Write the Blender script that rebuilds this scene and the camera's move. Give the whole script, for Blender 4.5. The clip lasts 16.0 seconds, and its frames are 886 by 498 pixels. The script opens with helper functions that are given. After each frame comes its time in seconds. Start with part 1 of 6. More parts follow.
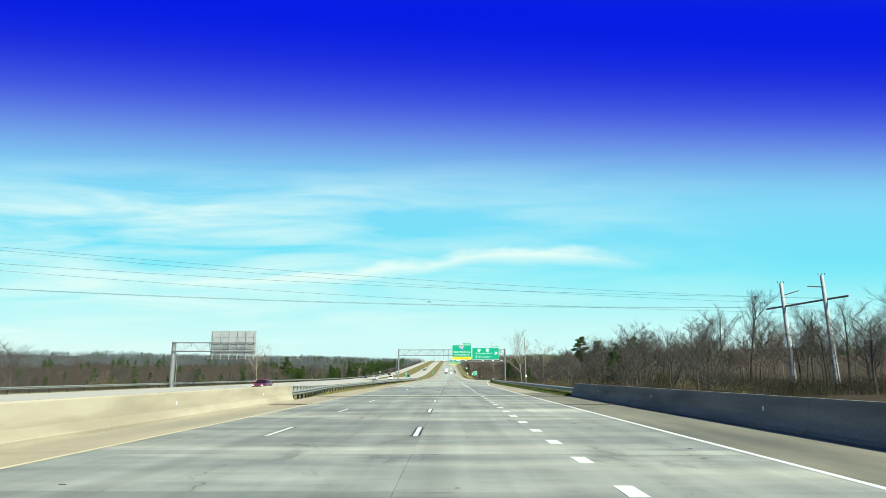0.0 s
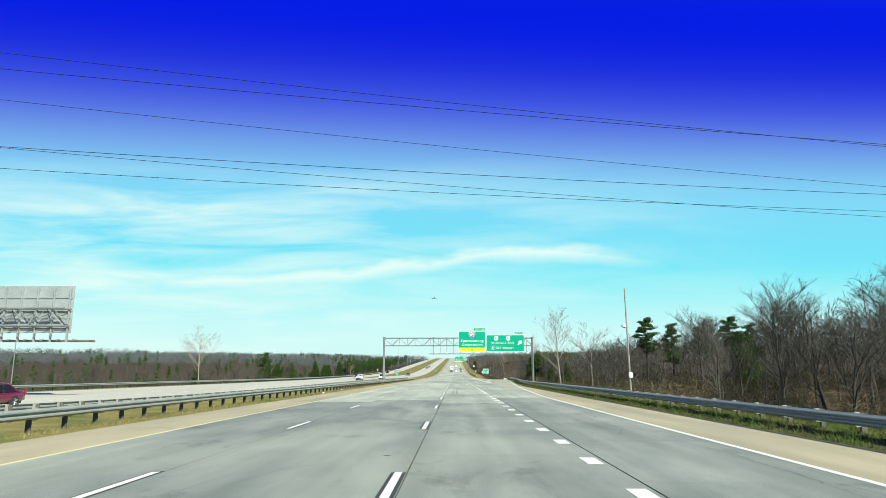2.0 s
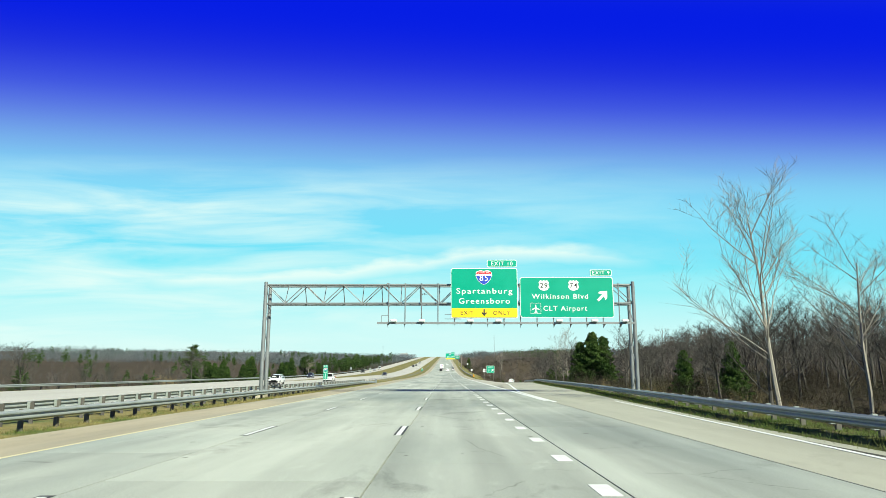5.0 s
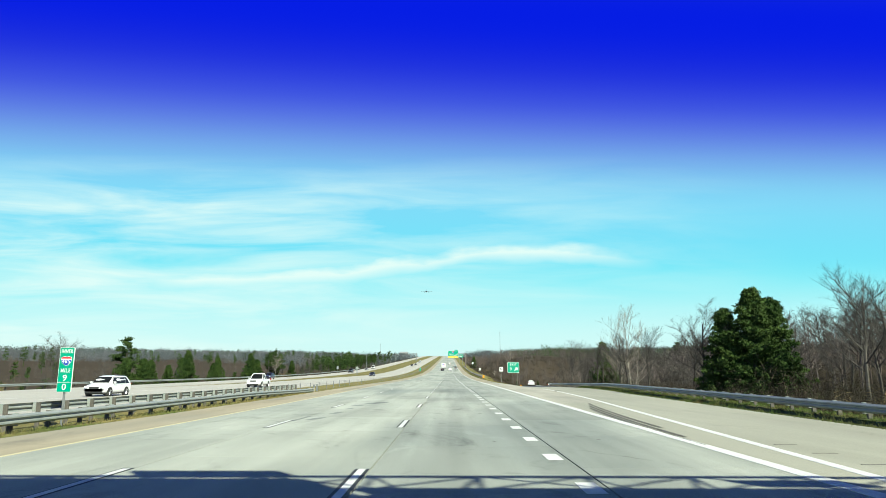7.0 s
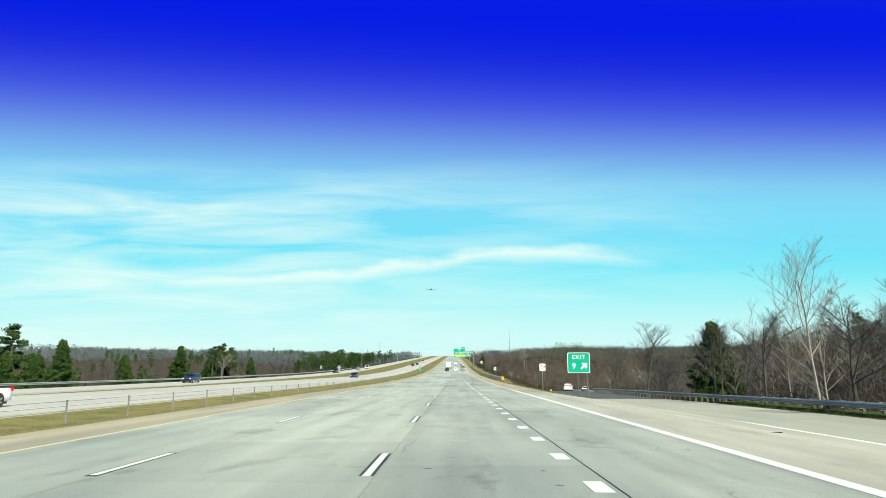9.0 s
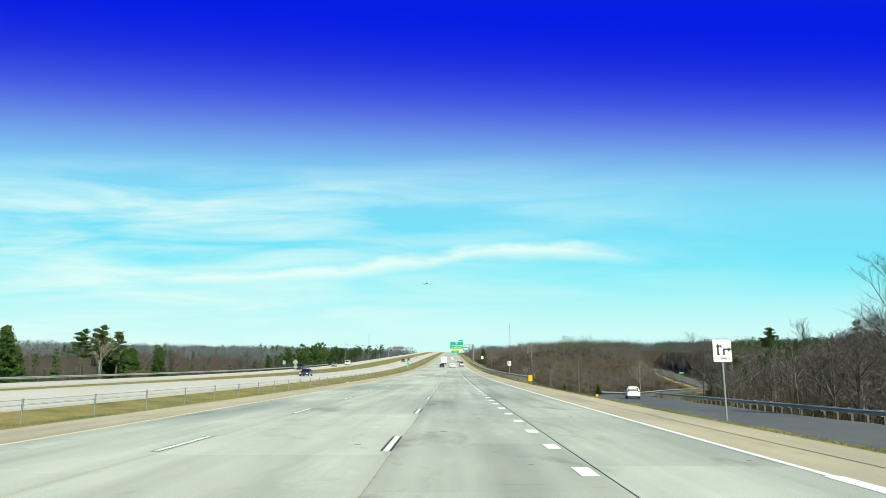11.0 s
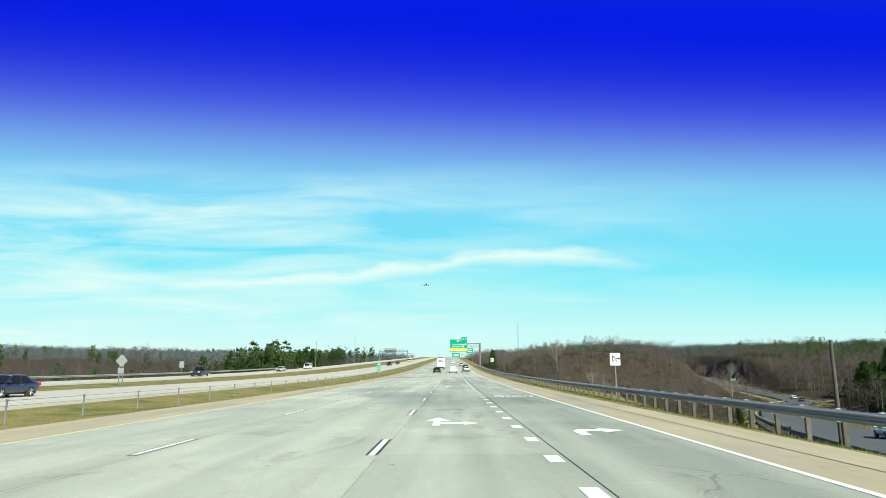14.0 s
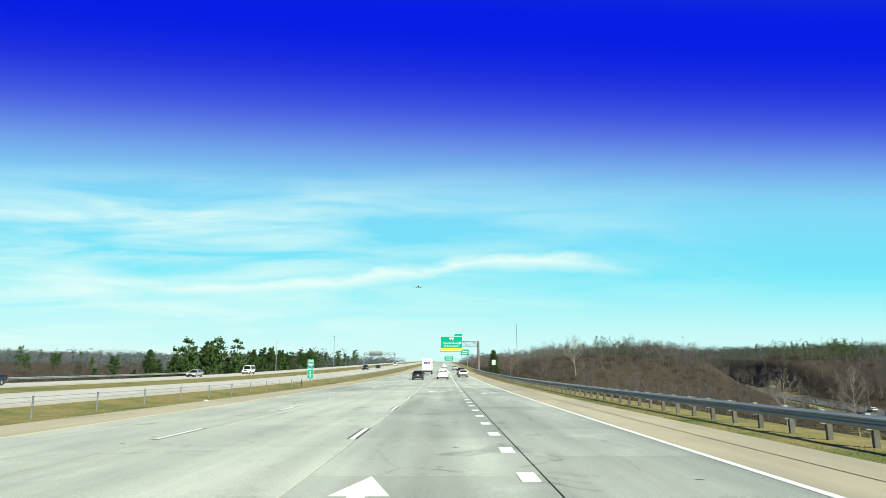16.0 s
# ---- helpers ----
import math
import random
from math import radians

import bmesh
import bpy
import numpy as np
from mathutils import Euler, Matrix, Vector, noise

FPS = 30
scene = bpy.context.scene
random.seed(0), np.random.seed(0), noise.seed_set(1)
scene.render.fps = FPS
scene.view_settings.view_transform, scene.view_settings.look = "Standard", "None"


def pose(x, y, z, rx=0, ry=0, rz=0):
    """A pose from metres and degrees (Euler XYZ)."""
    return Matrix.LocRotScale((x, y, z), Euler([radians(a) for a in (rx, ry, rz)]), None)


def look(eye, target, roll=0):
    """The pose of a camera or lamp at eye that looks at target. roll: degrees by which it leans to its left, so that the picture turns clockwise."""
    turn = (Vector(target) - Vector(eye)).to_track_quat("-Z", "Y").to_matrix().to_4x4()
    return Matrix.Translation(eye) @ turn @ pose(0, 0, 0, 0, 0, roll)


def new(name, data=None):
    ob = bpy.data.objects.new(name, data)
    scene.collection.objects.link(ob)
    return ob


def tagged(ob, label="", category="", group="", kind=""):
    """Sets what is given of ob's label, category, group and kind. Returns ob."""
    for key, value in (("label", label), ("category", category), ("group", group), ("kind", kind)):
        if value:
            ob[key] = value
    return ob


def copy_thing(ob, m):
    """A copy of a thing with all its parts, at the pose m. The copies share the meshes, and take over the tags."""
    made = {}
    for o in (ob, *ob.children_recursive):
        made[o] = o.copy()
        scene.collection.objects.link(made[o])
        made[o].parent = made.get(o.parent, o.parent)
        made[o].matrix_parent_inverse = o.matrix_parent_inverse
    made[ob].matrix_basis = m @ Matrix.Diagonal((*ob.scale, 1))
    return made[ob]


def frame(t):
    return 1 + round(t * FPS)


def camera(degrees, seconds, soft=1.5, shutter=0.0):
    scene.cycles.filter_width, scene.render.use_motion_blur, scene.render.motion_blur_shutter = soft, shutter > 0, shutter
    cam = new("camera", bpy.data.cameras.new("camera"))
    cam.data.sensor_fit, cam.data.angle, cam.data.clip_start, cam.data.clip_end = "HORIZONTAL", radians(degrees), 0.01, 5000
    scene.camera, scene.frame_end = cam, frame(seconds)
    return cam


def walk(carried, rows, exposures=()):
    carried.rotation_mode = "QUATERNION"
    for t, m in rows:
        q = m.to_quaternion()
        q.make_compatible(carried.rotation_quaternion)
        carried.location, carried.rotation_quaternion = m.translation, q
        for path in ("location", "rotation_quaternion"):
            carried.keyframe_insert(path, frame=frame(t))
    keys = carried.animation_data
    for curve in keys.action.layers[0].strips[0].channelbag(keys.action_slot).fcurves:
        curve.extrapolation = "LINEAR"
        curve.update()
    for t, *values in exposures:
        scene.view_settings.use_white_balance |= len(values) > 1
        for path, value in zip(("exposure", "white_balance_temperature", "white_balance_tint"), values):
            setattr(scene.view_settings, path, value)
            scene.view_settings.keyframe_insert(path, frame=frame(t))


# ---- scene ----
cam = camera(67.9, 16.0, soft=0.65)

# ------------------------------------------------------------------ the drive
SPEED = 29.0
GRADE_Y = [-400, 0, 330, 400, 464, 600, 700, 1500, 2000, 4000]
GRADE_G = [0.0, 0.0, 0.0, 0.006, 0.012, 0.027, 0.034, 0.034, 0.0, 0.0]
_ys = np.arange(-400, 4001, 2.0)
_zs = np.cumsum(np.interp(_ys, GRADE_Y, GRADE_G)) * 2.0
_zs = _zs - np.interp(0, _ys, _zs)


def zr(y):
    """Height of the main road along its length."""
    return float(np.interp(y, _ys, _zs))


def sm(a, b, v):
    s = min(1.0, max(0.0, (v - a) / (b - a)))
    return s * s * (3 - 2 * s)


# t, sideways, height over the road, yaw, pitch, roll
DRIVE = [
    (0.0, -0.40, 1.65, 0.58, 10.88, 0.0),
    (0.5, -0.40, 1.65, 0.86, 10.59, 0.0),
    (1.0, -0.39, 1.65, 0.82, 10.79, 0.0),
    (1.5, -0.39, 1.65, 0.91, 10.79, 0.0),
    (2.0, -0.39, 1.65, 1.06, 10.74, 0.0),
    (2.5, -0.39, 1.65, 1.06, 10.93, 0.0),
    (3.0, -0.38, 1.65, 0.86, 10.88, 0.0),
    (3.5, -0.38, 1.65, 0.53, 10.74, 0.0),
    (4.0, -0.29, 1.65, 0.24, 10.69, 0.0),
    (6.5, 0.15, 1.65, 0.48, 10.69, 0.0),
    (7.0, 0.16, 1.65, 0.53, 10.69, 0.0),
    (7.5, 0.17, 1.65, 0.48, 10.69, 0.0),
    (8.0, 0.18, 1.65, 0.67, 10.69, 0.0),
    (8.5, 0.14, 1.65, 0.86, 10.69, 0.0),
    (9.0, 0.10, 1.65, 1.01, 10.74, 0.0),
    (11.5, 0.00, 1.65, 0.67, 10.45, 0.0),
    (12.0, 0.01, 1.65, 0.72, 10.55, 0.0),
    (12.5, 0.03, 1.65, 0.72, 10.69, 0.0),
    (13.0, 0.10, 1.65, 0.72, 10.79, 0.0),
    (13.5, 0.18, 1.65, 0.77, 10.93, 0.0),
    (14.0, 0.26, 1.65, 0.77, 10.98, 0.0),
    (14.5, 0.33, 1.63, 0.62, 11.17, 0.0),
    (15.0, 0.50, 1.62, 0.38, 11.22, 0.0),
    (15.5, 0.65, 1.60, 0.24, 11.31, 0.0),
    (16.0, 0.93, 1.59, 0.19, 11.43, 0.0),
]
walk(cam, [(t, pose(x, SPEED * t, zr(SPEED * t) + h, 90 + p, r, a)) for t, x, h, a, p, r in DRIVE], [(0.0, 1.04, 6450, -5.5), (16.0, 1.04, 6450, -5.5)])

# ------------------------------------------------------------------ sky and sun
SUN = Vector((0.62, -0.86, 0.80)).normalized()
world = bpy.data.worlds.new("sky")
scene.world = world
world.use_nodes = True
wt = world.node_tree
wt.nodes.clear()


def nd(tree, kind, *ins, **props):
    """A node with its inputs set or linked in order, and its properties."""
    n = tree.nodes.new(kind)
    for k, v in props.items():
        setattr(n, k, v)
    for sock, v in zip(n.inputs, ins):
        if v is None:
            continue
        if isinstance(v, bpy.types.NodeSocket):
            tree.links.new(v, sock)
        else:
            sock.default_value = v
    return n


def mth(tree, op, a, b=None, c=None, clamp=False):
    return nd(tree, "ShaderNodeMath", a, b, c, operation=op, use_clamp=clamp).outputs[0]


def rmp(tree, fac, stops, mode="LINEAR"):
    n = nd(tree, "ShaderNodeValToRGB", fac)
    cr = n.color_ramp
    cr.interpolation = mode
    cr.elements[0].position, cr.elements[0].color = stops[0][0], (*stops[0][1], 1)
    cr.elements[1].position, cr.elements[1].color = stops[-1][0], (*stops[-1][1], 1)
    for p, c in stops[1:-1]:
        cr.elements.new(p).color = (*c, 1)
    return n.outputs[0]


def mixc(tree, fac, a, b, mode="MIX"):
    n = tree.nodes.new("ShaderNodeMix")
    n.data_type, n.blend_type = "RGBA", mode
    for i, v in ((0, fac), (6, a), (7, b)):
        if isinstance(v, bpy.types.NodeSocket):
            tree.links.new(v, n.inputs[i])
        else:
            n.inputs[i].default_value = v if i == 0 or len(v) == 4 else (*v, 1)
    return n.outputs[2]


tco = nd(wt, "ShaderNodeTexCoord").outputs["Generated"]
sx, sy, sz = nd(wt, "ShaderNodeSeparateXYZ", tco).outputs
ahead = mth(wt, "SQRT", mth(wt, "ADD", mth(wt, "MULTIPLY", sy, sy), mth(wt, "MULTIPLY", mth(wt, "MULTIPLY", sx, sx), 0.08)))
v = mth(wt, "DIVIDE", sz, mth(wt, "MAXIMUM", ahead, 0.02))
u = mth(wt, "DIVIDE", sx, mth(wt, "MAXIMUM", ahead, 0.02))
SKY = [(0.0, (0.70, 0.93, 0.97)), (0.05, (0.68, 0.95, 1.0)), (0.09, (0.55, 0.92, 1.0)), (0.14, (0.32, 0.86, 1.0)), (0.18, (0.21, 0.77, 1.0)),
       (0.25, (0.26, 0.71, 1.0)), (0.29, (0.27, 0.66, 0.98)), (0.33, (0.23, 0.47, 0.90)), (0.38, (0.135, 0.215, 0.82)), (0.43, (0.05, 0.08, 0.80)), (0.49, (0.010, 0.022, 0.76)), (0.56, (0.0, 0.008, 0.82)),
       (0.65, (0.0, 0.006, 0.84)), (0.8, (0.03, 0.07, 0.40)), (1.0, (0.06, 0.10, 0.22))]
tilted = mth(wt, "MULTIPLY_ADD", mth(wt, "MULTIPLY", mth(wt, "MINIMUM", mth(wt, "MAXIMUM", u, -0.8), 0.8), 0.055), mth(wt, "MULTIPLY", v, 2.0, clamp=True), v)
tone = rmp(wt, tilted, SKY, "B_SPLINE")
# thin high cloud: stretched wisps, and one long bank
wv = nd(wt, "ShaderNodeCombineXYZ", mth(wt, "MULTIPLY", u, 2.2), mth(wt, "MULTIPLY", v, 17.0), 0.0).outputs[0]
wisps = nd(wt, "ShaderNodeTexNoise", wv).outputs[0].node
wisps.inputs["Scale"].default_value, wisps.inputs["Detail"].default_value, wisps.inputs["Roughness"].default_value = 1.4, 6.0, 0.55
wisps.inputs["Distortion"].default_value = 0.5
wis = mth(wt, "MULTIPLY", mth(wt, "SUBTRACT", wisps.outputs[0], 0.37), 3.2, clamp=True)
span = mth(wt, "MULTIPLY", mth(wt, "SUBTRACT", 0.34, v), 12.0, clamp=True)
leftside = mth(wt, "MULTIPLY_ADD", u, -1.1, 0.58, clamp=True)
wis = mth(wt, "MULTIPLY", mth(wt, "MULTIPLY", wis, span), leftside)
low = mth(wt, "MULTIPLY", mth(wt, "SUBTRACT", 0.135, v), 9.0, clamp=True)
wis = mth(wt, "MAXIMUM", wis, mth(wt, "MULTIPLY", low, 0.25))
mid = rmp(wt, mth(wt, "MULTIPLY_ADD", u, 1.0, 0.5), [(0.0, (0.136,) * 3), (0.15, (0.140,) * 3), (0.32, (0.148,) * 3), (0.44, (0.165,) * 3), (0.56, (0.183,) * 3), (0.68, (0.183,) * 3), (0.8, (0.170,) * 3)], "EASE")
fluff = nd(wt, "ShaderNodeTexNoise", nd(wt, "ShaderNodeCombineXYZ", mth(wt, "MULTIPLY", u, 9.0), mth(wt, "MULTIPLY", v, 30.0), 0.0).outputs[0])
fluff.inputs["Scale"].default_value, fluff.inputs["Detail"].default_value = 1.6, 5.0
off = mth(wt, "SUBTRACT", v, mth(wt, "MULTIPLY_ADD", mth(wt, "SUBTRACT", fluff.outputs[0], 0.5), 0.022, mid))
bank = mth(wt, "SUBTRACT", 1.0, mth(wt, "MULTIPLY", mth(wt, "ABSOLUTE", off), 48.0), clamp=True)
bank = mth(wt, "MULTIPLY", bank, mth(wt, "MULTIPLY", mth(wt, "ADD", u, 0.50), 10.0, clamp=True))
bank = mth(wt, "MULTIPLY", bank, mth(wt, "MULTIPLY", mth(wt, "SUBTRACT", 0.33, u), 7.0, clamp=True))
bank = mth(wt, "MULTIPLY", bank, mth(wt, "MULTIPLY_ADD", fluff.outputs[0], 1.1, 0.45), clamp=True)
cover = mth(wt, "MAXIMUM", mth(wt, "MULTIPLY", wis, 0.92), mth(wt, "MULTIPLY", bank, 1.0))
cover = mth(wt, "MULTIPLY", cover, mth(wt, "GREATER_THAN", sy, 0.0))
veil = mixc(wt, cover, tone, (0.84, 0.98, 1.0))
nish = nd(wt, "ShaderNodeTexSky", sky_type="NISHITA", sun_disc=False, sun_elevation=math.asin(SUN.z), sun_rotation=math.atan2(SUN.x, SUN.y))
nlow = mixc(wt, 1.0, nish.outputs[0], (0.09, 0.09, 0.09), "MULTIPLY")
sky_col = mixc(wt, 0.02, veil, nlow)
bg = nd(wt, "ShaderNodeBackground", sky_col, 0.487)
wt.links.new(bg.outputs[0], nd(wt, "ShaderNodeOutputWorld").inputs[0])

sun = new("sun", bpy.data.lights.new("sun", "SUN"))
sun.data.energy, sun.data.angle, sun.data.color = 5.0, radians(0.5), (1.0, 0.95, 0.82)
sun.matrix_world = look(SUN * 100, (0, 0, 0))


# ------------------------------------------------------------------ materials
def mat(name, c1, c2, scale=1.0, fine=25.0, rough=0.8, bump=0.2, metal=0.0, stretch=(1, 1, 1), rnd=0.0, island=False, spec=0.4, c3=None, s3=0.08, worn=0.0, grit=0.5):
    """A surface with colour varied at two scales, fine relief, and a shade that changes from piece to piece."""
    c1, c2, c3 = [0.87 * k for k in c1], [0.87 * k for k in c2], [0.87 * k for k in c3] if c3 else None
    m = bpy.data.materials.new(name)
    m.use_nodes = True
    t = m.node_tree
    b = t.nodes["Principled BSDF"]
    geo = nd(t, "ShaderNodeNewGeometry")
    pos = nd(t, "ShaderNodeVectorMath", geo.outputs["Position"], stretch, operation="MULTIPLY").outputs[0]
    n1 = nd(t, "ShaderNodeTexNoise", pos)
    n1.inputs["Scale"].default_value, n1.inputs["Detail"].default_value, n1.inputs["Roughness"].default_value = scale, 6.0, 0.62
    n2 = nd(t, "ShaderNodeTexNoise", geo.outputs["Position"])
    n2.inputs["Scale"].default_value, n2.inputs["Detail"].default_value = fine, 3.0
    f = mth(t, "MULTIPLY_ADD", mth(t, "SUBTRACT", n1.outputs[0], 0.5), 2.4, 0.5, clamp=True)
    col = mixc(t, f, c1, c2)
    if c3:
        n3 = nd(t, "ShaderNodeTexNoise", pos)
        n3.inputs["Scale"].default_value, n3.inputs["Detail"].default_value = s3, 4.0
        col = mixc(t, mth(t, "MULTIPLY", mth(t, "SUBTRACT", n3.outputs[0], 0.48), 5.0, clamp=True), col, c3)
    if worn:
        lanes = nd(t, "ShaderNodeTexNoise", nd(t, "ShaderNodeVectorMath", geo.outputs["Position"], (1.1, 0.035, 1), operation="MULTIPLY").outputs[0])
        lanes.inputs["Scale"].default_value, lanes.inputs["Detail"].default_value = 1.0, 5.0
        spots = nd(t, "ShaderNodeTexNoise", nd(t, "ShaderNodeVectorMath", geo.outputs["Position"], (1.0, 0.5, 1), operation="MULTIPLY").outputs[0])
        spots.inputs["Scale"].default_value, spots.inputs["Detail"].default_value, spots.inputs["Roughness"].default_value = 0.45, 8.0, 0.7
        spots.inputs["Distortion"].default_value = 0.6
        dirty = mth(t, "MULTIPLY", mth(t, "SUBTRACT", spots.outputs[0], 0.57), 9.0, clamp=True)
        bare_spot = mth(t, "MULTIPLY", mth(t, "SUBTRACT", 0.40, spots.outputs[0]), 8.0, clamp=True)
        warp = nd(t, "ShaderNodeVectorMath", geo.outputs["Position"], nd(t, "ShaderNodeVectorMath", n1.outputs["Color"], (1.6, 1.6, 0), operation="MULTIPLY").outputs[0], operation="ADD").outputs[0]
        cells = nd(t, "ShaderNodeTexVoronoi", warp, feature="DISTANCE_TO_EDGE")
        cells.inputs["Scale"].default_value = 0.16
        gate = mth(t, "MULTIPLY", mth(t, "SUBTRACT", lanes.outputs[0], 0.50), 8.0, clamp=True)
        crack = mth(t, "MULTIPLY", mth(t, "SUBTRACT", 1.0, mth(t, "MULTIPLY", cells.outputs["Distance"], 260.0), clamp=True), gate)
        k = mth(t, "MULTIPLY_ADD", mth(t, "SUBTRACT", lanes.outputs[0], 0.5), -0.5 * worn, 1.0)
        k = mth(t, "SUBTRACT", k, mth(t, "MULTIPLY", dirty, 0.22 * worn))
        k = mth(t, "ADD", k, mth(t, "MULTIPLY", bare_spot, 0.16 * worn))
        k = mth(t, "SUBTRACT", k, mth(t, "MULTIPLY", crack, 0.25 * worn))
        col = mixc(t, 1.0, col, nd(t, "ShaderNodeCombineXYZ", k, k, k).outputs[0], "MULTIPLY")
    grain = mth(t, "MULTIPLY_ADD", n2.outputs[0], grit, 1.0 - grit / 2)
    col = mixc(t, 1.0, col, nd(t, "ShaderNodeCombineXYZ", grain, grain, grain).outputs[0], "MULTIPLY")
    if rnd:
        r = geo.outputs["Random Per Island"] if island else nd(t, "ShaderNodeObjectInfo").outputs["Random"]
        k = mth(t, "MULTIPLY_ADD", mth(t, "SUBTRACT", r, 0.5), rnd * 2, 1.0)
        col = mixc(t, 1.0, col, nd(t, "ShaderNodeCombineXYZ", k, k, k).outputs[0], "MULTIPLY")
    t.links.new(col, b.inputs["Base Color"])
    t.links.new(mth(t, "MULTIPLY_ADD", n1.outputs[0], 0.2, rough - 0.1, clamp=True), b.inputs["Roughness"])
    b.inputs["Metallic"].default_value = metal
    b.inputs["Specular IOR Level"].default_value = spec
    if bump:
        bp = nd(t, "ShaderNodeBump", bump, 0.02)
        t.links.new(n2.outputs[0], bp.inputs["Height"])
        t.links.new(bp.outputs[0], b.inputs["Normal"])
    return m


def glow(name, col, strength):
    m = bpy.data.materials.new(name)
    m.use_nodes = True
    b = m.node_tree.nodes["Principled BSDF"]
    b.inputs["Base Color"].default_value = (*col, 1)
    b.inputs["Emission Color"].default_value, b.inputs["Emission Strength"].default_value = (*col, 1), strength
    return m


M_SLAB = mat("pavement_concrete", (0.272, 0.289, 0.254), (0.378, 0.390, 0.344), 0.35, 40, 0.85, 0.12, stretch=(1.3, 0.35, 1), rnd=0.09, spec=0.25, c3=(0.215, 0.234, 0.214), s3=0.10, worn=1.7, grit=0.9)
M_SLABS = mat("pavement_concrete_wide", (0.317, 0.334, 0.29), (0.425, 0.436, 0.379), 0.35, 40, 0.85, 0.12, stretch=(1.3, 0.35, 1), rnd=0.08, island=True, spec=0.25, c3=(0.228, 0.253, 0.232), s3=0.10, worn=1.3, grit=0.9)
M_DECK = mat("bridge_deck_concrete", (0.140, 0.157, 0.151), (0.300, 0.311, 0.282), 0.6, 40, 0.85, 0.12, stretch=(0.25, 1.0, 1), rnd=0.16, island=True, spec=0.25, c3=(0.39, 0.39, 0.33), s3=0.24, worn=2.0, grit=0.9)
M_ONC = mat("oncoming_concrete", (0.39, 0.374, 0.335), (0.468, 0.445, 0.398), 0.2, 9, 0.85, 0.1, stretch=(1, 0.2, 1), spec=0.2)
M_SAND = mat("sandy_shoulder", (0.322, 0.280, 0.198), (0.400, 0.352, 0.258), 0.5, 40, 0.9, 0.25, stretch=(1.5, 0.3, 1), spec=0.15, c3=(0.285, 0.265, 0.21), s3=0.2, worn=0.9)
M_GORE = mat("gore_concrete", (0.36, 0.342, 0.285), (0.44, 0.42, 0.355), 0.5, 40, 0.9, 0.2, stretch=(1.5, 0.3, 1), spec=0.15, c3=(0.32, 0.31, 0.265), s3=0.2, worn=0.9)
M_GHOST = mat("worn_old_paint", (0.40, 0.39, 0.29), (0.36, 0.36, 0.29), 2.0, 40, 0.8, 0.1, spec=0.2)
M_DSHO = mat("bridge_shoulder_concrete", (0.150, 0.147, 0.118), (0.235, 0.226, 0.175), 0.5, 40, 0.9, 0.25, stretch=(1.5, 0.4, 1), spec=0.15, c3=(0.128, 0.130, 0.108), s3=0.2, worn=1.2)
M_SKID = mat("tyre_mark", (0.12, 0.115, 0.10), (0.22, 0.21, 0.18), 2.5, 40, 0.85, 0.1, spec=0.2)
M_WIRE = mat("aluminium_cable", (0.010, 0.011, 0.013), (0.018, 0.019, 0.021), 1.0, 30, 0.7, 0.0, spec=0.1)
M_RAMP = mat("ramp_concrete", (0.312, 0.308, 0.252), (0.378, 0.37, 0.304), 0.3, 40, 0.88, 0.15, stretch=(1.3, 0.3, 1), spec=0.15, c3=(0.281, 0.277, 0.23), s3=0.15, worn=0.6)
M_DARKSLAB = mat("dark_patched_concrete", (0.140, 0.157, 0.155), (0.260, 0.272, 0.252), 0.4, 40, 0.85, 0.12, stretch=(1.3, 0.4, 1), rnd=0.10, spec=0.25, c3=(0.33, 0.345, 0.31), s3=0.13, worn=1.6, grit=0.8)
M_BED = mat("joint_dirt", (0.05, 0.05, 0.045), (0.09, 0.085, 0.07), 3, 30, 0.95, 0.2, spec=0.1)
M_ASPH = mat("ramp_asphalt", (0.062, 0.067, 0.072), (0.098, 0.099, 0.101), 0.5, 30, 0.85, 0.2, stretch=(1, 0.4, 1), spec=0.25)
M_WHITE = mat("white_road_paint", (0.704, 0.704, 0.686), (0.598, 0.598, 0.572), 2.0, 40, 0.7, 0.1, spec=0.3)
M_YEL = mat("yellow_road_paint", (0.624, 0.546, 0.328), (0.53, 0.468, 0.296), 1.0, 40, 0.7, 0.1, spec=0.3)
M_BLACK = mat("black_contrast_tape", (0.03, 0.03, 0.03), (0.06, 0.06, 0.055), 2.0, 40, 0.7, 0.1, spec=0.3)
M_GROUND = mat("dry_ground", (0.150, 0.132, 0.046), (0.250, 0.205, 0.086), 0.9, 6, 0.95, 0.8, spec=0.1, c3=(0.095, 0.115, 0.034), s3=0.3, grit=1.0)
M_LITTER = mat("leaf_litter", (0.0382, 0.0314, 0.0221), (0.0723, 0.0561, 0.0382), 0.3, 5, 0.95, 0.6, spec=0.05)
M_GRASS = mat("grass_blade", (0.148, 0.133, 0.0468), (0.257, 0.211, 0.0936), 0.6, 8, 0.9, 0.0, rnd=0.3, island=True, spec=0.1, c3=(0.078, 0.117, 0.0273), s3=0.3)
M_GRASSG = mat("green_verge_blade", (0.035, 0.066, 0.014), (0.082, 0.105, 0.029), 0.8, 8, 0.9, 0.0, rnd=0.45, island=True, spec=0.1, c3=(0.105, 0.09, 0.038), s3=0.4)
M_VERGE = mat("verge_turf", (0.0425, 0.0638, 0.017), (0.0935, 0.0978, 0.034), 1.2, 12, 0.95, 0.8, spec=0.1, c3=(0.102, 0.085, 0.0425), s3=0.5)
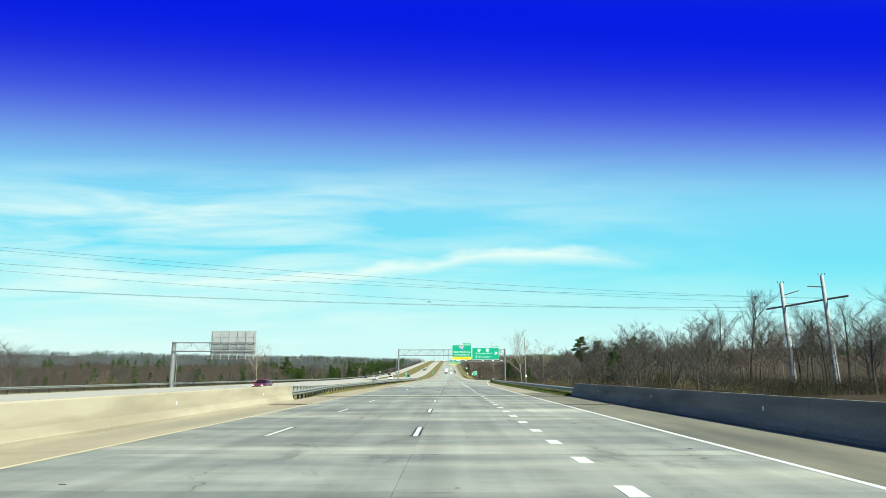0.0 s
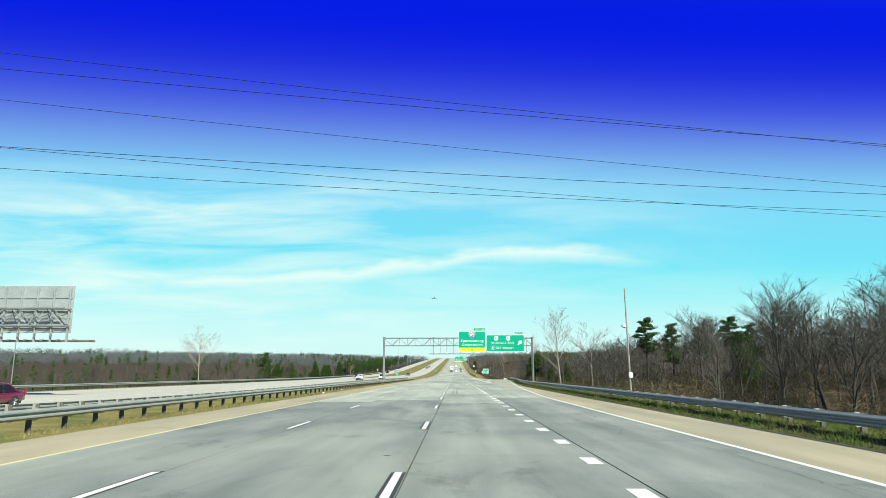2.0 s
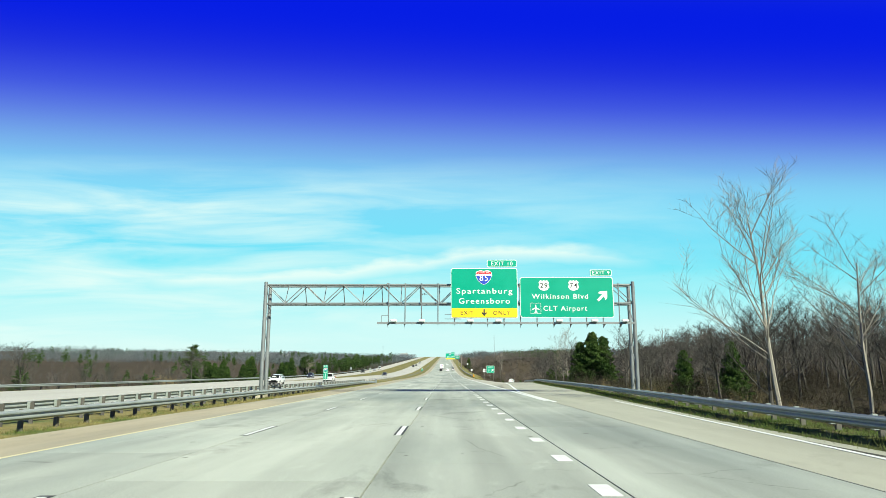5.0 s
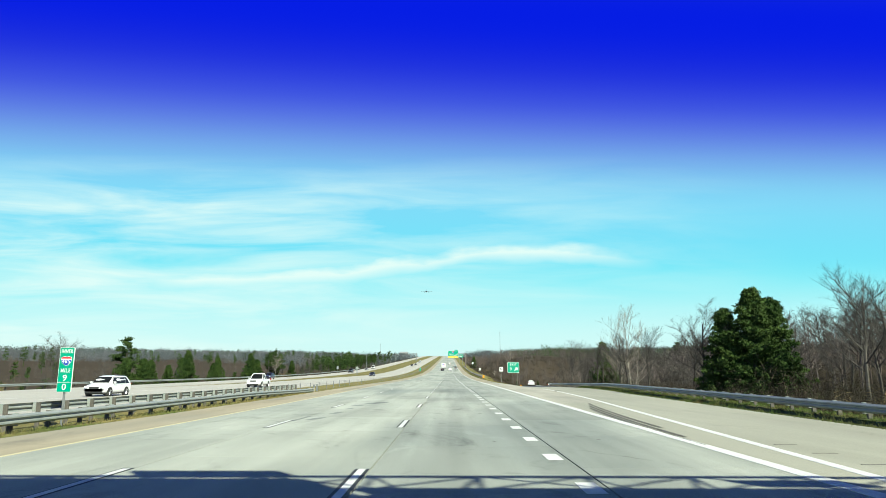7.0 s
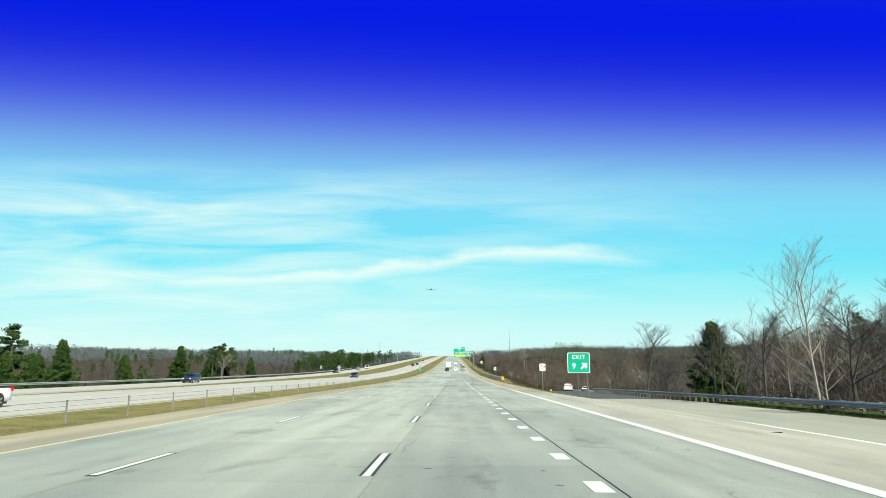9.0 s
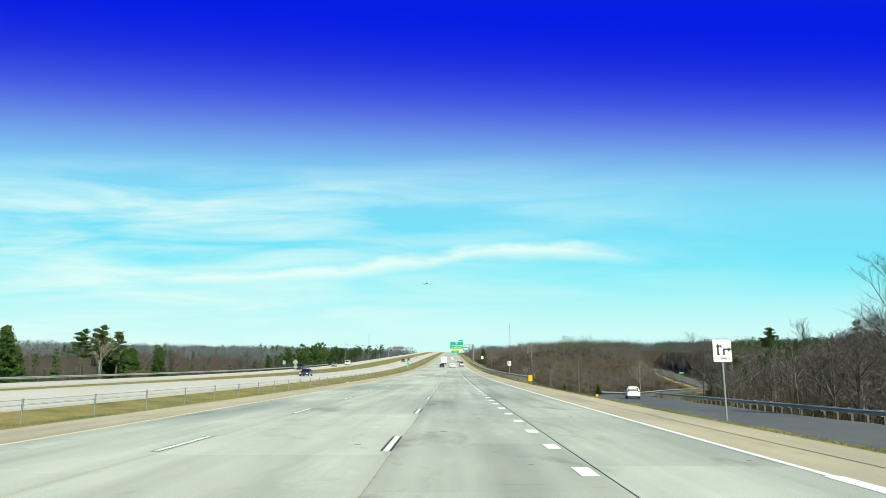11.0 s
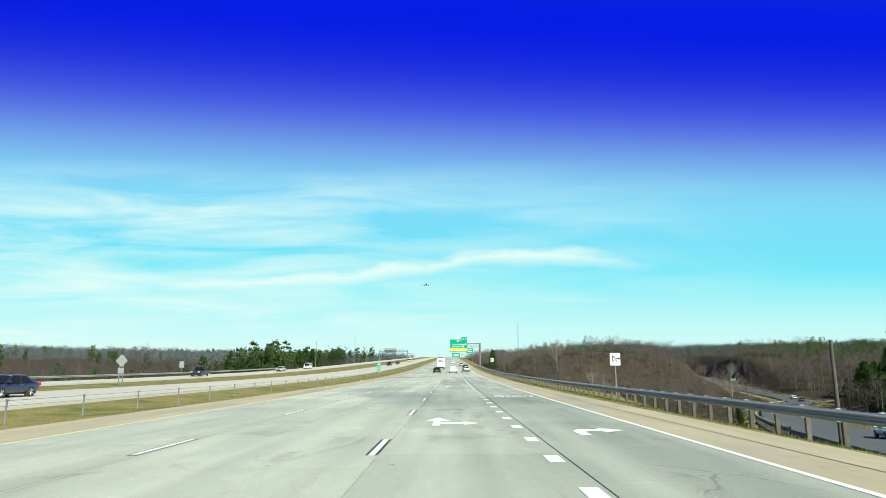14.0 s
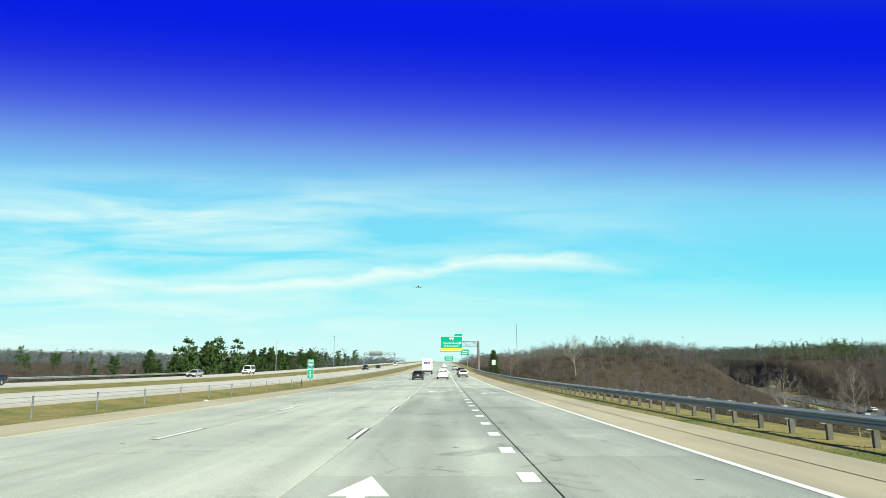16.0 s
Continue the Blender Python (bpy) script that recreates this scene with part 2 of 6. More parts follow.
M_STEEL = mat("galvanised_steel", (0.253, 0.281, 0.266), (0.33, 0.351, 0.333), 1.5, 30, 0.55, 0.05, metal=0.2, rnd=0.06)
M_POST = mat("post_wood_steel", (0.06, 0.055, 0.048), (0.12, 0.11, 0.095), 3, 30, 0.8, 0.2, rnd=0.2)
M_POLE = mat("pale_steel_pole", (0.40, 0.42, 0.43), (0.48, 0.50, 0.51), 1.2, 30, 0.5, 0.05, metal=0.1)
M_GALV = mat("gantry_steel", (0.162, 0.174, 0.181), (0.231, 0.243, 0.25), 1.0, 30, 0.55, 0.05, metal=0.3)
M_RUST = mat("weathered_steel", (0.125, 0.101, 0.0936), (0.218, 0.179, 0.156), 1.0, 30, 0.7, 0.1, metal=0.2)
M_GREEN = mat("green_sign_sheet", (0.0, 0.26, 0.155), (0.0, 0.29, 0.18), 0.7, 60, 0.45, 0.0)
M_SIGNW = mat("white_sign_sheet", (0.722, 0.739, 0.722), (0.669, 0.686, 0.669), 0.7, 60, 0.45, 0.0)
M_SIGNY = mat("yellow_sign_sheet", (0.90, 0.58, 0.01), (0.85, 0.53, 0.01), 0.7, 60, 0.45, 0.0)
M_CAPO = mat("orange_reflective_sheet", (0.80, 0.36, 0.005), (0.72, 0.32, 0.005), 0.7, 60, 0.45, 0.0)
M_SIGNB = mat("blue_sign_sheet", (0.02, 0.05, 0.42), (0.02, 0.06, 0.36), 0.7, 60, 0.45, 0.0)
M_SIGNR = mat("red_sign_sheet", (0.55, 0.03, 0.04), (0.48, 0.03, 0.04), 0.7, 60, 0.45, 0.0)
M_SIGNK = mat("black_sign_sheet", (0.015, 0.015, 0.015), (0.03, 0.03, 0.03), 0.7, 60, 0.5, 0.0)
M_ALU = mat("bare_aluminium_back", (0.29, 0.31, 0.32), (0.37, 0.39, 0.40), 0.8, 30, 0.5, 0.0, metal=0.3)
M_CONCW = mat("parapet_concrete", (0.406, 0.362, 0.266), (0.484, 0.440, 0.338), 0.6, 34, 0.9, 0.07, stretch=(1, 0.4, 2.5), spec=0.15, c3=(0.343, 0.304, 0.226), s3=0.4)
# darker, greyer parapet concrete: the right side's shade is put into the colour
M_CONCSHADE = mat("shaded_parapet_concrete", (0.185, 0.180, 0.155), (0.275, 0.262, 0.218), 0.6, 16, 0.9, 0.2, stretch=(1, 0.4, 2.5), spec=0.15, c3=(0.14, 0.138, 0.12), s3=0.4)
M_BARK = mat("grey_bark", (0.0425, 0.0391, 0.034), (0.0935, 0.085, 0.0748), 2.0, 20, 0.9, 0.3, rnd=0.3, spec=0.1)
M_PALE = mat("pale_bark", (0.236, 0.208, 0.174), (0.315, 0.287, 0.247), 2.0, 20, 0.9, 0.2, spec=0.1)
M_TWIG = mat("brown_twig", (0.044, 0.041, 0.038), (0.104, 0.096, 0.087), 0.2, 9, 0.9, 0.0, rnd=0.45, island=True, spec=0.05)
M_PTWIG = mat("pale_twig", (0.225, 0.185, 0.152), (0.281, 0.241, 0.202), 0.5, 9, 0.9, 0.0, spec=0.05)
M_BRUSH = mat("dry_brush", (0.024, 0.022, 0.017), (0.076, 0.062, 0.047), 0.22, 5, 0.95, 0.0, rnd=0.5, island=True, spec=0.05, c3=(0.036, 0.044, 0.020), s3=0.09)
M_TANBR = mat("tan_shrub", (0.147, 0.112, 0.0586), (0.244, 0.186, 0.0978), 0.3, 5, 0.95, 0.0, rnd=0.4, island=True, spec=0.05)
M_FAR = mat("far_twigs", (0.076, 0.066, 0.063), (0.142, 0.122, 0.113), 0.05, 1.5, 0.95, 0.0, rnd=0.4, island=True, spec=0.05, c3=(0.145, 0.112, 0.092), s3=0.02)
# aerial haze over the far ridges is painted in as a blue-grey twig colour
M_HAZERIDGE = mat("hazed_ridge_twigs", (0.088, 0.096, 0.108), (0.135, 0.140, 0.150), 0.015, 1.0, 0.95, 0.0, rnd=0.3, island=True, spec=0.05, c3=(0.075, 0.10, 0.095), s3=0.006)
M_PINE = mat("pine_needles", (0.024, 0.05, 0.013), (0.06, 0.095, 0.024), 0.5, 6, 0.8, 0.0, rnd=0.4, island=True, spec=0.15)
M_CEDAR = mat("cedar_needles", (0.026, 0.055, 0.014), (0.066, 0.102, 0.025), 0.5, 6, 0.85, 0.0, rnd=0.5, island=True, spec=0.1)
M_GLASS = mat("car_glass", (0.008, 0.009, 0.010), (0.014, 0.015, 0.016), 1, 10, 0.35, 0.0, spec=0.1)
M_TYRE = mat("tyre_rubber", (0.015, 0.015, 0.015), (0.03, 0.03, 0.03), 3, 40, 0.85, 0.1)
M_RIM = mat("alloy_rim", (0.35, 0.35, 0.36), (0.45, 0.45, 0.46), 3, 40, 0.35, 0.0, metal=0.7)
M_TRIM = mat("dark_plastic_trim", (0.025, 0.025, 0.025), (0.045, 0.045, 0.045), 3, 40, 0.6, 0.1)
M_LAMPR = mat("red_lamp_lens", (0.45, 0.01, 0.01), (0.35, 0.01, 0.01), 3, 40, 0.25, 0.0)
M_LAMPW = mat("clear_lamp_lens", (0.65, 0.67, 0.68), (0.55, 0.57, 0.58), 3, 40, 0.2, 0.0)
M_CHROME = mat("chrome", (0.6, 0.6, 0.61), (0.5, 0.5, 0.51), 3, 40, 0.2, 0.0, metal=0.9)


def paint(name, c, rough=0.3):
    m = mat(name, c, [k * 0.92 for k in c], 0.8, 30, rough, 0.0, spec=0.5)
    m.node_tree.nodes["Principled BSDF"].inputs["Coat Weight"].default_value = 0.5
    return m


P_WHITE, P_BLACK, P_RED = paint("white_car_paint", (0.78, 0.78, 0.77)), paint("black_car_paint", (0.012, 0.013, 0.016)), paint("red_car_paint", (0.13, 0.006, 0.022))
P_BLUE, P_SILVER = paint("dark_blue_car_paint", (0.02, 0.025, 0.06)), paint("silver_car_paint", (0.42, 0.43, 0.44))


# ------------------------------------------------------------------ building tools
def thing(name, label, category, group="", m=None):
    ob = tagged(new(name), label, category, group)
    if m is not None:
        ob.matrix_world = m
    return ob


def part(name, bm, material, parent=None, label=""):
    me = bpy.data.meshes.new(name)
    bm.to_mesh(me)
    bm.free()
    me.materials.append(material)
    ob = new(name, me)
    ob.parent = parent
    return tagged(ob, label)


def piece(name, me, m, parent):
    ob = new(name, me)
    ob.parent = parent
    ob.matrix_basis = m
    return ob


def npmesh(name, V, F, material, parent=None, label=""):
    """One mesh object out of arrays of corners and faces."""
    me = bpy.data.meshes.new(name)
    me.from_pydata(V if isinstance(V, list) else V.tolist(), [], F if isinstance(F, list) else F.tolist())
    me.materials.append(material)
    ob = new(name, me)
    ob.parent = parent
    return tagged(ob, label)


def bx(bm, x0, x1, y0, y1, z0, z1, m=None):
    v = [bm.verts.new((x, y, z) if m is None else m @ Vector((x, y, z))) for z in (z0, z1) for y in (y0, y1) for x in (x0, x1)]
    for f in ((0, 2, 3, 1), (4, 5, 7, 6), (0, 1, 5, 4), (1, 3, 7, 5), (3, 2, 6, 7), (2, 0, 4, 6)):
        bm.faces.new([v[i] for i in f])


def box(x0, x1, y0, y1, z0, z1, bevel=0.0):
    bm = bmesh.new()
    bx(bm, x0, x1, y0, y1, z0, z1)
    if bevel:
        bmesh.ops.bevel(bm, geom=bm.edges[:], offset=bevel, segments=2, affect="EDGES")
    return bm


def tube(bm, a, b, r0, r1=None, n=8):
    a, b = Vector(a), Vector(b)
    r1 = r0 if r1 is None else r1
    d = (b - a).normalized()
    s = d.orthogonal().normalized()
    w = d.cross(s)
    ra = [bm.verts.new(a + (s * math.cos(k * 2 * math.pi / n) + w * math.sin(k * 2 * math.pi / n)) * r0) for k in range(n)]
    rb = [bm.verts.new(b + (s * math.cos(k * 2 * math.pi / n) + w * math.sin(k * 2 * math.pi / n)) * r1) for k in range(n)]
    for k in range(n):
        bm.faces.new((ra[k], ra[(k + 1) % n], rb[(k + 1) % n], rb[k]))
    bm.faces.new(ra[::-1])
    bm.faces.new(rb)


def rods(name, ends, r, material, parent, n=6, label=""):
    bm = bmesh.new()
    for a, b in ends:
        tube(bm, a, b, r, n=n)
    return part(name, bm, material, parent, label)


def plate(pts, depth, bm=None):
    """A flat outline in x and z, given thickness towards the back (+y)."""
    bm = bm or bmesh.new()
    f = [bm.verts.new((x, 0, z)) for x, z in pts]
    k = [bm.verts.new((x, depth, z)) for x, z in pts]
    n = len(pts)
    bm.faces.new(f)
    bm.faces.new(k[::-1])
    for i in range(n):
        bm.faces.new((f[(i + 1) % n], f[i], k[i], k[(i + 1) % n]))
    return bm


def rrect(x0, x1, z0, z1, r, n=4):
    out = []
    for cx, cz, a0 in ((x1 - r, z0 + r, -90), (x1 - r, z1 - r, 0), (x0 + r, z1 - r, 90), (x0 + r, z0 + r, 180)):
        for i in range(n + 1):
            a = radians(a0 + 90 * i / n)
            out.append((cx + r * math.cos(a), cz + r * math.sin(a)))
    return out


def words(text, height, x, z, material, parent, y=-0.012, name="lettering", align="CENTER", flat=False, squeeze=1.0, wide=0.0):
    """Lettering in the built-in font; height is that of a capital."""
    cu = bpy.data.curves.new(name, "FONT")
    cu.body, cu.size, cu.align_x, cu.extrude, cu.resolution_u, cu.space_character = text, height / 0.69, align, 0.004, 3, 1.2
    cu.offset = height * 0.006
    tmp = bpy.data.objects.new(name, cu)
    me = bpy.data.meshes.new_from_object(tmp)
    if wide:
        w = max(q.co.x for q in me.vertices) - min(q.co.x for q in me.vertices)
        squeeze = wide / w
    bpy.data.objects.remove(tmp)
    me.materials.clear()
    me.materials.append(material)
    ob = new(name, me)
    ob.parent = parent
    ob.matrix_basis = (pose(x, y, z) if flat else pose(x, y, z, 90, 0, 0)) @ Matrix.Diagonal((squeeze, 1, 1, 1))
    return ob


def ribbon(name, xa, xb, y0, y1, lift, material, parent=None, step=6.0, thick=0.0, label="", zf=zr):
    """A strip along the road between two sideways offsets (numbers or functions of y)."""
    n = max(1, int((y1 - y0) / step))
    V, F = [], []
    for i in range(n + 1):
        y = y0 + (y1 - y0) * i / n
        a = xa(y) if callable(xa) else xa
        b = xb(y) if callable(xb) else xb
        z = zf(y) + lift
        V += [(a, y, z), (b, y, z)]
        if thick:
            V += [(a, y, z - thick), (b, y, z - thick)]
    s = 4 if thick else 2
    for i in range(n):
        p, q = i * s, (i + 1) * s
        F.append((p, p + 1, q + 1, q))
        if thick:
            F += [(p + 2, p, q, q + 2), (p + 1, p + 3, q + 3, q + 1)]
    return npmesh(name, V, F, material, parent, label)


# ------------------------------------------------------------------ the lie of the land
def left_edge(y):
    return -8.5 - 0.35 * sm(20, 100, y) - 1.3 * sm(225, 330, y)


def left_dash(y):
    return -5.4 - 0.65 * sm(225, 310, y)


JOINT_L, JOINT_R, EDGE_R = -1.22, 2.48, 6.05


def pave_l(y):
    return left_edge(y) - 2.7


def onc_dip(y):
    return -0.3 + 0.3 * sm(230, 480, y)


def onc_z(y):
    return zr(y) + onc_dip(y)


RAMP = [(9.6, 195, 0.0), (10.6, 225, 0.0), (12.0, 262, -0.05), (13.6, 290, -0.3), (16.8, 322, -0.8), (19.6, 365, -1.4), (25.2, 412, -2.2), (32.5, 446, -3.0), (41, 475, -3.8),
        (51.5, 503, -4.8), (71, 550, -6.2), (104, 620, -7.3), (132, 662, -7.6), (142, 694, -7.0), (147, 738, -4.8), (158, 800, -2.0), (176, 885, 1.6), (200, 1000, 4.4), (236, 1150, 8.0)]


def spline(pts, step):
    """Even points along a smooth line through pts."""
    out = []
    P = [Vector(p) for p in pts]
    P = [P[0] * 2 - P[1]] + P + [P[-1] * 2 - P[-2]]
    for i in range(1, len(P) - 2):
        n = max(2, int((P[i + 1] - P[i]).length / step))
        for k in range(n):
            s = k / n
            out.append(0.5 * ((2 * P[i]) + (P[i + 1] - P[i - 1]) * s + (2 * P[i - 1] - 5 * P[i] + 4 * P[i + 1] - P[i + 2]) * s * s + (3 * P[i] - P[i - 1] - 3 * P[i + 1] + P[i + 2]) * s ** 3))
    return out


RAMP_LINE = spline(RAMP, 3.0)
RAMP_XY = np.array([(p.x, p.y) for p in RAMP_LINE])
RAMP_Z = np.array([p.z for p in RAMP_LINE])


def ramp_x(y):
    """Sideways place of the ramp at y."""
    return float(np.interp(y, RAMP_XY[:, 1], RAMP_XY[:, 0]))


def ramp_near(x, y):
    d = np.hypot(RAMP_XY[:, 0] - x, RAMP_XY[:, 1] - y)
    i = int(d.argmin())
    return float(d[i]), float(RAMP_Z[i])


def gz(x, y):
    """Height of the ground."""
    base = zr(y)
    roll = noise.noise(Vector((x / 60.0, y / 60.0, 3.1))) * 1.0
    if x < -52:
        s = -x
        return base + onc_dip(y) - 0.2 - 6.5 * sm(52, 95, s) + roll * sm(60, 120, s) + 7 * sm(110, 320, s) + 14 * sm(350, 1200, s) + 18 * sm(1000, 2500, s)
    if x < -21:
        return base + onc_dip(y) - 0.12
    if x < pave_l(y):
        k = (x + 21) / (pave_l(y) + 21)
        return base + onc_dip(y) * (1 - k) - 0.08 - 0.3 * math.sin(math.pi * k) * (1 - sm(0.55, 0.85, k))
    if x <= 8.9:
        return base - 0.12
    # to the right of the main road
    wood = base - 0.15 - 1.6 * sm(9.5, 17, x) + 1.6 * sm(24, 40, x) + roll * 0.7 * sm(20, 40, x) + 3.0 * sm(60, 160, x)
    dell = base - 0.15 - (7.2 + base) * sm(11, 44, x) + 14 * sm(12, 75, x - ramp_x(y)) + 6 * sm(75, 220, x - ramp_x(y)) + roll * sm(30, 60, x)
    far = base - 0.15 - 1.5 * sm(11, 20, x) + 5 * sm(30, 110, x) + roll * sm(30, 60, x) + 4 * sm(22, 55, x) * (1 - sm(85, 130, x)) * sm(620, 740, y) * (1 - sm(900, 1100, y))
    h = wood + (dell - wood) * sm(250, 330, y)
    turn = 540 + 110 * sm(40, 90, x)
    h = h + (far - h) * sm(turn, turn + 200, y)
    h += 10 * sm(200, 700, x) + 20 * sm(700, 2500, x)
    if 190 < y < 1160:
        d, z = ramp_near(x, y)
        k = 1 - sm(7.5, 24, d)
        h = min(h, z - 0.35) if d < 7.5 else h
        h = h + (z - 0.4 - h) * k if d >= 7.5 else h
        h = (base - 0.12) + (h - (base - 0.12)) * sm(9.3, 14.0, x)
    return h


gx = sorted(set([-3200, -2200, -1500, -1000, -700, -500, -380, -300, -240, -190] + list(range(-150, -56, 8)) + [-56, -52, -46, -40, -34, -28, -24, -21] + [-19, -17, -15, -13.4, -12.4, -11.6, -11.2, -9, -5, 0, 5, 8, 8.8, 9.4, 10.2, 11.2]
                + list(range(13, 200, 4)) + [206, 214, 224, 240, 260, 290, 320, 400, 520, 700, 1000, 1500, 2200, 3200]))
gy = sorted(set([-400, -250, -150, -100, -60] + list(range(-40, 1000, 8)) + list(range(1000, 2000, 40)) + [2100, 2300, 2600, 3000, 3600, 4200, 4900]))
GV = [(x, y, gz(x, y)) for x in gx for y in gy]
GF = [(i * len(gy) + j, (i + 1) * len(gy) + j, (i + 1) * len(gy) + j + 1, i * len(gy) + j + 1) for i in range(len(gx) - 1) for j in range(len(gy) - 1)]
ground = tagged(npmesh("ground", GV, GF, M_GROUND), "dry winter grass and bare earth beside the highway", "ground", kind="structure")
ground.data.materials.append(M_LITTER)
for p in ground.data.polygons:
    p.use_smooth = True
    c = p.center
    wooded = c.x < -57 or (c.x > 13 and c.y < 240) or (c.x > 17 and c.y >= 240 and (c.y > 880 or ramp_near(c.x, c.y)[0] > 9) and not (430 < c.y < 680 and 0 < c.x - ramp_x(c.y) < 15))
    p.material_index = 1 if wooded else 0

# ------------------------------------------------------------------ the main road
road = tagged(new("road"), "pale jointed concrete highway with worn lane markings", "road", kind="structure")
ribbon("road_bed", lambda y: left_edge(y) - 0.3, EDGE_R + 0.3, -60, 2100, -0.05, M_BED, road)
ribbon("shoulder", pave_l, lambda y: left_edge(y) - 0.02, -60, 2100, -0.02, M_SAND, road, thick=0.2, label="sandy paved shoulder")
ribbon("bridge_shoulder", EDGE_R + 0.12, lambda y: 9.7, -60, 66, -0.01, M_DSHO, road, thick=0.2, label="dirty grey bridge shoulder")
ribbon("shoulder", EDGE_R + 0.12, lambda y: 8.85, 66.1, 198, -0.02, M_SAND, road, thick=0.2, label="sandy paved shoulder")
ribbon("shoulder", EDGE_R + 0.12, lambda y: 8.85, 198.1, 324, -0.02, M_GORE, road, thick=0.2, label="pale paved shoulder beside the gore")
ribbon("shoulder", EDGE_R + 0.12, lambda y: 8.85, 324.1, 2100, -0.02, M_SAND, road, thick=0.2, label="sandy paved shoulder")
ribbon("edge_line", lambda y: left_edge(y) - 0.05, lambda y: left_edge(y) + 0.05, -60, 2100, 0.008, M_YEL, road, thick=0.006, label="yellow edge line")
ribbon("edge_line", EDGE_R - 0.08, EDGE_R + 0.08, -60, 104, 0.008, M_WHITE, road, thick=0.006, label="white edge line")


def taper(y):
    """Right edge of the lane that opens towards the exit."""
    return float(np.interp(y, [104, 112, 120, 133, 150, 170, 190, 206], [EDGE_R, 6.25, 6.6, 7.15, 8.05, 9.2, 10.4, 11.6]))


ribbon("exit_lane", EDGE_R + 0.14, lambda y: taper(y) + 0.12, 104, 200, -0.003, M_RAMP, road, step=4.0, thick=0.05, label="pale concrete of the opening exit lane")
ribbon("edge_line", lambda y: taper(y) - 0.08, lambda y: taper(y) + 0.08, 104.2, 186, 0.008, M_WHITE, road, step=4.0, thick=0.006, label="white edge line swinging out along the exit lane")
ribbon("edge_line", EDGE_R - 0.16, EDGE_R + 0.16, 186, 330, 0.008, M_WHITE, road, thick=0.006, label="wide white gore line")
ribbon("edge_line", EDGE_R - 0.08, EDGE_R + 0.08, 330, 2100, 0.008, M_WHITE, road, thick=0.006, label="white edge line")
ribbon("shoulder_seam", 7.55, 7.58, 290, 1000, -0.014, M_BED, road)

ONC_FAR = lambda y: -46 + 8.5 * sm(200, 330, y) + 5.8 * sm(380, 490, y)
oncoming = tagged(new("oncoming_road"), "pale concrete opposite carriageway beyond the grass median", "road", kind="structure")
ribbon("carriageway", ONC_FAR, lambda y: -20.6, -60, 2100, 0.02, M_ONC, oncoming, thick=0.3, zf=onc_z)
COL_FAR = lambda y: -47.5 - 7.0 * sm(220, 420, y)
COL_NEAR = lambda y: -38 - 7.0 * sm(200, 440, y)
ribbon("collector", COL_FAR, COL_NEAR, 205, 2100, 0.028, M_ONC, oncoming, thick=0.3, zf=onc_z)
ribbon("edge_line", -22.88, -22.72, -60, 1400, 0.04, M_WHITE, oncoming, zf=onc_z)
ribbon("edge_line", lambda y: ONC_FAR(y) + 0.55, lambda y: ONC_FAR(y) + 0.71, 330, 1400, 0.04, M_WHITE, oncoming, zf=onc_z)
ribbon("edge_line", lambda y: COL_FAR(y) + 1.6, lambda y: COL_FAR(y) + 1.76, 205, 1400, 0.045, M_WHITE, oncoming, zf=onc_z)
dash_me = bpy.data.meshes.new("lane_dash")
bmd = box(-0.06, 0.06, 0, 3.05, 0, 0.006)
bmd.to_mesh(dash_me)
bmd.free()
dash_me.materials.append(M_WHITE)
for k in range(50):
    y = -40 + 12.19 * k
    for x in (-26.4, -30.1, -33.7):
        if x > -28 or y < 370:
            piece("lane_dash", dash_me, pose(x, y, onc_z(y) + 0.024), oncoming)

# the exit ramp
def clearing(x, y):
    """Open grassy bank between the ramp and the woods."""
    return 425 < y < 690 and ramp_x(y) < x < min(ramp_x(y) + 19, 0.62 * (y - 362))


ramp = tagged(new("exit_ramp"), "dark asphalt exit ramp curving down between guard rails", "road", kind="structure")


def sweep(name, line, prof, material, parent, label="", closed=False):
    """A profile of (sideways, up) points carried along a line."""
    V, F = [], []
    n = len(prof)
    for i, p in enumerate(line):
        d = (line[min(i + 1, len(line) - 1)] - line[max(i - 1, 0)])
        side = Vector((d.y, -d.x, 0)).normalized()
        for a, b in prof:
            q = p + side * a
            V.append((q.x, q.y, p.z + b))
    for i in range(len(line) - 1):
        for k in range(n if closed else n - 1):
            F.append((i * n + k, i * n + (k + 1) % n, (i + 1) * n + (k + 1) % n, (i + 1) * n + k))
    return npmesh(name, V, F, material, parent, label)


split = [i for i, p in enumerate(RAMP_LINE) if p.y > 335][0]
def rail_x(y):
    """Sideways place of the right guard rail, which swings out along the ramp."""
    return float(np.interp(y, [56, 150, 168, 190, 212, 235, 258, 278, 300, 322], [9.9, 9.9, 10.4, 11.9, 13.5, 14.6, 15.9, 18.2, 20.4, 22.8]))


CV, CF = [], []
for k in range(49):
    y = 150 + (RAMP_LINE[split].y + 1 - 150) * k / 48
    zz = zr(y) - 0.014 if y < 200 else float(np.interp(y, RAMP_XY[:, 1], RAMP_Z)) - 0.012
    xl = 8.8 - 3.4 * sm(194, 204, y) if y < 205 else ramp_x(y) - 4.6
    xr = max(xl + 0.02, min(ramp_x(y) + 5.2 if y > 200 else 99, rail_x(y) - 0.75))
    CV += [(xl, y, zz - 0.03), (xl + 0.08, y, zz), (xr, y, zz), (xr + 0.06, y, zz - 0.25)]
    if k:
        CF += [(4 * k - 4 + j, 4 * k - 3 + j, 4 * k + 1 + j, 4 * k + j) for j in range(3)]
npmesh("ramp_concrete", CV, CF, M_RAMP, ramp, "pale ramp concrete")
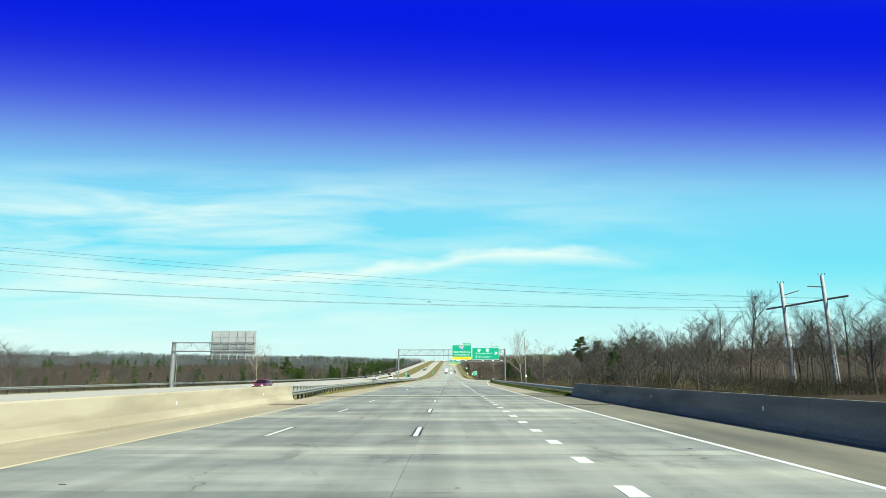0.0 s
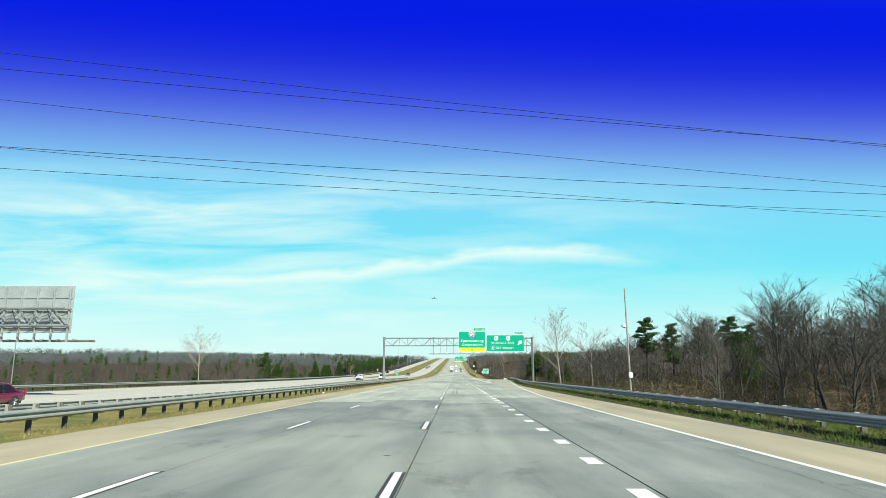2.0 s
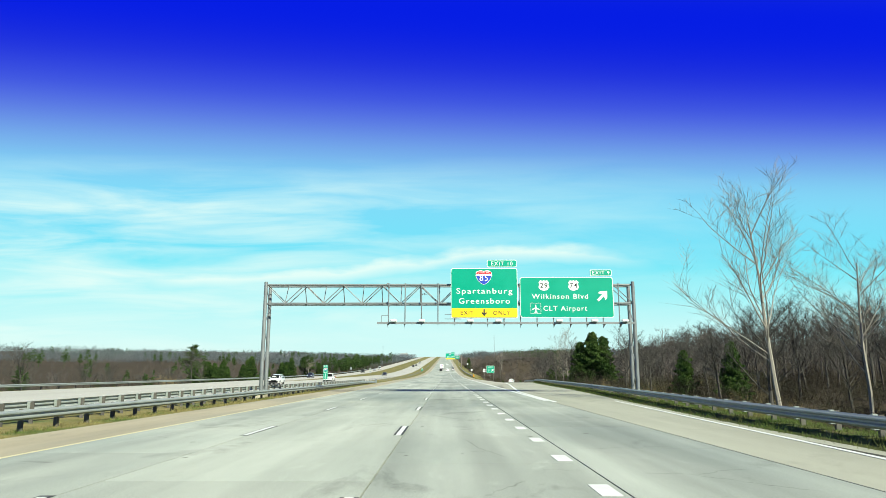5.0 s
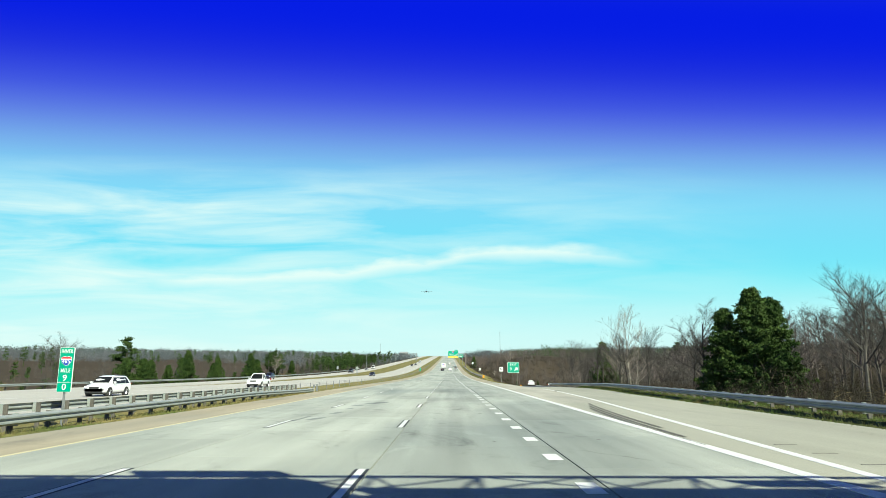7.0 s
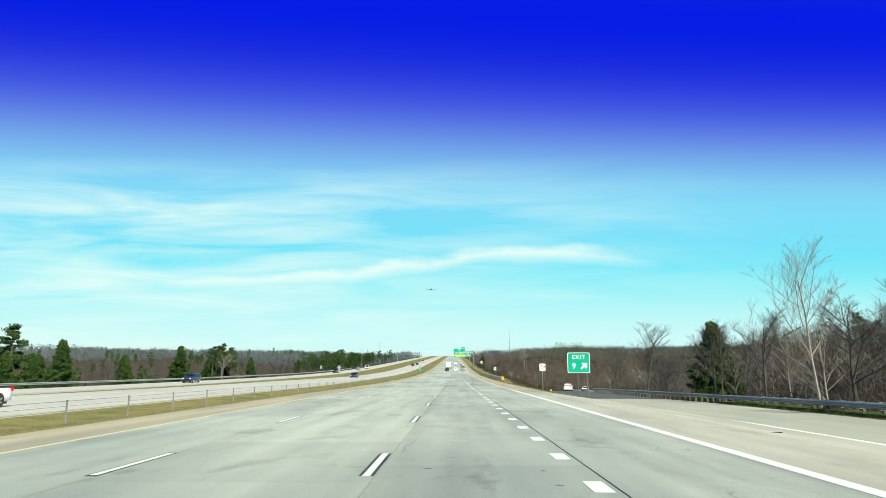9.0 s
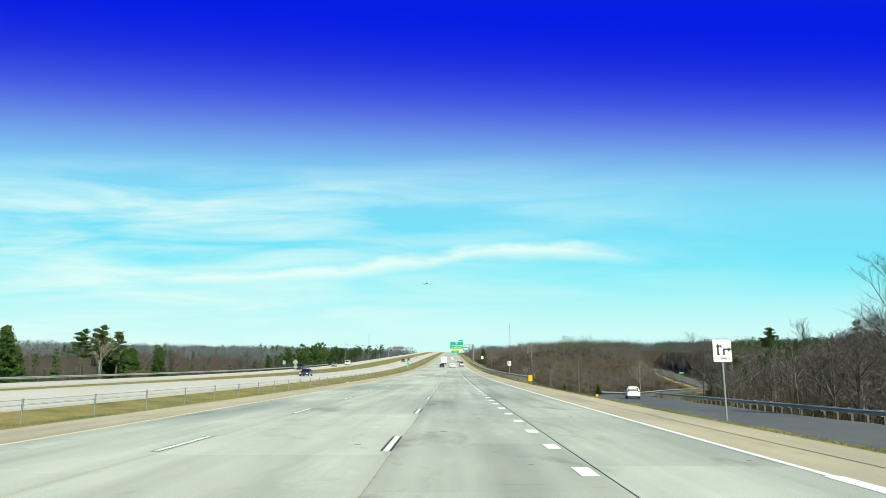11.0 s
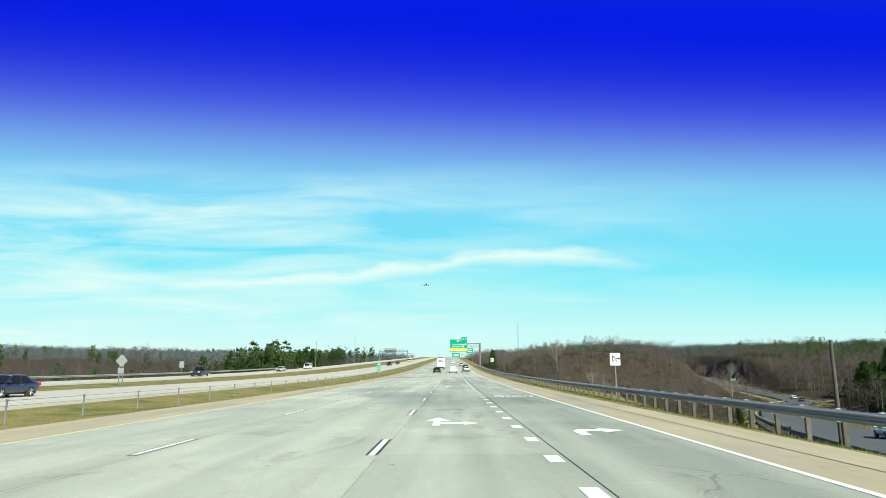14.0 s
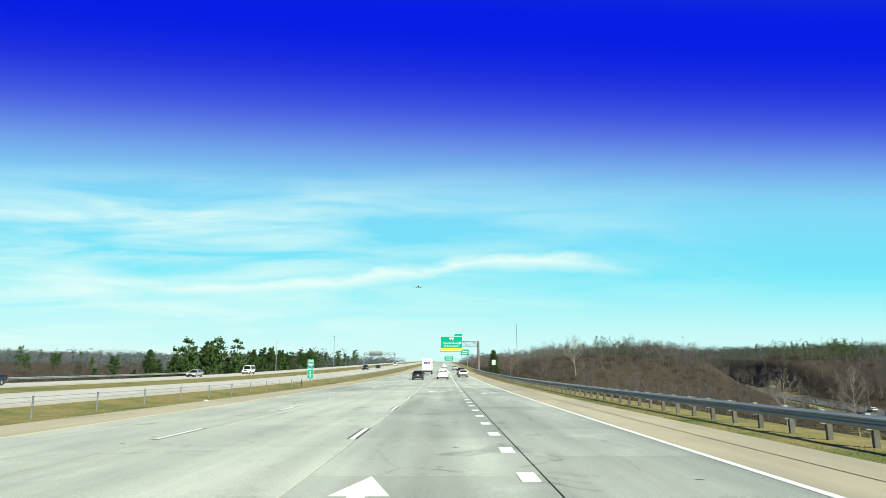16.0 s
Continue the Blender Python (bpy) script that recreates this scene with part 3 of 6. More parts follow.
ribbon("verge_seam", 8.74, 8.93, 57, 168, -0.008, M_BED, road, label="dark grit along the pavement edge")
sweep("ramp_asphalt", RAMP_LINE[split - 1:], [(-5.3, -0.9), (-4.8, 0.0), (4.8, 0.0), (5.3, -0.9)], M_ASPH, ramp)
RZ = lambda y: float(np.interp(y, RAMP_XY[:, 1], RAMP_Z))
gore = [Vector((float(np.interp(y, [184, 206, 247, 288], [6.3, 6.5, 9.5, 11.9])), y, zr(y) - 0.002 if y < 205 else RZ(y) - 0.012)) for y in range(184, 296, 4)]
sweep("edge_line", gore, [(-0.13, 0.001), (-0.12, 0.007), (0.12, 0.007), (0.13, 0.001)], M_WHITE, ramp, "wide white line where the ramp leaves")
OV, OF = [], []
for k in range(27):
    y = 242 + 3 * k
    xe = float(np.interp(y, [198, 206, 247, 288, 320], [6.42, 6.5, 9.5, 11.9, 14.2])) - 0.1
    za, zb = zr(y) - 0.015, RZ(y) - 0.006
    OV += [(8.78, y, za - 0.02), (8.86, y, za), ((8.86 + xe) / 2, y, za + (zb - za) * 0.5), (xe, y, zb), (xe + 0.06, y, zb - 0.03)]
    if k:
        OF += [(5 * k - 5 + j, 5 * k - 4 + j, 5 * k + 1 + j, 5 * k + j) for j in range(4)]
npmesh("gore", OV, OF, M_GORE, ramp, "sandy paved wedge between road and ramp")
for dx, y0 in ((0.0, 219), (0.22, 221), (0.48, 224)):
    skid = [Vector((6.15 + dx + 0.0028 * (y - 218) ** 2 * 0.9, y, zr(y) + 0.006)) for y in (y0 + k * 1.5 for k in range(12))]
    sweep("tyre_mark", skid, [(-0.05, 0.0), (-0.02, 0.002), (0.02, 0.002), (0.05, 0.0)], M_SKID, ramp, "black curved tyre mark")
slit_me = bpy.data.meshes.new("rumble_slot")
bmd = box(-0.26, 0.26, -0.045, 0.045, 0, 0.004)
bmd.to_mesh(slit_me)
bmd.free()
slit_me.materials.append(M_SKID)
for k in range(12):
    piece("rumble_slot", slit_me, pose(7.72 + 0.035 * k, 200 + 1.75 * k, zr(206) - 0.008), ramp)

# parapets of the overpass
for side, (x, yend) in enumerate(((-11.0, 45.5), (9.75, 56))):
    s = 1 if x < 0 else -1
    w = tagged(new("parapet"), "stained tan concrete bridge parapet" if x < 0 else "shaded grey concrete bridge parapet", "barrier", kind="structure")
    seg = 6.1
    for k in range(16):
        y1 = yend - seg * k
        y0 = y1 - seg + 0.02
        bm = bmesh.new()
        prof = [(0, -0.3), (0, 0.08), (-0.06, 0.1), (-0.16, 0.36), (-0.24, 0.98), (-0.27, 1.02), (-0.45, 1.02), (-0.47, 0.98), (-0.47, -0.3)]
        ra = [bm.verts.new((x + s * (a + 0.1), y0, b)) for a, b in prof]
        rb = [bm.verts.new((x + s * (a + 0.1), y1, b)) for a, b in prof]
        for i in range(len(prof)):
            j = (i + 1) % len(prof)
            bm.faces.new((ra[i], rb[i], rb[j], ra[j]) if s > 0 else (ra[i], ra[j], rb[j], rb[i]))
        bm.faces.new(ra)
        bm.faces.new(rb[::-1])
        bmesh.ops.recalc_face_normals(bm, faces=bm.faces[:])
        # right parapet uses the concrete with shade painted in
        part("parapet_section", bm, M_CONCW if x < 0 else M_CONCSHADE, w)
for k in range(7):
    bm = box(-0.012, 0.012, -0.05, 0.05, 0, 0.14, 0.004)
    m = part("reflector", bm, M_SIGNW)
    m.matrix_world = pose(-11.0 + 0.1 - 0.02 - 0.17, 8 + k * 6.1, 0.52) if k % 2 else pose(9.75 + 0.09, 10 + k * 6.1, 0.52)
    tagged(m, "small white reflector on the bridge parapet", "reflector", "parapet reflectors")

# ------------------------------------------------------------------ guard rails
WBEAM = [(0.0, 0.0), (0.035, 0.03), (0.085, 0.06), (0.085, 0.10), (0.01, 0.14), (0.01, 0.175), (0.085, 0.215), (0.085, 0.255), (0.035, 0.285), (0.0, 0.315)]
bmp = bmesh.new()
bx(bmp, -0.075, 0.075, -0.05, 0.05, -0.5, 0.78)
bmesh.ops.bevel(bmp, geom=bmp.edges[:], offset=0.012, segments=1, affect="EDGES")
post_me = bpy.data.meshes.new("post")
bmp.to_mesh(post_me)
bmp.free()
post_me.materials.append(M_POST)
bmp = box(-0.07, 0.07, -0.055, 0.055, 0.42, 0.80, 0.01)
block_me = bpy.data.meshes.new("block")
bmp.to_mesh(block_me)
bmp.free()
block_me.materials.append(M_STEEL)


def guard_rail(line, face, label, gap=1.905, zoff=0.0):
    """line: points on the ground under the beam; face: +1 when the beam looks to the right of the line's way."""
    g = thing("guard_rail", label, "guard rail", "highway guard rails")
    prof = [(face * (a + 0.0), b + 0.46 + zoff) for a, b in WBEAM]
    prof2 = [(face * (a - 0.006), b + 0.46 + zoff) for a, b in reversed(WBEAM)]
    sweep("beam", line, prof + prof2, M_STEEL, g, closed=True)
    run, last = 0.0, line[0]
    due = 0.4
    for p, q in zip(line, line[1:]):
        L = (q - p).length
        while due <= run + L:
            c = p + (q - p) * ((due - run) / L)
            d = (q - p).normalized()
            side = Vector((d.y, -d.x, 0)).normalized()
            ang = math.degrees(math.atan2(d.y, d.x)) - 90
            m = c - side * face * 0.24
            piece("post", post_me, pose(m.x, m.y, m.z + zoff, 0, 0, ang), g)
            m = c - side * face * 0.09
            piece("block", block_me, pose(m.x, m.y, m.z + zoff, 0, 0, ang), g)
            due += gap
        run += L
    return g


def along(xf, y0, y1, zf, step=4.0):
    n = int((y1 - y0) / step)
    return [Vector((xf(y), y, zf(y))) for y in (y0 + (y1 - y0) * i / n for i in range(n + 1))]


guard_rail(along(lambda y: -11.3 - 1.9 * sm(45, 75, y) + 0.4 * sm(140, 230, y), 45.8, 267, lambda y: zr(y) - 0.17 - 0.16 * sm(130, 215, y) - 0.2 * sm(245, 267, y)), 1, "galvanised guard rail on dark posts along the grass median")
guard_rail(along(lambda y: -20.0 + 4.2 * sm(110, 272, y), 20, 272, lambda y: zr(y) - 0.25 - 0.38 * sm(60, 110, y) + 0.36 * sm(120, 200, y)), -1, "galvanised guard rail seen from behind across the median")
off = [p + Vector((0, 0, -0.1)) for p in RAMP_LINE]


def shifted(line, a):
    out = []
    for i, p in enumerate(line):
        d = (line[min(i + 1, len(line) - 1)] - line[max(i - 1, 0)])
        out.append(p + Vector((d.y, -d.x, 0)).normalized() * a)
    return out


rr = [p for p in shifted(off, 6.0)]
main_rail = along(rail_x, 56.3, 318, lambda y: min(zr(y) - 0.12, RZ(y) - 0.1) if y > 200 else zr(y) - 0.12)
guard_rail(main_rail + [p for p in rr if 322 < p.y < 760], -1, "grey galvanised guard rail following the verge and the exit ramp")
ll = [p for p in shifted(off, -6.0) if 476 < p.y < 700]
guard_rail(ll, 1, "pale guard rail on the inside of the ramp bend")
guard_rail(along(lambda y: 10.75, 411, 705, lambda y: zr(y) - 0.14), -1, "dark grey guard rail above the wooded dell")
guard_rail(along(lambda y: -48.3 - 7.0 * sm(220, 420, y), 0, 620, lambda y: onc_z(y) - 0.05), 1, "weathered guard rail beyond the opposite carriageway", gap=3.81)

term = thing("rail_terminal", "grey concrete block and steel posts ending the median guard rail", "guard rail", m=pose(-13.2, 267.6, zr(267) - 0.3))
part("block", box(-0.3, 0.3, 0, 0.9, -0.3, 0.55, 0.04), M_CONCW, term)
for dy in (1.6, 3.1):
    part("post", box(-0.08, 0.08, dy, dy + 0.16, -0.4, 0.85, 0.015), M_GALV, term)

# low grassy bank that carries the right rail
verge = sweep("verge", main_rail, [(-0.8, 0.05), (-0.5, 0.16), (-0.1, 0.25), (0.7, 0.25), (1.7, 0.05), (3.2, -0.45)], M_VERGE, None)
tagged(verge, "low green grassy bank under the guard rail", "verge", kind="structure")


def verge_z(x, y):
    d = x - rail_x(y)
    base = min(zr(y) - 0.12, RZ(y) - 0.1) if y > 200 else zr(y) - 0.12
    return base + float(np.interp(d, [-0.8, -0.5, -0.1, 0.7, 1.7], [0.05, 0.16, 0.25, 0.25, 0.05]))


# yellow end cap of the rail
cap = thing("rail_end", "yellow reflective end terminal of the guard rail", "guard rail", m=pose(10.75, 410.2, zr(410) - 0.14))
part("nose", box(-0.27, 0.27, -0.06, 0.1, 0.12, 0.92, 0.03), M_CAPO, cap)
part("strut", box(-0.05, 0.05, 0.1, 0.8, 0.46, 0.78, 0.01), M_STEEL, cap)
part("foot", box(-0.08, 0.08, 0.0, 0.12, -0.4, 0.14, 0.01), M_POST, cap)
cap2 = thing("rail_end", "small yellow end marker of the ramp guard rail", "guard rail", m=pose(24.7, 433.5, gz(24.7, 433.5)))
part("nose", box(-0.22, 0.22, -0.05, 0.1, 0.2, 0.72, 0.03), M_CAPO, cap2)
part("foot", box(-0.06, 0.06, 0.0, 0.1, -0.4, 0.25, 0.01), M_POST, cap2)

# cable barrier in the median
cable = thing("cable_barrier", "thin steel posts carrying three cables along the grass median", "barrier")
bmp = bmesh.new()
tube(bmp, (0, 0, -0.3), (0, 0, 0.98), 0.036, 0.036, 8)
bx(bmp, -0.04, 0.04, -0.04, 0.04, 0.93, 0.97)
cpost = bpy.data.meshes.new("cable_post")
bmp.to_mesh(cpost)
bmp.free()
cpost.materials.append(M_GALV)
CX = lambda y: -15.2 - 0.7 * sm(265, 380, y)
for k in range(95):
    y = 262 + 5.1 * k
    piece("cable_post", cpost, pose(CX(y), y, gz(CX(y), y)), cable)
for h in (0.55, 0.74, 0.93):
    n = 96
    pts = [Vector((CX(y) + 0.05, y, gz(CX(y), y) + h)) for y in (262 + 5.1 * k for k in range(95))]
    sweep("cable", pts, [(-0.008, 0), (0, 0.008), (0.008, 0), (0, -0.008)], M_GALV, cable, closed=True)


# ------------------------------------------------------------------ sign gantry over the road
def truss(parent, x0, x1, z0, z1, y0, y1, bay, r=0.085, rd=0.04):
    chords = [((x0, y, z), (x1, y, z)) for y in (y0, y1) for z in (z0, z1)]
    for c in chords:
        bm = bmesh.new()
        tube(bm, *c, r, n=10)
        part("chord", bm, M_GALV, parent)
    n = max(2, int(round((x1 - x0) / bay)))
    for i in range(n):
        a, b = x0 + (x1 - x0) * i / n, x0 + (x1 - x0) * (i + 1) / n
        lo, hi = (z0, z1) if i % 2 else (z1, z0)
        ends = [((a, y, lo), (b, y, hi)) for y in (y0, y1)] + [((a, y0, z0), (b, y1, z0)), ((a, y0, z1), (b, y1, z1)), ((a, y0, z0), (a, y1, z0)), ((a, y0, z1), (a, y1, z1)), ((a, y0, lo), (a, y1, hi))]
        for e in ends:
            rods("brace", [e], rd, M_GALV, parent, 6)


def panel(parent, x0, x1, z0, z1, y, material=None, name="sign_panel", border=True, r=0.18, rim=0.05):
    p = part(name, plate(rrect(x0, x1, z0, z1, r), 0.06), M_SIGNW if border else material, parent)
    p.location = (0, y, 0)
    if border:
        q = part("face", plate(rrect(x0 + rim, x1 - rim, z0 + rim, z1 - rim, r), 0.02), material or M_GREEN, p)
        q.location = (0, -0.008, 0)
    return p


def shield(parent, cx, cz, s, y, num, kind="inter"):
    if kind == "inter":
        out = [(-0.5, 0.36), (-0.25, 0.47), (0, 0.42), (0.25, 0.47), (0.5, 0.36), (0.55, 0.1), (0.42, -0.2), (0.2, -0.42), (0, -0.52), (-0.2, -0.42), (-0.42, -0.2), (-0.55, 0.1)]
        p = part("route_shield", plate([(cx + a * s * 1.06, cz + b * s * 1.06) for a, b in out], 0.01), M_SIGNW, parent)
        p.location = (0, y - 0.012, 0)
        q = part("blue_field", plate([(cx + a * s, cz + min(b, 0.2) * s) for a, b in out if b < 0.3], 0.01), M_SIGNB, p)
        q.location = (0, -0.008, 0)
        q = part("red_band", plate([(cx + a * s, cz + b * s) for a, b in [(-0.54, 0.23), (0.54, 0.23), (0.5, 0.35), (0.25, 0.45), (0, 0.4), (-0.25, 0.45), (-0.5, 0.35)]], 0.01), M_SIGNR, p)
        q.location = (0, -0.008, 0)
        words(num, s * 0.42, cx, cz - s * 0.26, M_SIGNW, p, -0.022, squeeze=0.95 if len(num) < 3 else 0.8)
    else:
        out = [(-0.32, 0.5), (-0.15, 0.44), (0, 0.5), (0.15, 0.44), (0.32, 0.5), (0.48, 0.3), (0.42, 0.1), (0.5, -0.15), (0.35, -0.38), (0, -0.5), (-0.35, -0.38), (-0.5, -0.15), (-0.42, 0.1), (-0.48, 0.3)]
        p = part("route_shield", plate([(cx + a * s, cz + b * s) for a, b in out], 0.01), M_SIGNW, parent)
        p.location = (0, y - 0.012, 0)
        words(num, s * 0.45, cx, cz - s * 0.2, M_SIGNK, p, -0.012)


def arrow(parent, cx, cz, s, y, ang, material):
    pts = [(-0.1, -0.5), (0.1, -0.5), (0.1, 0.05), (0.36, -0.1), (0.36, 0.12), (0, 0.5), (-0.36, 0.12), (-0.36, -0.1), (-0.1, 0.05)]
    c, sn = math.cos(radians(ang)), math.sin(radians(ang))
    p = part("arrow", plate([(cx + (a * c - b * sn) * s, cz + (a * sn + b * c) * s) for a, b in pts], 0.01), material, parent)
    p.location = (0, y - 0.014, 0)


GY = 203.5
gantry = thing("sign_gantry", "galvanised truss gantry spanning all lanes with a lit catwalk", "sign gantry", m=pose(0, GY, 0))
TZ0, TZ1 = 7.7, 9.35
truss(gantry, -16.0, 16.4, TZ0, TZ1, -0.6, 0.6, 1.7)
for x in (-16.0, 16.4):
    for y in (-0.75, 0.75):
        bm = bmesh.new()
        tube(bm, (x, y, -0.6), (x, y, 9.6), 0.17, 0.15, 12)
        part("column", bm, M_GALV, gantry)
    for e in [((x, -0.75, 0.4 + k * 1.75), (x, 0.75, 2.1 + k * 1.75)) if k % 2 else ((x, 0.75, 0.4 + k * 1.75), (x, -0.75, 2.1 + k * 1.75)) for k in range(4)]:
        rods("column_brace", [e], 0.045, M_GALV, gantry)
    part("base_plate", box(x - 0.35, x + 0.35, -1.1, 1.1, -0.7, 0.12, 0.02), M_CONCW, gantry)
for y in (-0.6, 0.6):
    for z in (TZ0, TZ1):
        rods("splice", [((-5.3, y, z), (-5.15, y, z))], 0.16, M_GALV, gantry, 10)
# hangers, catwalk and sign lamps
HX = [-5.1 + 1.44 * k for k in range(15)]
for x in HX:
    rods("hanger", [((x, -0.95, 6.0), (x, -0.95, TZ1 + 0.1))], 0.05, M_GALV, gantry, 6)
    bm = bmesh.new()
    bx(bm, x - 0.03, x + 0.03, -1.95, -0.9, 5.78, 5.86)
    bm.faces.new([bm.verts.new(q) for q in ((x - 0.025, -1.95, 5.78), (x - 0.025, -0.95, 5.78), (x - 0.025, -0.95, 5.5))])
    part("bracket", bm, M_RUST, gantry)
bm = bmesh.new()
for k in range(9):
    bx(bm, -5.9, 16.0, -1.95 + k * 0.115, -1.89 + k * 0.115, 5.86, 5.90)
for x in np.arange(-5.8, 16.0, 0.35):
    bx(bm, x, x + 0.03, -1.95, -0.97, 5.845, 5.86)
part("catwalk", bm, M_RUST, gantry, "grated walkway below the signs")
part("catwalk_edge", box(-6.0, 16.1, -2.02, -1.97, 5.78, 5.96, 0.008), M_GALV, gantry)
for e in [((-0.2, -1.0, 6.7), (1.2, -1.0, 6.7)), ((-5.7, -1.0, 5.9), (-5.7, -1.0, 6.6)), ((-5.7, -1.0, 6.6), (-5.1, -1.0, 6.6)), ((-0.2, -1.0, 6.3), (1.2, -1.0, 6.3))]:
    rods("hand_rail", [e], 0.022, M_GALV, gantry)
for x in (-4.55, -2.15, 2.0, 4.4, 9.6, 12.6, 15.2):
    L = part("sign_lamp", box(x - 0.28, x + 0.28, -2.35, -1.95, 5.94, 6.18, 0.05), M_SIGNW, gantry, "white sign floodlight box")
    part("lamp_bracket", box(x - 0.03, x + 0.03, -2.1, -1.8, 5.86, 5.96), M_GALV, L)

s1 = thing("guide_sign", "green overhead sign for Spartanburg and Greensboro with yellow exit strip", "road sign", "gantry signs", pose(0, GY, 0))
p = panel(s1, 0.35, 6.2, 6.35, 10.75, -1.15)
shield(s1, 3.25, 9.95, 1.25, -1.16, "85")
words("INTERSTATE", 0.13, 3.25, 10.32, M_SIGNW, s1, -1.19, squeeze=0.75)
words("Spartanburg", 0.47, 3.27, 8.5, M_SIGNW, s1, -1.165, wide=4.9)
words("Greensboro", 0.47, 3.27, 7.62, M_SIGNW, s1, -1.165, wide=4.45)
q = part("exit_strip", plate(rrect(0.42, 6.13, 6.42, 7.22, 0.1), 0.01), M_SIGNY, s1, "yellow exit only strip")
q.location = (0, -1.172, 0)
words("EXIT", 0.34, 1.75, 6.65, M_SIGNK, s1, -1.178)
words("ONLY", 0.34, 4.75, 6.65, M_SIGNK, s1, -1.178)
arrow(s1, 3.25, 6.83, 0.6, -1.17, 180, M_SIGNK)
panel(s1, 3.55, 6.15, 10.85, 11.5, -1.12, name="exit_tab", r=0.1)
words("EXIT 10", 0.34, 4.85, 11.0, M_SIGNW, s1, -1.14)

s2 = thing("guide_sign", "green overhead sign for Wilkinson Blvd and the airport", "road sign", "gantry signs", pose(0, GY, 0))
panel(s2, 6.4, 14.55, 6.4, 9.95, -1.15)
shield(s2, 8.5, 9.2, 0.95, -1.16, "29", "us")
shield(s2, 11.1, 9.2, 0.95, -1.16, "74", "us")
words("Wilkinson Blvd", 0.42, 9.9, 8.05, M_SIGNW, s2, -1.165, wide=4.9)
words("CLT Airport", 0.42, 10.3, 7.0, M_SIGNW, s2, -1.165, wide=3.8)
arrow(s2, 13.6, 8.3, 1.2, -1.16, -45, M_SIGNW)
pl = [(0, 0.5), (0.08, 0.3), (0.08, 0.12), (0.48, -0.1), (0.48, -0.2), (0.08, -0.08), (0.06, -0.36), (0.2, -0.46), (0.2, -0.52), (-0.2, -0.52), (-0.2, -0.46), (-0.06, -0.36), (-0.08, -0.08), (-0.48, -0.2), (-0.48, -0.1), (-0.08, 0.12), (-0.08, 0.3)]
q = part("plane_symbol", plate([(7.75 + a * 0.7, 7.2 + b * 0.7) for a, b in pl], 0.01), M_SIGNW, s2)
q.location = (0, -1.175, 0)
bm = bmesh.new()
for a in (plate(rrect(7.3, 8.2, 6.74, 6.76, 0.01), 0.01, bm), plate(rrect(7.3, 8.2, 7.64, 7.66, 0.01), 0.01, bm), plate(rrect(7.3, 7.32, 6.75, 7.65, 0.01), 0.01, bm), plate(rrect(8.18, 8.2, 6.75, 7.65, 0.01), 0.01, bm)):
    pass
q = part("symbol_frame", bm, M_SIGNW, s2)
q.location = (0, -1.172, 0)
panel(s2, 12.6, 14.5, 10.05, 10.62, -1.12, name="exit_tab", r=0.1)
words("EXIT 9", 0.32, 13.55, 10.18, M_SIGNW, s2, -1.14)

# cantilever over the opposite carriageway, seen from behind
cg = thing("sign_gantry", "cantilever gantry seen from behind with a bare aluminium sign back", "sign gantry", m=pose(0, 115, -1.0))
bm = bmesh.new()
tube(bm, (-48.3, 0, -0.5), (-48.3, 0, 8.4), 0.42, 0.36, 16)
part("column", bm, M_GALV, cg)
truss(cg, -48.3, -34.3, 6.75, 8.25, -0.5, 0.5, 1.5, 0.08, 0.035)
sb = part("sign_panel", box(-42.2, -34.3, 0.75, 0.82, 6.2, 10.35, 0.02), M_ALU, cg, "unpainted back of a large sign")
for x in np.arange(-41.8, -34.2, 1.45):
    part("stiffener", box(x - 0.06, x + 0.06, 0.55, 0.745, 5.4, 10.2), M_ALU, cg)
for z in (6.5, 7.5, 9.3):
    part("rail", box(-42.1, -34.4, 0.68, 0.745, z - 0.05, z + 0.05), M_ALU, cg)
for x in np.arange(-42.6, -33.4, 1.45):
    part("catwalk_section", box(x, x + 1.25, 0.9, 1.9, 5.45, 5.6, 0.02), M_RUST, cg)
    part("bracket", box(x - 0.05, x + 0.05, 0.5, 1.95, 5.5, 5.62), M_GALV, cg)

# second cantilever further on
G2, GZ2 = 690.0, zr(690.0)
c2 = thing("sign_gantry", "dark cantilever gantry rising beside the far lanes", "sign gantry", m=pose(0, G2, GZ2))
bm = bmesh.new()
tube(bm, (12.2, 0, -1.0), (12.2, 0, 9.9), 0.45, 0.36, 14)
part("column", bm, M_RUST, c2)
truss(c2, 0.0, 12.2, 8.2, 9.7, -0.5, 0.5, 1.7, 0.11, 0.06)
s3 = thing("guide_sign", "green far overhead sign with a yellow strip along its foot", "road sign", "gantry signs", pose(0, G2, GZ2))
panel(s3, -0.6, 6.7, 6.6, 11.4, -1.0)
shield(s3, 3.05, 10.5, 1.3, -1.0, "85")
words("Spartanburg", 0.6, 2.9, 8.9, M_SIGNW, s3, -1.015)
words("Greensboro", 0.6, 2.9, 7.95, M_SIGNW, s3, -1.015)
arrow(s3, 6.0, 9.2, 1.0, -1.0, -45, M_SIGNW)
q = part("exit_strip", plate(rrect(-0.5, 6.6, 6.65, 7.5, 0.1), 0.01), M_SIGNY, s3, "yellow strip")
q.location = (0, -1.022, 0)
panel(s3, 4.0, 6.7, 11.5, 12.3, -0.97, name="exit_tab", r=0.1)
part("walkway", box(-0.8, 7.0, -1.9, -0.9, 6.2, 6.32, 0.02), M_RUST, c2)
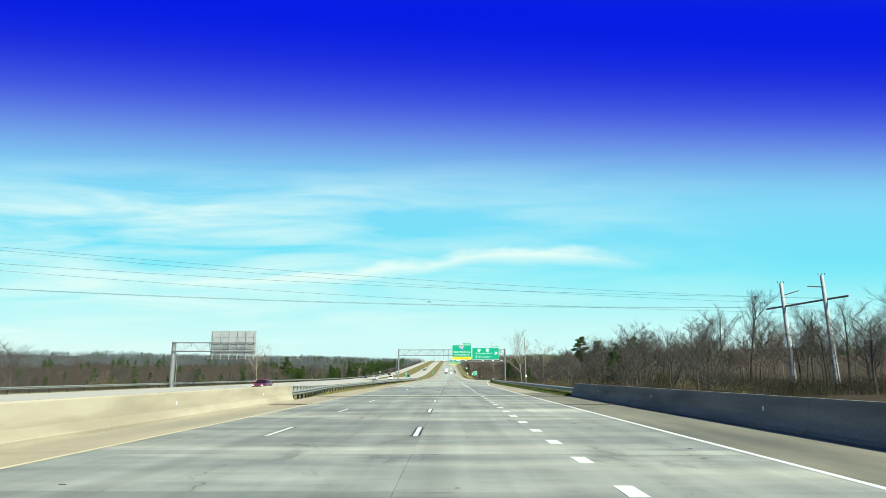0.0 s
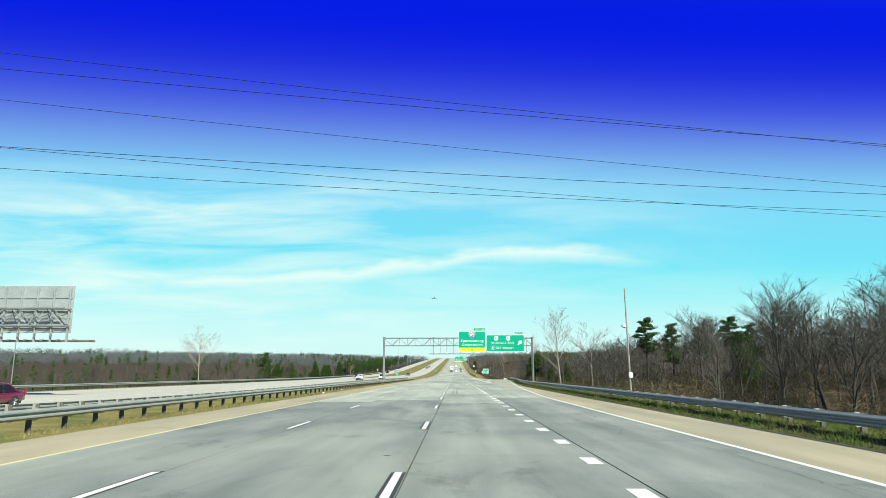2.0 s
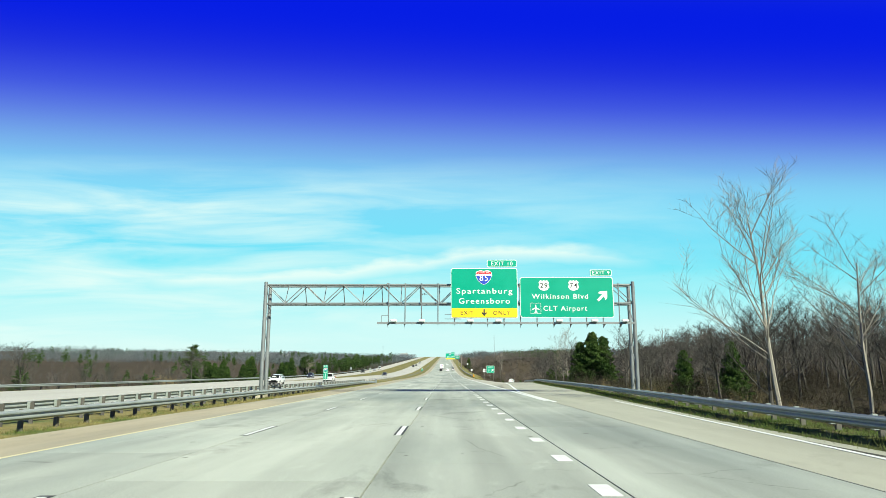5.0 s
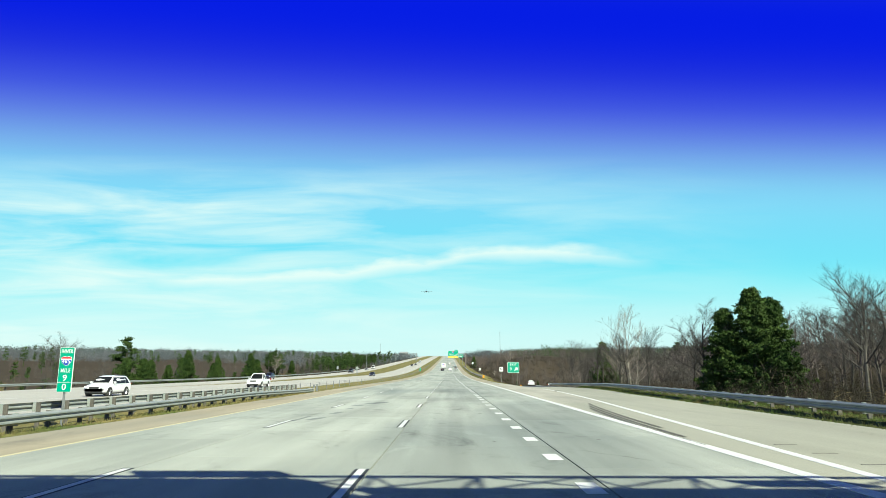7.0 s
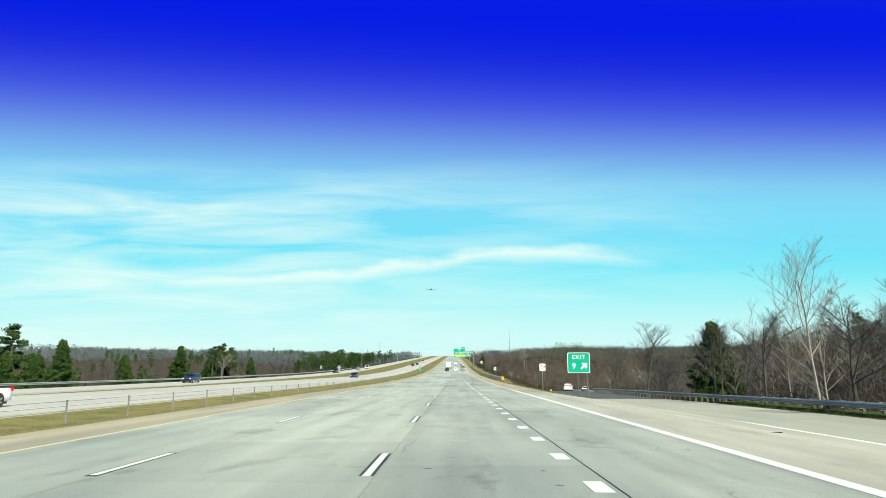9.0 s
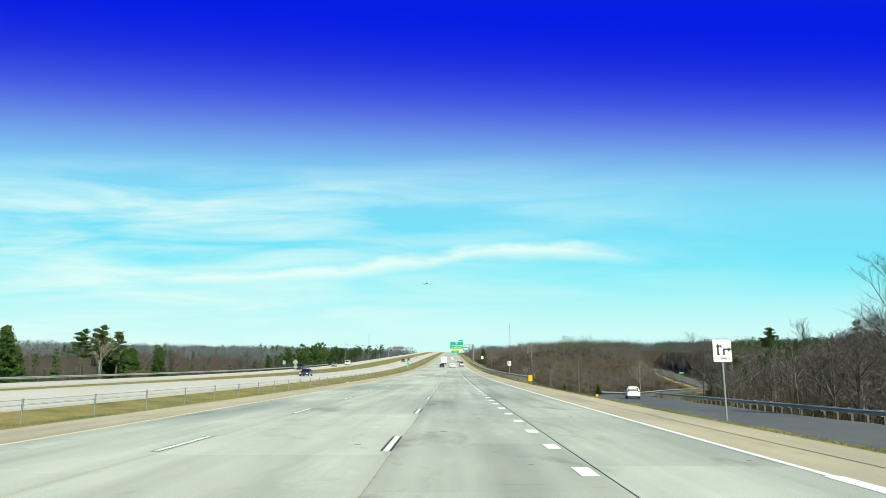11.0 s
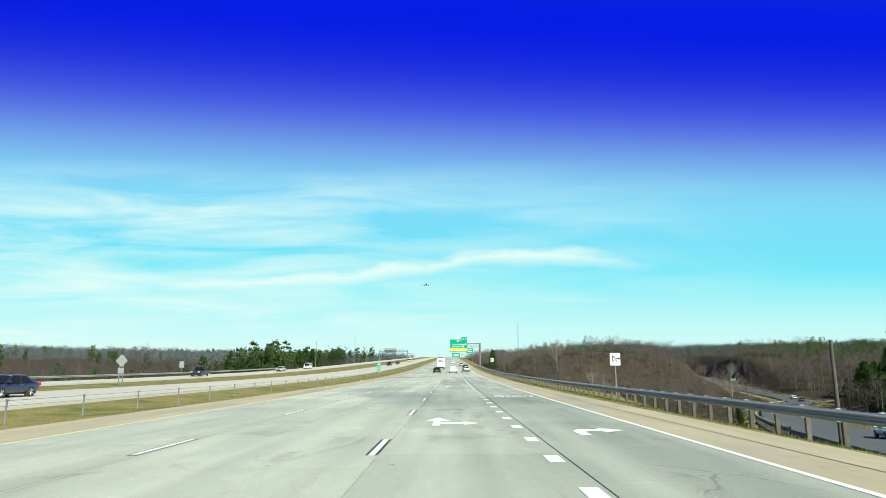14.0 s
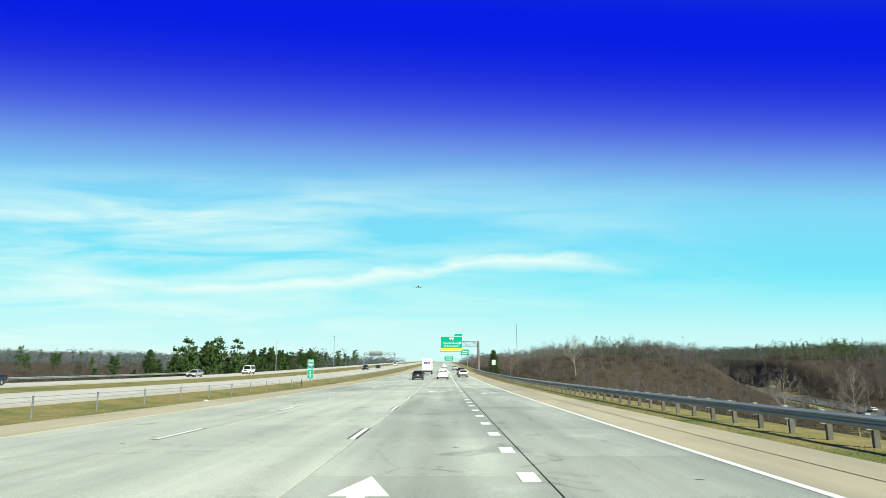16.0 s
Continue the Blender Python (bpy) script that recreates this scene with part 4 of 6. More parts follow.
for (x, y, z, w, h) in ((10.5, 790, 8.5, 4.2, 2.8), (4.0, 1010, 6.0, 7.5, 3.6)):
    gq = thing("guide_sign", "small green guide sign far along the highway", "road sign", "far signs", pose(x, y, zr(y)))
    panel(gq, -w / 2, w / 2, z - h, z, 0)
    for a in (-w / 3, w / 3):
        part("post", box(a - 0.12, a + 0.12, 0.08, 0.3, -1.5, z - 0.3), M_GALV, gq)
    for i, k in enumerate((0.3, 0.6)):
        q = part("lettering_bar", box(-w * 0.3, w * 0.3, -0.03, -0.01, z - h * k - 0.35, z - h * k), M_SIGNW, gq)
cb = thing("sign_gantry", "far lattice gantry with sign backs over the opposite carriageway", "sign gantry", m=pose(0, 980, onc_z(980)))
for x in (-62, -38):
    part("column", box(x - 0.35, x + 0.35, -0.35, 0.35, -1, 8.5, 0.03), M_GALV, cb)
truss(cb, -62, -38, 7.2, 8.6, -0.5, 0.5, 2.4, 0.13, 0.07)
part("sign_panel", box(-58, -48, 0.7, 0.8, 6.0, 10.2), M_ALU, cb)


# ------------------------------------------------------------------ roadside signs
def two_posts(ob, xs, z1, depth, material=M_GALV, r=0.05):
    for x in xs:
        part("post", box(x - r, x + r, 0.07, 0.07 + 2 * r, -depth, z1, 0.01), material, ob)


ex = thing("exit_sign", "green exit 9 gore sign on wooden posts", "road sign", m=pose(11.75, 324, zr(324)))
panel(ex, -1.05, 1.05, 1.72, 3.62, 0, r=0.16)
words("EXIT", 0.36, 0.0, 3.02, M_SIGNW, ex, -0.014)
words("9", 0.52, -0.45, 2.13, M_SIGNW, ex, -0.014)
arrow(ex, 0.5, 2.38, 0.8, 0, -50, M_SIGNW)
two_posts(ex, (-0.1, 0.75), 3.5, 1.2, M_POST, 0.06)


def lane_sign(x, y, s, label):
    ob = thing("lane_sign", label, "road sign", "lane arrow signs", pose(x, y, zr(y) - 0.15))
    w, h, z0 = 0.76 * s, 0.92 * s, 2.15
    p = part("sign_panel", plate(rrect(-w / 2, w / 2, z0, z0 + h, 0.06), 0.02), M_SIGNW, ob)
    bm = bmesh.new()
    for a, b, c, d in ((-0.22, -0.14, 0.3, 0.68), (0.02, 0.1, 0.3, 0.58), (0.02, 0.26, 0.52, 0.6), (-0.22, -0.1, 0.3, 0.36)):
        bm2 = plate([(a * s, z0 + c * h), (b * s, z0 + c * h), (b * s, z0 + d * h), (a * s, z0 + d * h)], 0.006, bm)
    for cx, cz, pts in ((-0.18, 0.78, ((-0.1, -0.12), (0.1, -0.12), (0, 0.06))), (0.28, 0.56, ((-0.04, -0.13), (0.1, 0.0), (-0.04, 0.13))), (0.0, 0.7, ((-0.02, -0.1), (-0.02, 0.1), (-0.12, 0.0)))):
        plate([((cx + a) * s, z0 + (cz + b) * h) for a, b in pts], 0.006, bm)
    q = part("arrow_symbol", bm, M_SIGNK, ob)
    q.location = (0, -0.008, 0)
    words("ONLY", 0.1 * s, 0.1 * s, z0 + 0.1 * h, M_SIGNK, ob, -0.006)
    part("post", box(-0.035, 0.035, 0.022, 0.08, -1.0, z0 + h - 0.1, 0.008), M_GALV, ob)


lane_sign(11.35, 347, 1.0, "white lane arrow sign on a thin post in the dell")
lane_sign(11.6, 452.5, 0.92, "white lane arrow sign behind the guard rail")
lane_sign(17.2, 688, 1.6, "white lane sign far along the rail")


def mile_sign(x, y, base, tall, label):
    ob = thing("mile_sign", label, "road sign", "mile markers", pose(x, y, base, 0, 0, 8))
    k = tall / 1.75
    p = panel(ob, -0.27 * k, 0.27 * k, 0.95, 0.95 + tall, 0, r=0.03, rim=0.014)
    words("INNER", 0.15 * k, 0, 0.95 + tall * 0.875, M_SIGNW, ob, -0.014, wide=0.42 * k)
    shield(ob, 0, 0.95 + tall * 0.70, 0.36 * k, -0.004, "485")
    words("MILE", 0.15 * k, 0, 0.95 + tall * 0.44, M_SIGNW, ob, -0.014, wide=0.36 * k)
    words("9", 0.24 * k, 0, 0.95 + tall * 0.25, M_SIGNW, ob, -0.014)
    part("rule", box(-0.25 * k, 0.25 * k, -0.014, -0.004, 0.95 + tall * 0.215, 0.95 + tall * 0.225), M_SIGNW, ob)
    words("0" if y < 300 else "2", 0.24 * k, 0, 0.95 + tall * 0.05, M_SIGNW, ob, -0.014)
    part("post", box(-0.04, 0.04, 0.065, 0.12, -1.0, 0.95 + tall * 0.9, 0.01), M_GALV, ob)


mile_sign(-15.4, 230, -0.05, 1.78, "tall green mile 9 marker in the median")
mile_sign(-14.4, 540, gz(-14.4, 540) - 0.1, 2.1, "tall green mile marker behind the median cables")

dm = thing("warning_sign", "grey back of a diamond warning sign on a post", "road sign", m=pose(-38.6, 484, onc_z(484)))
part("sign_panel", plate([(0, 1.95), (0.72, 2.67), (0, 3.39), (-0.72, 2.67)], 0.03), M_STEEL, dm)
part("plaque", box(-0.35, 0.35, -0.02, 0.02, 1.2, 1.85, 0.01), M_ALU, dm)
two_posts(dm, (-0.22, 0.22), 3.4, 0.5)
for (x, y, s, lab) in ((-57.5, 548, 1.0, "square sign back on a post beyond the collector lanes"), (58.0, 0, 0, "")):
    if s:
        ob = thing("road_sign", lab, "road sign", m=pose(x, y, onc_z(y) - 0.3))
        part("sign_panel", box(-0.5, 0.5, 0, 0.03, 1.9, 3.2, 0.02), M_ALU, ob)
        part("post", box(-0.05, 0.05, 0.03, 0.1, -0.5, 3.1), M_GALV, ob)
rs = thing("guide_sign", "small green sign beside the curving ramp", "road sign", "far signs", pose(166, 804, gz(166, 804)))
panel(rs, -1.6, 1.6, 1.6, 2.9, 0, r=0.1)
part("lettering_bar", box(-1.1, 1.1, -0.03, -0.012, 2.1, 2.4), M_SIGNW, rs)
two_posts(rs, (-1.1, 1.1), 2.6, 1.0)


# ------------------------------------------------------------------ poles, wires and masts
def lamp_mast(x, y, h, label, r=0.16, tip=True):
    ob = thing("light_mast", label, "lamp post", "light masts", pose(x, y, gz(x, y) - 0.3))
    bm = bmesh.new()
    tube(bm, (0, 0, 0), (0, 0, h), r, r * 0.5, 8)
    part("pole", bm, M_GALV, ob)
    if tip:
        part("lamp_head", box(-0.5, 0.5, -0.5, 0.5, h - 0.3, h, 0.05), M_GALV, ob)


lamp_mast(67, 1076, 35, "tall thin steel light mast above the woods", 0.35)
lamp_mast(-64, 720, 13, "thin grey pole standing before the pines", 0.15, False)
lamp_mast(-72, 900, 22, "tall thin light mast far beyond the collector lanes", 0.22)
lamp_mast(-58, 860, 11, "slim pole beside the collector lanes", 0.14, False)
lamp_mast(-62, 150, 9, "thin pale pole beyond the opposite carriageway", 0.1, False)

up = thing("utility_pole", "slim weathered wooden pole with a small junction box behind the rail", "utility pole", m=pose(11.3, 103, -0.3))
bm = bmesh.new()
tube(bm, (0, 0, -0.6), (-0.1, 0, 7.7), 0.07, 0.045, 10)
part("pole", bm, M_PALE, up)
part("junction_box", box(-0.12, 0.12, -0.2, -0.08, 1.7, 2.05, 0.02), M_SIGNW, up)
part("camera_arm", box(-0.3, 0.0, -0.03, 0.03, 5.0, 5.05, 0.01), M_GALV, up)
part("camera_housing", box(-0.42, -0.16, -0.22, 0.12, 5.05, 5.22, 0.03), M_SIGNW, up, "small white traffic camera")
up = thing("utility_pole", "dark wooden pole rising from the dell below the road", "utility pole", m=pose(24.6, 449, gz(24.6, 449)))
bm = bmesh.new()
tube(bm, (0, 0, -1.5), (0, 0, 7.6), 0.15, 0.11, 10)
part("pole", bm, M_POST, up)

HF = thing("power_pylon", "pair of pale steel transmission poles joined by a crossarm", "power pylon")
PA, PB = Vector((53.9, 106.2, gz(53.9, 106.2))), Vector((56.8, 99.5, gz(56.8, 99.5)))
TOPA, TOPB = 16.3, 16.6
for P, top in ((PA, TOPA), (PB, TOPB)):
    bm = bmesh.new()
    tube(bm, (P.x, P.y, P.z - 0.5), (P.x - 0.7, P.y, top), 0.42, 0.26, 14)
    part("pole", bm, M_POLE, HF)
    part("pole_band", box(P.x - 0.35 - 0.38, P.x - 0.35 + 0.38, P.y - 0.38, P.y + 0.38, 8.0, 8.12, 0.02), M_GALV, HF)
ARM = 12.7
rods("crossarm", [((PA.x - 1.9, PA.y + 3.0, ARM - 0.3), (PB.x + 1.1, PB.y - 3.2, ARM + 0.4))], 0.15, M_RUST, HF, 8)
rods("outrigger", [((PA.x - 0.6, PA.y, TOPA - 2.0), (PA.x + 1.6, PA.y - 1.0, TOPA - 1.3)), ((PB.x - 0.6, PB.y, TOPB - 1.8), (PB.x - 2.4, PB.y + 1.2, TOPB - 1.5))], 0.08, M_RUST, HF, 6)
for P, top in ((PA, TOPA), (PB, TOPB)):
    for k in range(3):
        rods("insulator", [((P.x - 0.7 + k * 0.5 - 0.5, P.y, top), (P.x - 0.7 + k * 0.5 - 0.5, P.y, top + 0.35))], 0.05, M_RUST, HF, 6)


def wire(y0, z0, slope, r=0.012):
    """A sagging span from the crossarm across the road, given where it passes over the middle of the road."""
    pts = [Vector((x, y0 + 0.2 * x, z0 + slope * x + 0.0003 * x * x)) for x in (55 - 5.0 * k for k in range(42))]
    w = sweep("power_line", pts, [(-r, 0), (0, r), (r, 0), (0, -r)], M_WIRE, None, closed=True)
    tagged(w, "thin dark power line crossing high over the road", "power line", "power lines")


for y0, z0, slope in ((86.5, 13.83, -0.035), (93.0, 14.01, -0.039), (84.5, 12.68, -0.015), (94.5, 12.19, -0.029), (88.0, 10.94, 0.0), (93.0, 11.37, 0.0)):
    wire(y0, z0, slope)


# ------------------------------------------------------------------ vehicles
def loft(rings, material, name, parent, label="", smooth=True):
    n = len(rings[0])
    V = [p for r in rings for p in r]
    F = [(i * n + k, i * n + (k + 1) % n, (i + 1) * n + (k + 1) % n, (i + 1) * n + k) for i in range(len(rings) - 1) for k in range(n)]
    F += [tuple(range(n))[::-1], tuple((len(rings) - 1) * n + k for k in range(n))]
    ob = npmesh(name, V, F, material, parent, label)
    bm = bmesh.new()
    bm.from_mesh(ob.data)
    bmesh.ops.recalc_face_normals(bm, faces=bm.faces[:])
    bm.to_mesh(ob.data)
    bm.free()
    if smooth:
        ob.data.polygons.foreach_set("use_smooth", [len(p.vertices) == 4 for p in ob.data.polygons])
    return ob


def ring(y, w, z0, z1):
    h = z1 - z0
    half = [(0.78 * w, z0), (0.96 * w, z0 + 0.12 * h), (w, z0 + 0.42 * h), (w, z0 + 0.62 * h), (0.95 * w, z0 + 0.88 * h), (0.84 * w, z1)]
    return [(a, y, b) for a, b in half] + [(-a, y, b) for a, b in reversed(half)]


def wheel(parent, x, y, r, w):
    s = 1 if x > 0 else -1
    bm = bmesh.new()
    n = 20
    prof = [(-w / 2, r * 0.66), (-w / 2, r * 0.93), (-w / 2 + 0.03, r), (w / 2 - 0.03, r), (w / 2, r * 0.93), (w / 2, r * 0.66)]
    rows = [[bm.verts.new((x + a, y + b * math.cos(2 * math.pi * k / n), r + b * math.sin(2 * math.pi * k / n))) for k in range(n)] for a, b in prof]
    for p, q in zip(rows, rows[1:] + rows[:1]):
        for k in range(n):
            bm.faces.new((p[k], p[(k + 1) % n], q[(k + 1) % n], q[k]))
    bmesh.ops.recalc_face_normals(bm, faces=bm.faces[:])
    wh = tagged(new("wheel"), "")
    wh.parent = parent
    part("tyre", bm, M_TYRE, wh)
    bm = bmesh.new()
    tube(bm, (x + s * (w / 2 - 0.07), y, r), (x + s * (w / 2 - 0.01), y, r), r * 0.67, r * 0.62, 16)
    for k in range(5):
        a = 2 * math.pi * k / 5
        tube(bm, (x + s * (w / 2 - 0.02), y, r), (x + s * (w / 2 + 0.01), y + r * 0.6 * math.cos(a), r + r * 0.6 * math.sin(a)), 0.04, n=5)
    part("rim", bm, M_RIM, wh)


def cabin(parent, pm, y0b, y1b, y0t, y1t, wb, wt, zb, zt, pillars):
    """Glazed upper body with a domed painted roof and pillars."""
    def rng_at(t, bulge=0.0):
        w = wb + (wt - wb) * t + bulge
        a, c = y0b + (y0t - y0b) * t - bulge, y1b + (y1t - y1b) * t + bulge
        z = zb + (zt - zb) * t
        k = 0.16
        return [(w, a + k, z), (w, c - k * 2, z), (w * 0.86, c - 0.03, z), (0, c + 0.04, z), (-w * 0.86, c - 0.03, z), (-w, c - k * 2, z), (-w, a + k, z), (-w * 0.88, a + 0.02, z), (0, a - 0.03, z), (w * 0.88, a + 0.02, z)]
    loft([rng_at(0), rng_at(0.5, 0.02), rng_at(1.0)], M_GLASS, "glazing", parent, "dark tinted glass", False)
    top = []
    for s, dz in ((1.03, -0.03), (1.02, 0.02), (0.93, 0.06), (0.6, 0.085)):
        yc = (y0t + y1t) / 2
        top.append([(x * s, yc + (y - yc) * s, z + dz) for x, y, z in rng_at(1.0)])
    loft(top, pm, "roof", parent)
    for s in (-1, 1):
        for t, half, mt in pillars:
            yb, yt = y0b + 0.12 + (y1b - y0b - 0.36) * t, y0t + 0.12 + (y1t - y0t - 0.36) * t
            q = [(s * (wb + 0.02), yb - half, zb - 0.02), (s * (wb + 0.02), yb + half, zb - 0.02), (s * (wt + 0.02), yt + half * 0.7, zt), (s * (wt + 0.02), yt - half * 0.7, zt)]
            k = [(a - s * 0.07, y, z) for a, y, z in q]
            loft([q, k], pm if mt == "p" else M_TRIM, "pillar", parent, "", False)
        for t in (0.0, 1.0):
            yb = (y0b + 0.02) if t == 0 else (y1b - 0.06)
            yt = (y0t + 0.02) if t == 0 else (y1t - 0.06)
            rods("corner_pillar", [((s * (wb * 0.93), yb + 0.03, zb), (s * wt * 0.93, yt + 0.03, zt))], 0.05, pm, parent, 6)


def crossover(parent, pm, L, W):
    """Rounded crossover body in one loft, with its glass laid on."""
    h = L / 2
    rear = [(-h + 0.05, 1.10), (-h + 0.17, 1.36), (-h + 0.34, 1.58), (-h + 0.62, 1.69)]
    rows = [(-h, 0.80, 0.46, 0.80, 0.92, 0.60)] + [(y, (0.93, 0.97, 0.99, 1.0)[i], (0.36, 0.31, 0.29, 0.28)[i], 1.03, z, (0.80, 0.74, 0.70, 0.69)[i]) for i, (y, z) in enumerate(rear)]
    rows += [(0.0, 1.0, 0.27, 1.02, 1.73, 0.70), (h * 0.22, 1.0, 0.27, 1.02, 1.66, 0.70), (h * 0.42, 1.0, 0.27, 1.02, 1.38, 0.76), (h * 0.58, 1.0, 0.27, 0.98, 1.08, 0.80),
             (h * 0.82, 0.97, 0.28, 0.88, 0.99, 0.72), (h - 0.10, 0.92, 0.33, 0.74, 0.84, 0.66), (h, 0.80, 0.42, 0.60, 0.68, 0.56)]
    rings = []
    for y, k, z0, zb, zt, kr in rows:
        zb, w, wr = min(zb, zt - 0.06), W * k, W * kr
        half = [(0.80 * w, z0), (0.97 * w, z0 + 0.08), (w, z0 + 0.24), (w, zb - 0.14), (0.97 * w, zb), ((0.97 * w + wr) / 2 + 0.02, (zb + zt) / 2), (wr, zt - 0.06), (0.84 * wr, zt), (0.4 * wr, zt + 0.012)]
        rings.append([(a, y, b) for a, b in half] + [(-a, y, b) for a, b in reversed(half)])
    loft(rings, pm, "body", parent)
    zs, ys = [z for y, z in rear], [y for y, z in rear]

    def pane(name, outline, inset):
        loft([outline, [(a + inset[0], b + inset[1], c + inset[2]) for a, b, c in outline]], M_GLASS, name, parent, "dark tinted glass", False)

    back = [(W * k, float(np.interp(z, zs, ys)) - 0.022, z) for k, z in ((0.70, 1.12), (0.76, 1.20), (0.67, 1.50), (0.60, 1.61))]
    pane("rear_window", back + [(-a, b, c) for a, b, c in reversed(back)], (0, 0.04, -0.01))
    front = [(W * k, y + 0.02, z + 0.03) for k, y, z in ((0.72, h * 0.55, 1.12), (0.70, h * 0.42, 1.36), (0.64, h * 0.25, 1.60))]
    pane("windscreen", front + [(-a, b, c) for a, b, c in reversed(front)], (0, -0.04, -0.03))
    for sgn in (-1, 1):
        for y0, y1, y0t, y1t in ((-h + 0.50, -h + 1.12, -h + 0.78, -h + 1.12), (-h + 1.18, -h + 2.02, -h + 1.18, -h + 2.02), (-h + 2.08, h * 0.44, -h + 2.08, h * 0.24)):
            pane("side_window", [(sgn * (W * 0.985), y0, 1.06), (sgn * (W * 0.985), y1, 1.06), (sgn * W * 0.755, y1t, 1.58), (sgn * W * 0.755, y0t, 1.58)], (-sgn * 0.05, 0, 0))
    part("spoiler", box(-W * 0.60, W * 0.60, -h + 0.36, -h + 0.62, 1.652, 1.682, 0.012), pm, parent)


def car(kind, pm, label, m, group="traffic"):
    S = {"suv": (4.75, 0.94, 1.06, 1.72, 0.37), "sedan": (4.75, 0.90, 0.92, 1.42, 0.33), "pickup": (5.6, 0.98, 1.12, 1.88, 0.39), "van": (5.5, 1.0, 1.15, 2.08, 0.36)}[kind]
    L, W, ZB, ZT, R = S
    ob = thing({"suv": "suv", "sedan": "sedan", "pickup": "pickup_truck", "van": "passenger_van"}[kind], label, "car" if kind != "van" else "van", group, m)
    h = L / 2
    hood = {"suv": -0.02, "sedan": -0.06, "pickup": 0.02, "van": 0.02}[kind]
    tail = {"suv": 0.02, "sedan": 0.04, "pickup": 0.02, "van": 0.02}[kind]
    rings = [ring(-h, W * 0.86, 0.42, ZB - 0.12), ring(-h + 0.05, W * 0.95, 0.33, ZB + tail - 0.03), ring(-h + 0.35, W, 0.28, ZB + tail), ring(-h * 0.35, W, 0.27, ZB), ring(h * 0.30, W, 0.27, ZB),
             ring(h * 0.42, W, 0.27, ZB + hood), ring(h - 0.5, W * 0.97, 0.28, ZB + hood - 0.09), ring(h - 0.12, W * 0.9, 0.32, ZB + hood - 0.2), ring(h, W * 0.8, 0.40, ZB + hood - 0.32)]
    if kind == "suv":
        crossover(ob, pm, L, W)
    else:
        loft(rings, pm, "body", ob)
    if kind == "sedan":
        cabin(ob, pm, -h + 0.55, h * 0.46, -h + 1.25, h * 0.08, W - 0.05, W - 0.24, ZB - 0.03, ZT - 0.07, ((0.0, 0.12, "p"), (0.52, 0.04, "k")))
    elif kind == "pickup":
        cabin(ob, pm, -0.55, h * 0.42, -0.42, h * 0.16, W - 0.06, W - 0.23, ZB - 0.03, ZT - 0.07, ((0.0, 0.1, "p"), (0.5, 0.05, "p")))
        part("bed_floor", box(-W + 0.1, W - 0.1, -h + 0.1, -0.65, ZB - 0.02, ZB + 0.03), M_TRIM, ob)
    elif kind == "van":
        cabin(ob, pm, -h + 0.04, h * 0.60, -h + 0.12, h * 0.36, W - 0.04, W - 0.15, ZB - 0.03, ZT - 0.07, ((0.0, 0.08, "p"), (0.27, 0.05, "p"), (0.54, 0.05, "p"), (0.8, 0.06, "p")))
    for s in (-1, 1):
        for y in (-h * 0.58, h * 0.62):
            wheel(ob, s * (W - 0.10), y, R, 0.22)
            bm = bmesh.new()
            tube(bm, (s * (W - 0.22), y, R), (s * (W + 0.006), y, R), R + 0.05, n=18)
            part("wheel_arch", bm, M_TRIM, ob)
        hi = ZT - 0.25 if kind == "van" else ZB + 0.06
        if kind == "suv":
            part("tail_lamp", box(s * W * 0.80 - 0.13, s * W * 0.80 + 0.12, -h + 0.0, -h + 0.16, 0.93, 1.10, 0.03), M_LAMPR, ob, "red tail lamp")
        else:
            part("tail_lamp", box(s * W * 0.86 - 0.12, s * W * 0.86 + 0.10, -h - 0.012, -h + 0.12, ZB - 0.22, hi if kind != "sedan" else ZB - 0.03, 0.02), M_LAMPR, ob, "red tail lamp")
        part("head_lamp", box(s * W * 0.70 - 0.17, s * W * 0.70 + 0.17, h - 0.16, h + 0.004, ZB + hood - 0.36, ZB + hood - 0.18, 0.02), M_LAMPW, ob, "clear head lamp")
        part("door_mirror", box(s * (W + 0.08) - 0.1, s * (W + 0.08) + 0.1, h * 0.36, h * 0.36 + 0.12, ZB, ZB + 0.17, 0.03), pm, ob)
        for y in (-0.45, 0.45):
            part("door_handle", box(s * W - 0.012, s * W + 0.02, y - 0.1, y + 0.1, ZB - 0.14, ZB - 0.11), M_CHROME, ob)
    part("rear_bumper", box(-W * 0.9, W * 0.9, -h - 0.05, -h + 0.2, 0.38, 0.60, 0.04), pm if kind == "suv" else M_TRIM, ob)
    part("front_bumper", box(-W * 0.78, W * 0.78, h - 0.15, h + 0.04, 0.30, 0.46, 0.04), M_TRIM, ob)
    part("grille", box(-W * 0.45, W * 0.45, h - 0.1, h + 0.018, ZB + hood - 0.42, ZB + hood - 0.22, 0.02), M_TRIM, ob)
    part("plate_bar", box(-0.16, 0.16, -h - (0.004 if kind == "suv" else 0.022), -h + 0.02, ZB - 0.26, ZB - 0.14), M_SIGNW, ob)
    part("underbody", box(-W * 0.85, W * 0.85, -h * 0.9, h * 0.9, 0.2, 0.34), M_TRIM, ob)
    if kind in ("suv", "van"):
        for s in (-1, 1):
            if kind == "suv":
                rods("roof_rail", [((s * (W * 0.62), -h + 0.7, ZT + 0.03), (s * (W * 0.62), 0.2, ZT + 0.05))], 0.025, M_TRIM, ob)
    return ob


def on_road(x, y, turn=0.0, z=None):
    g = math.degrees(math.atan((zr(y + 2) - zr(y - 2)) / 4))
    return pose(x, y, (zr(y) if z is None else z) + 0.012, g if abs(turn) < 90 else -g, 0, turn)


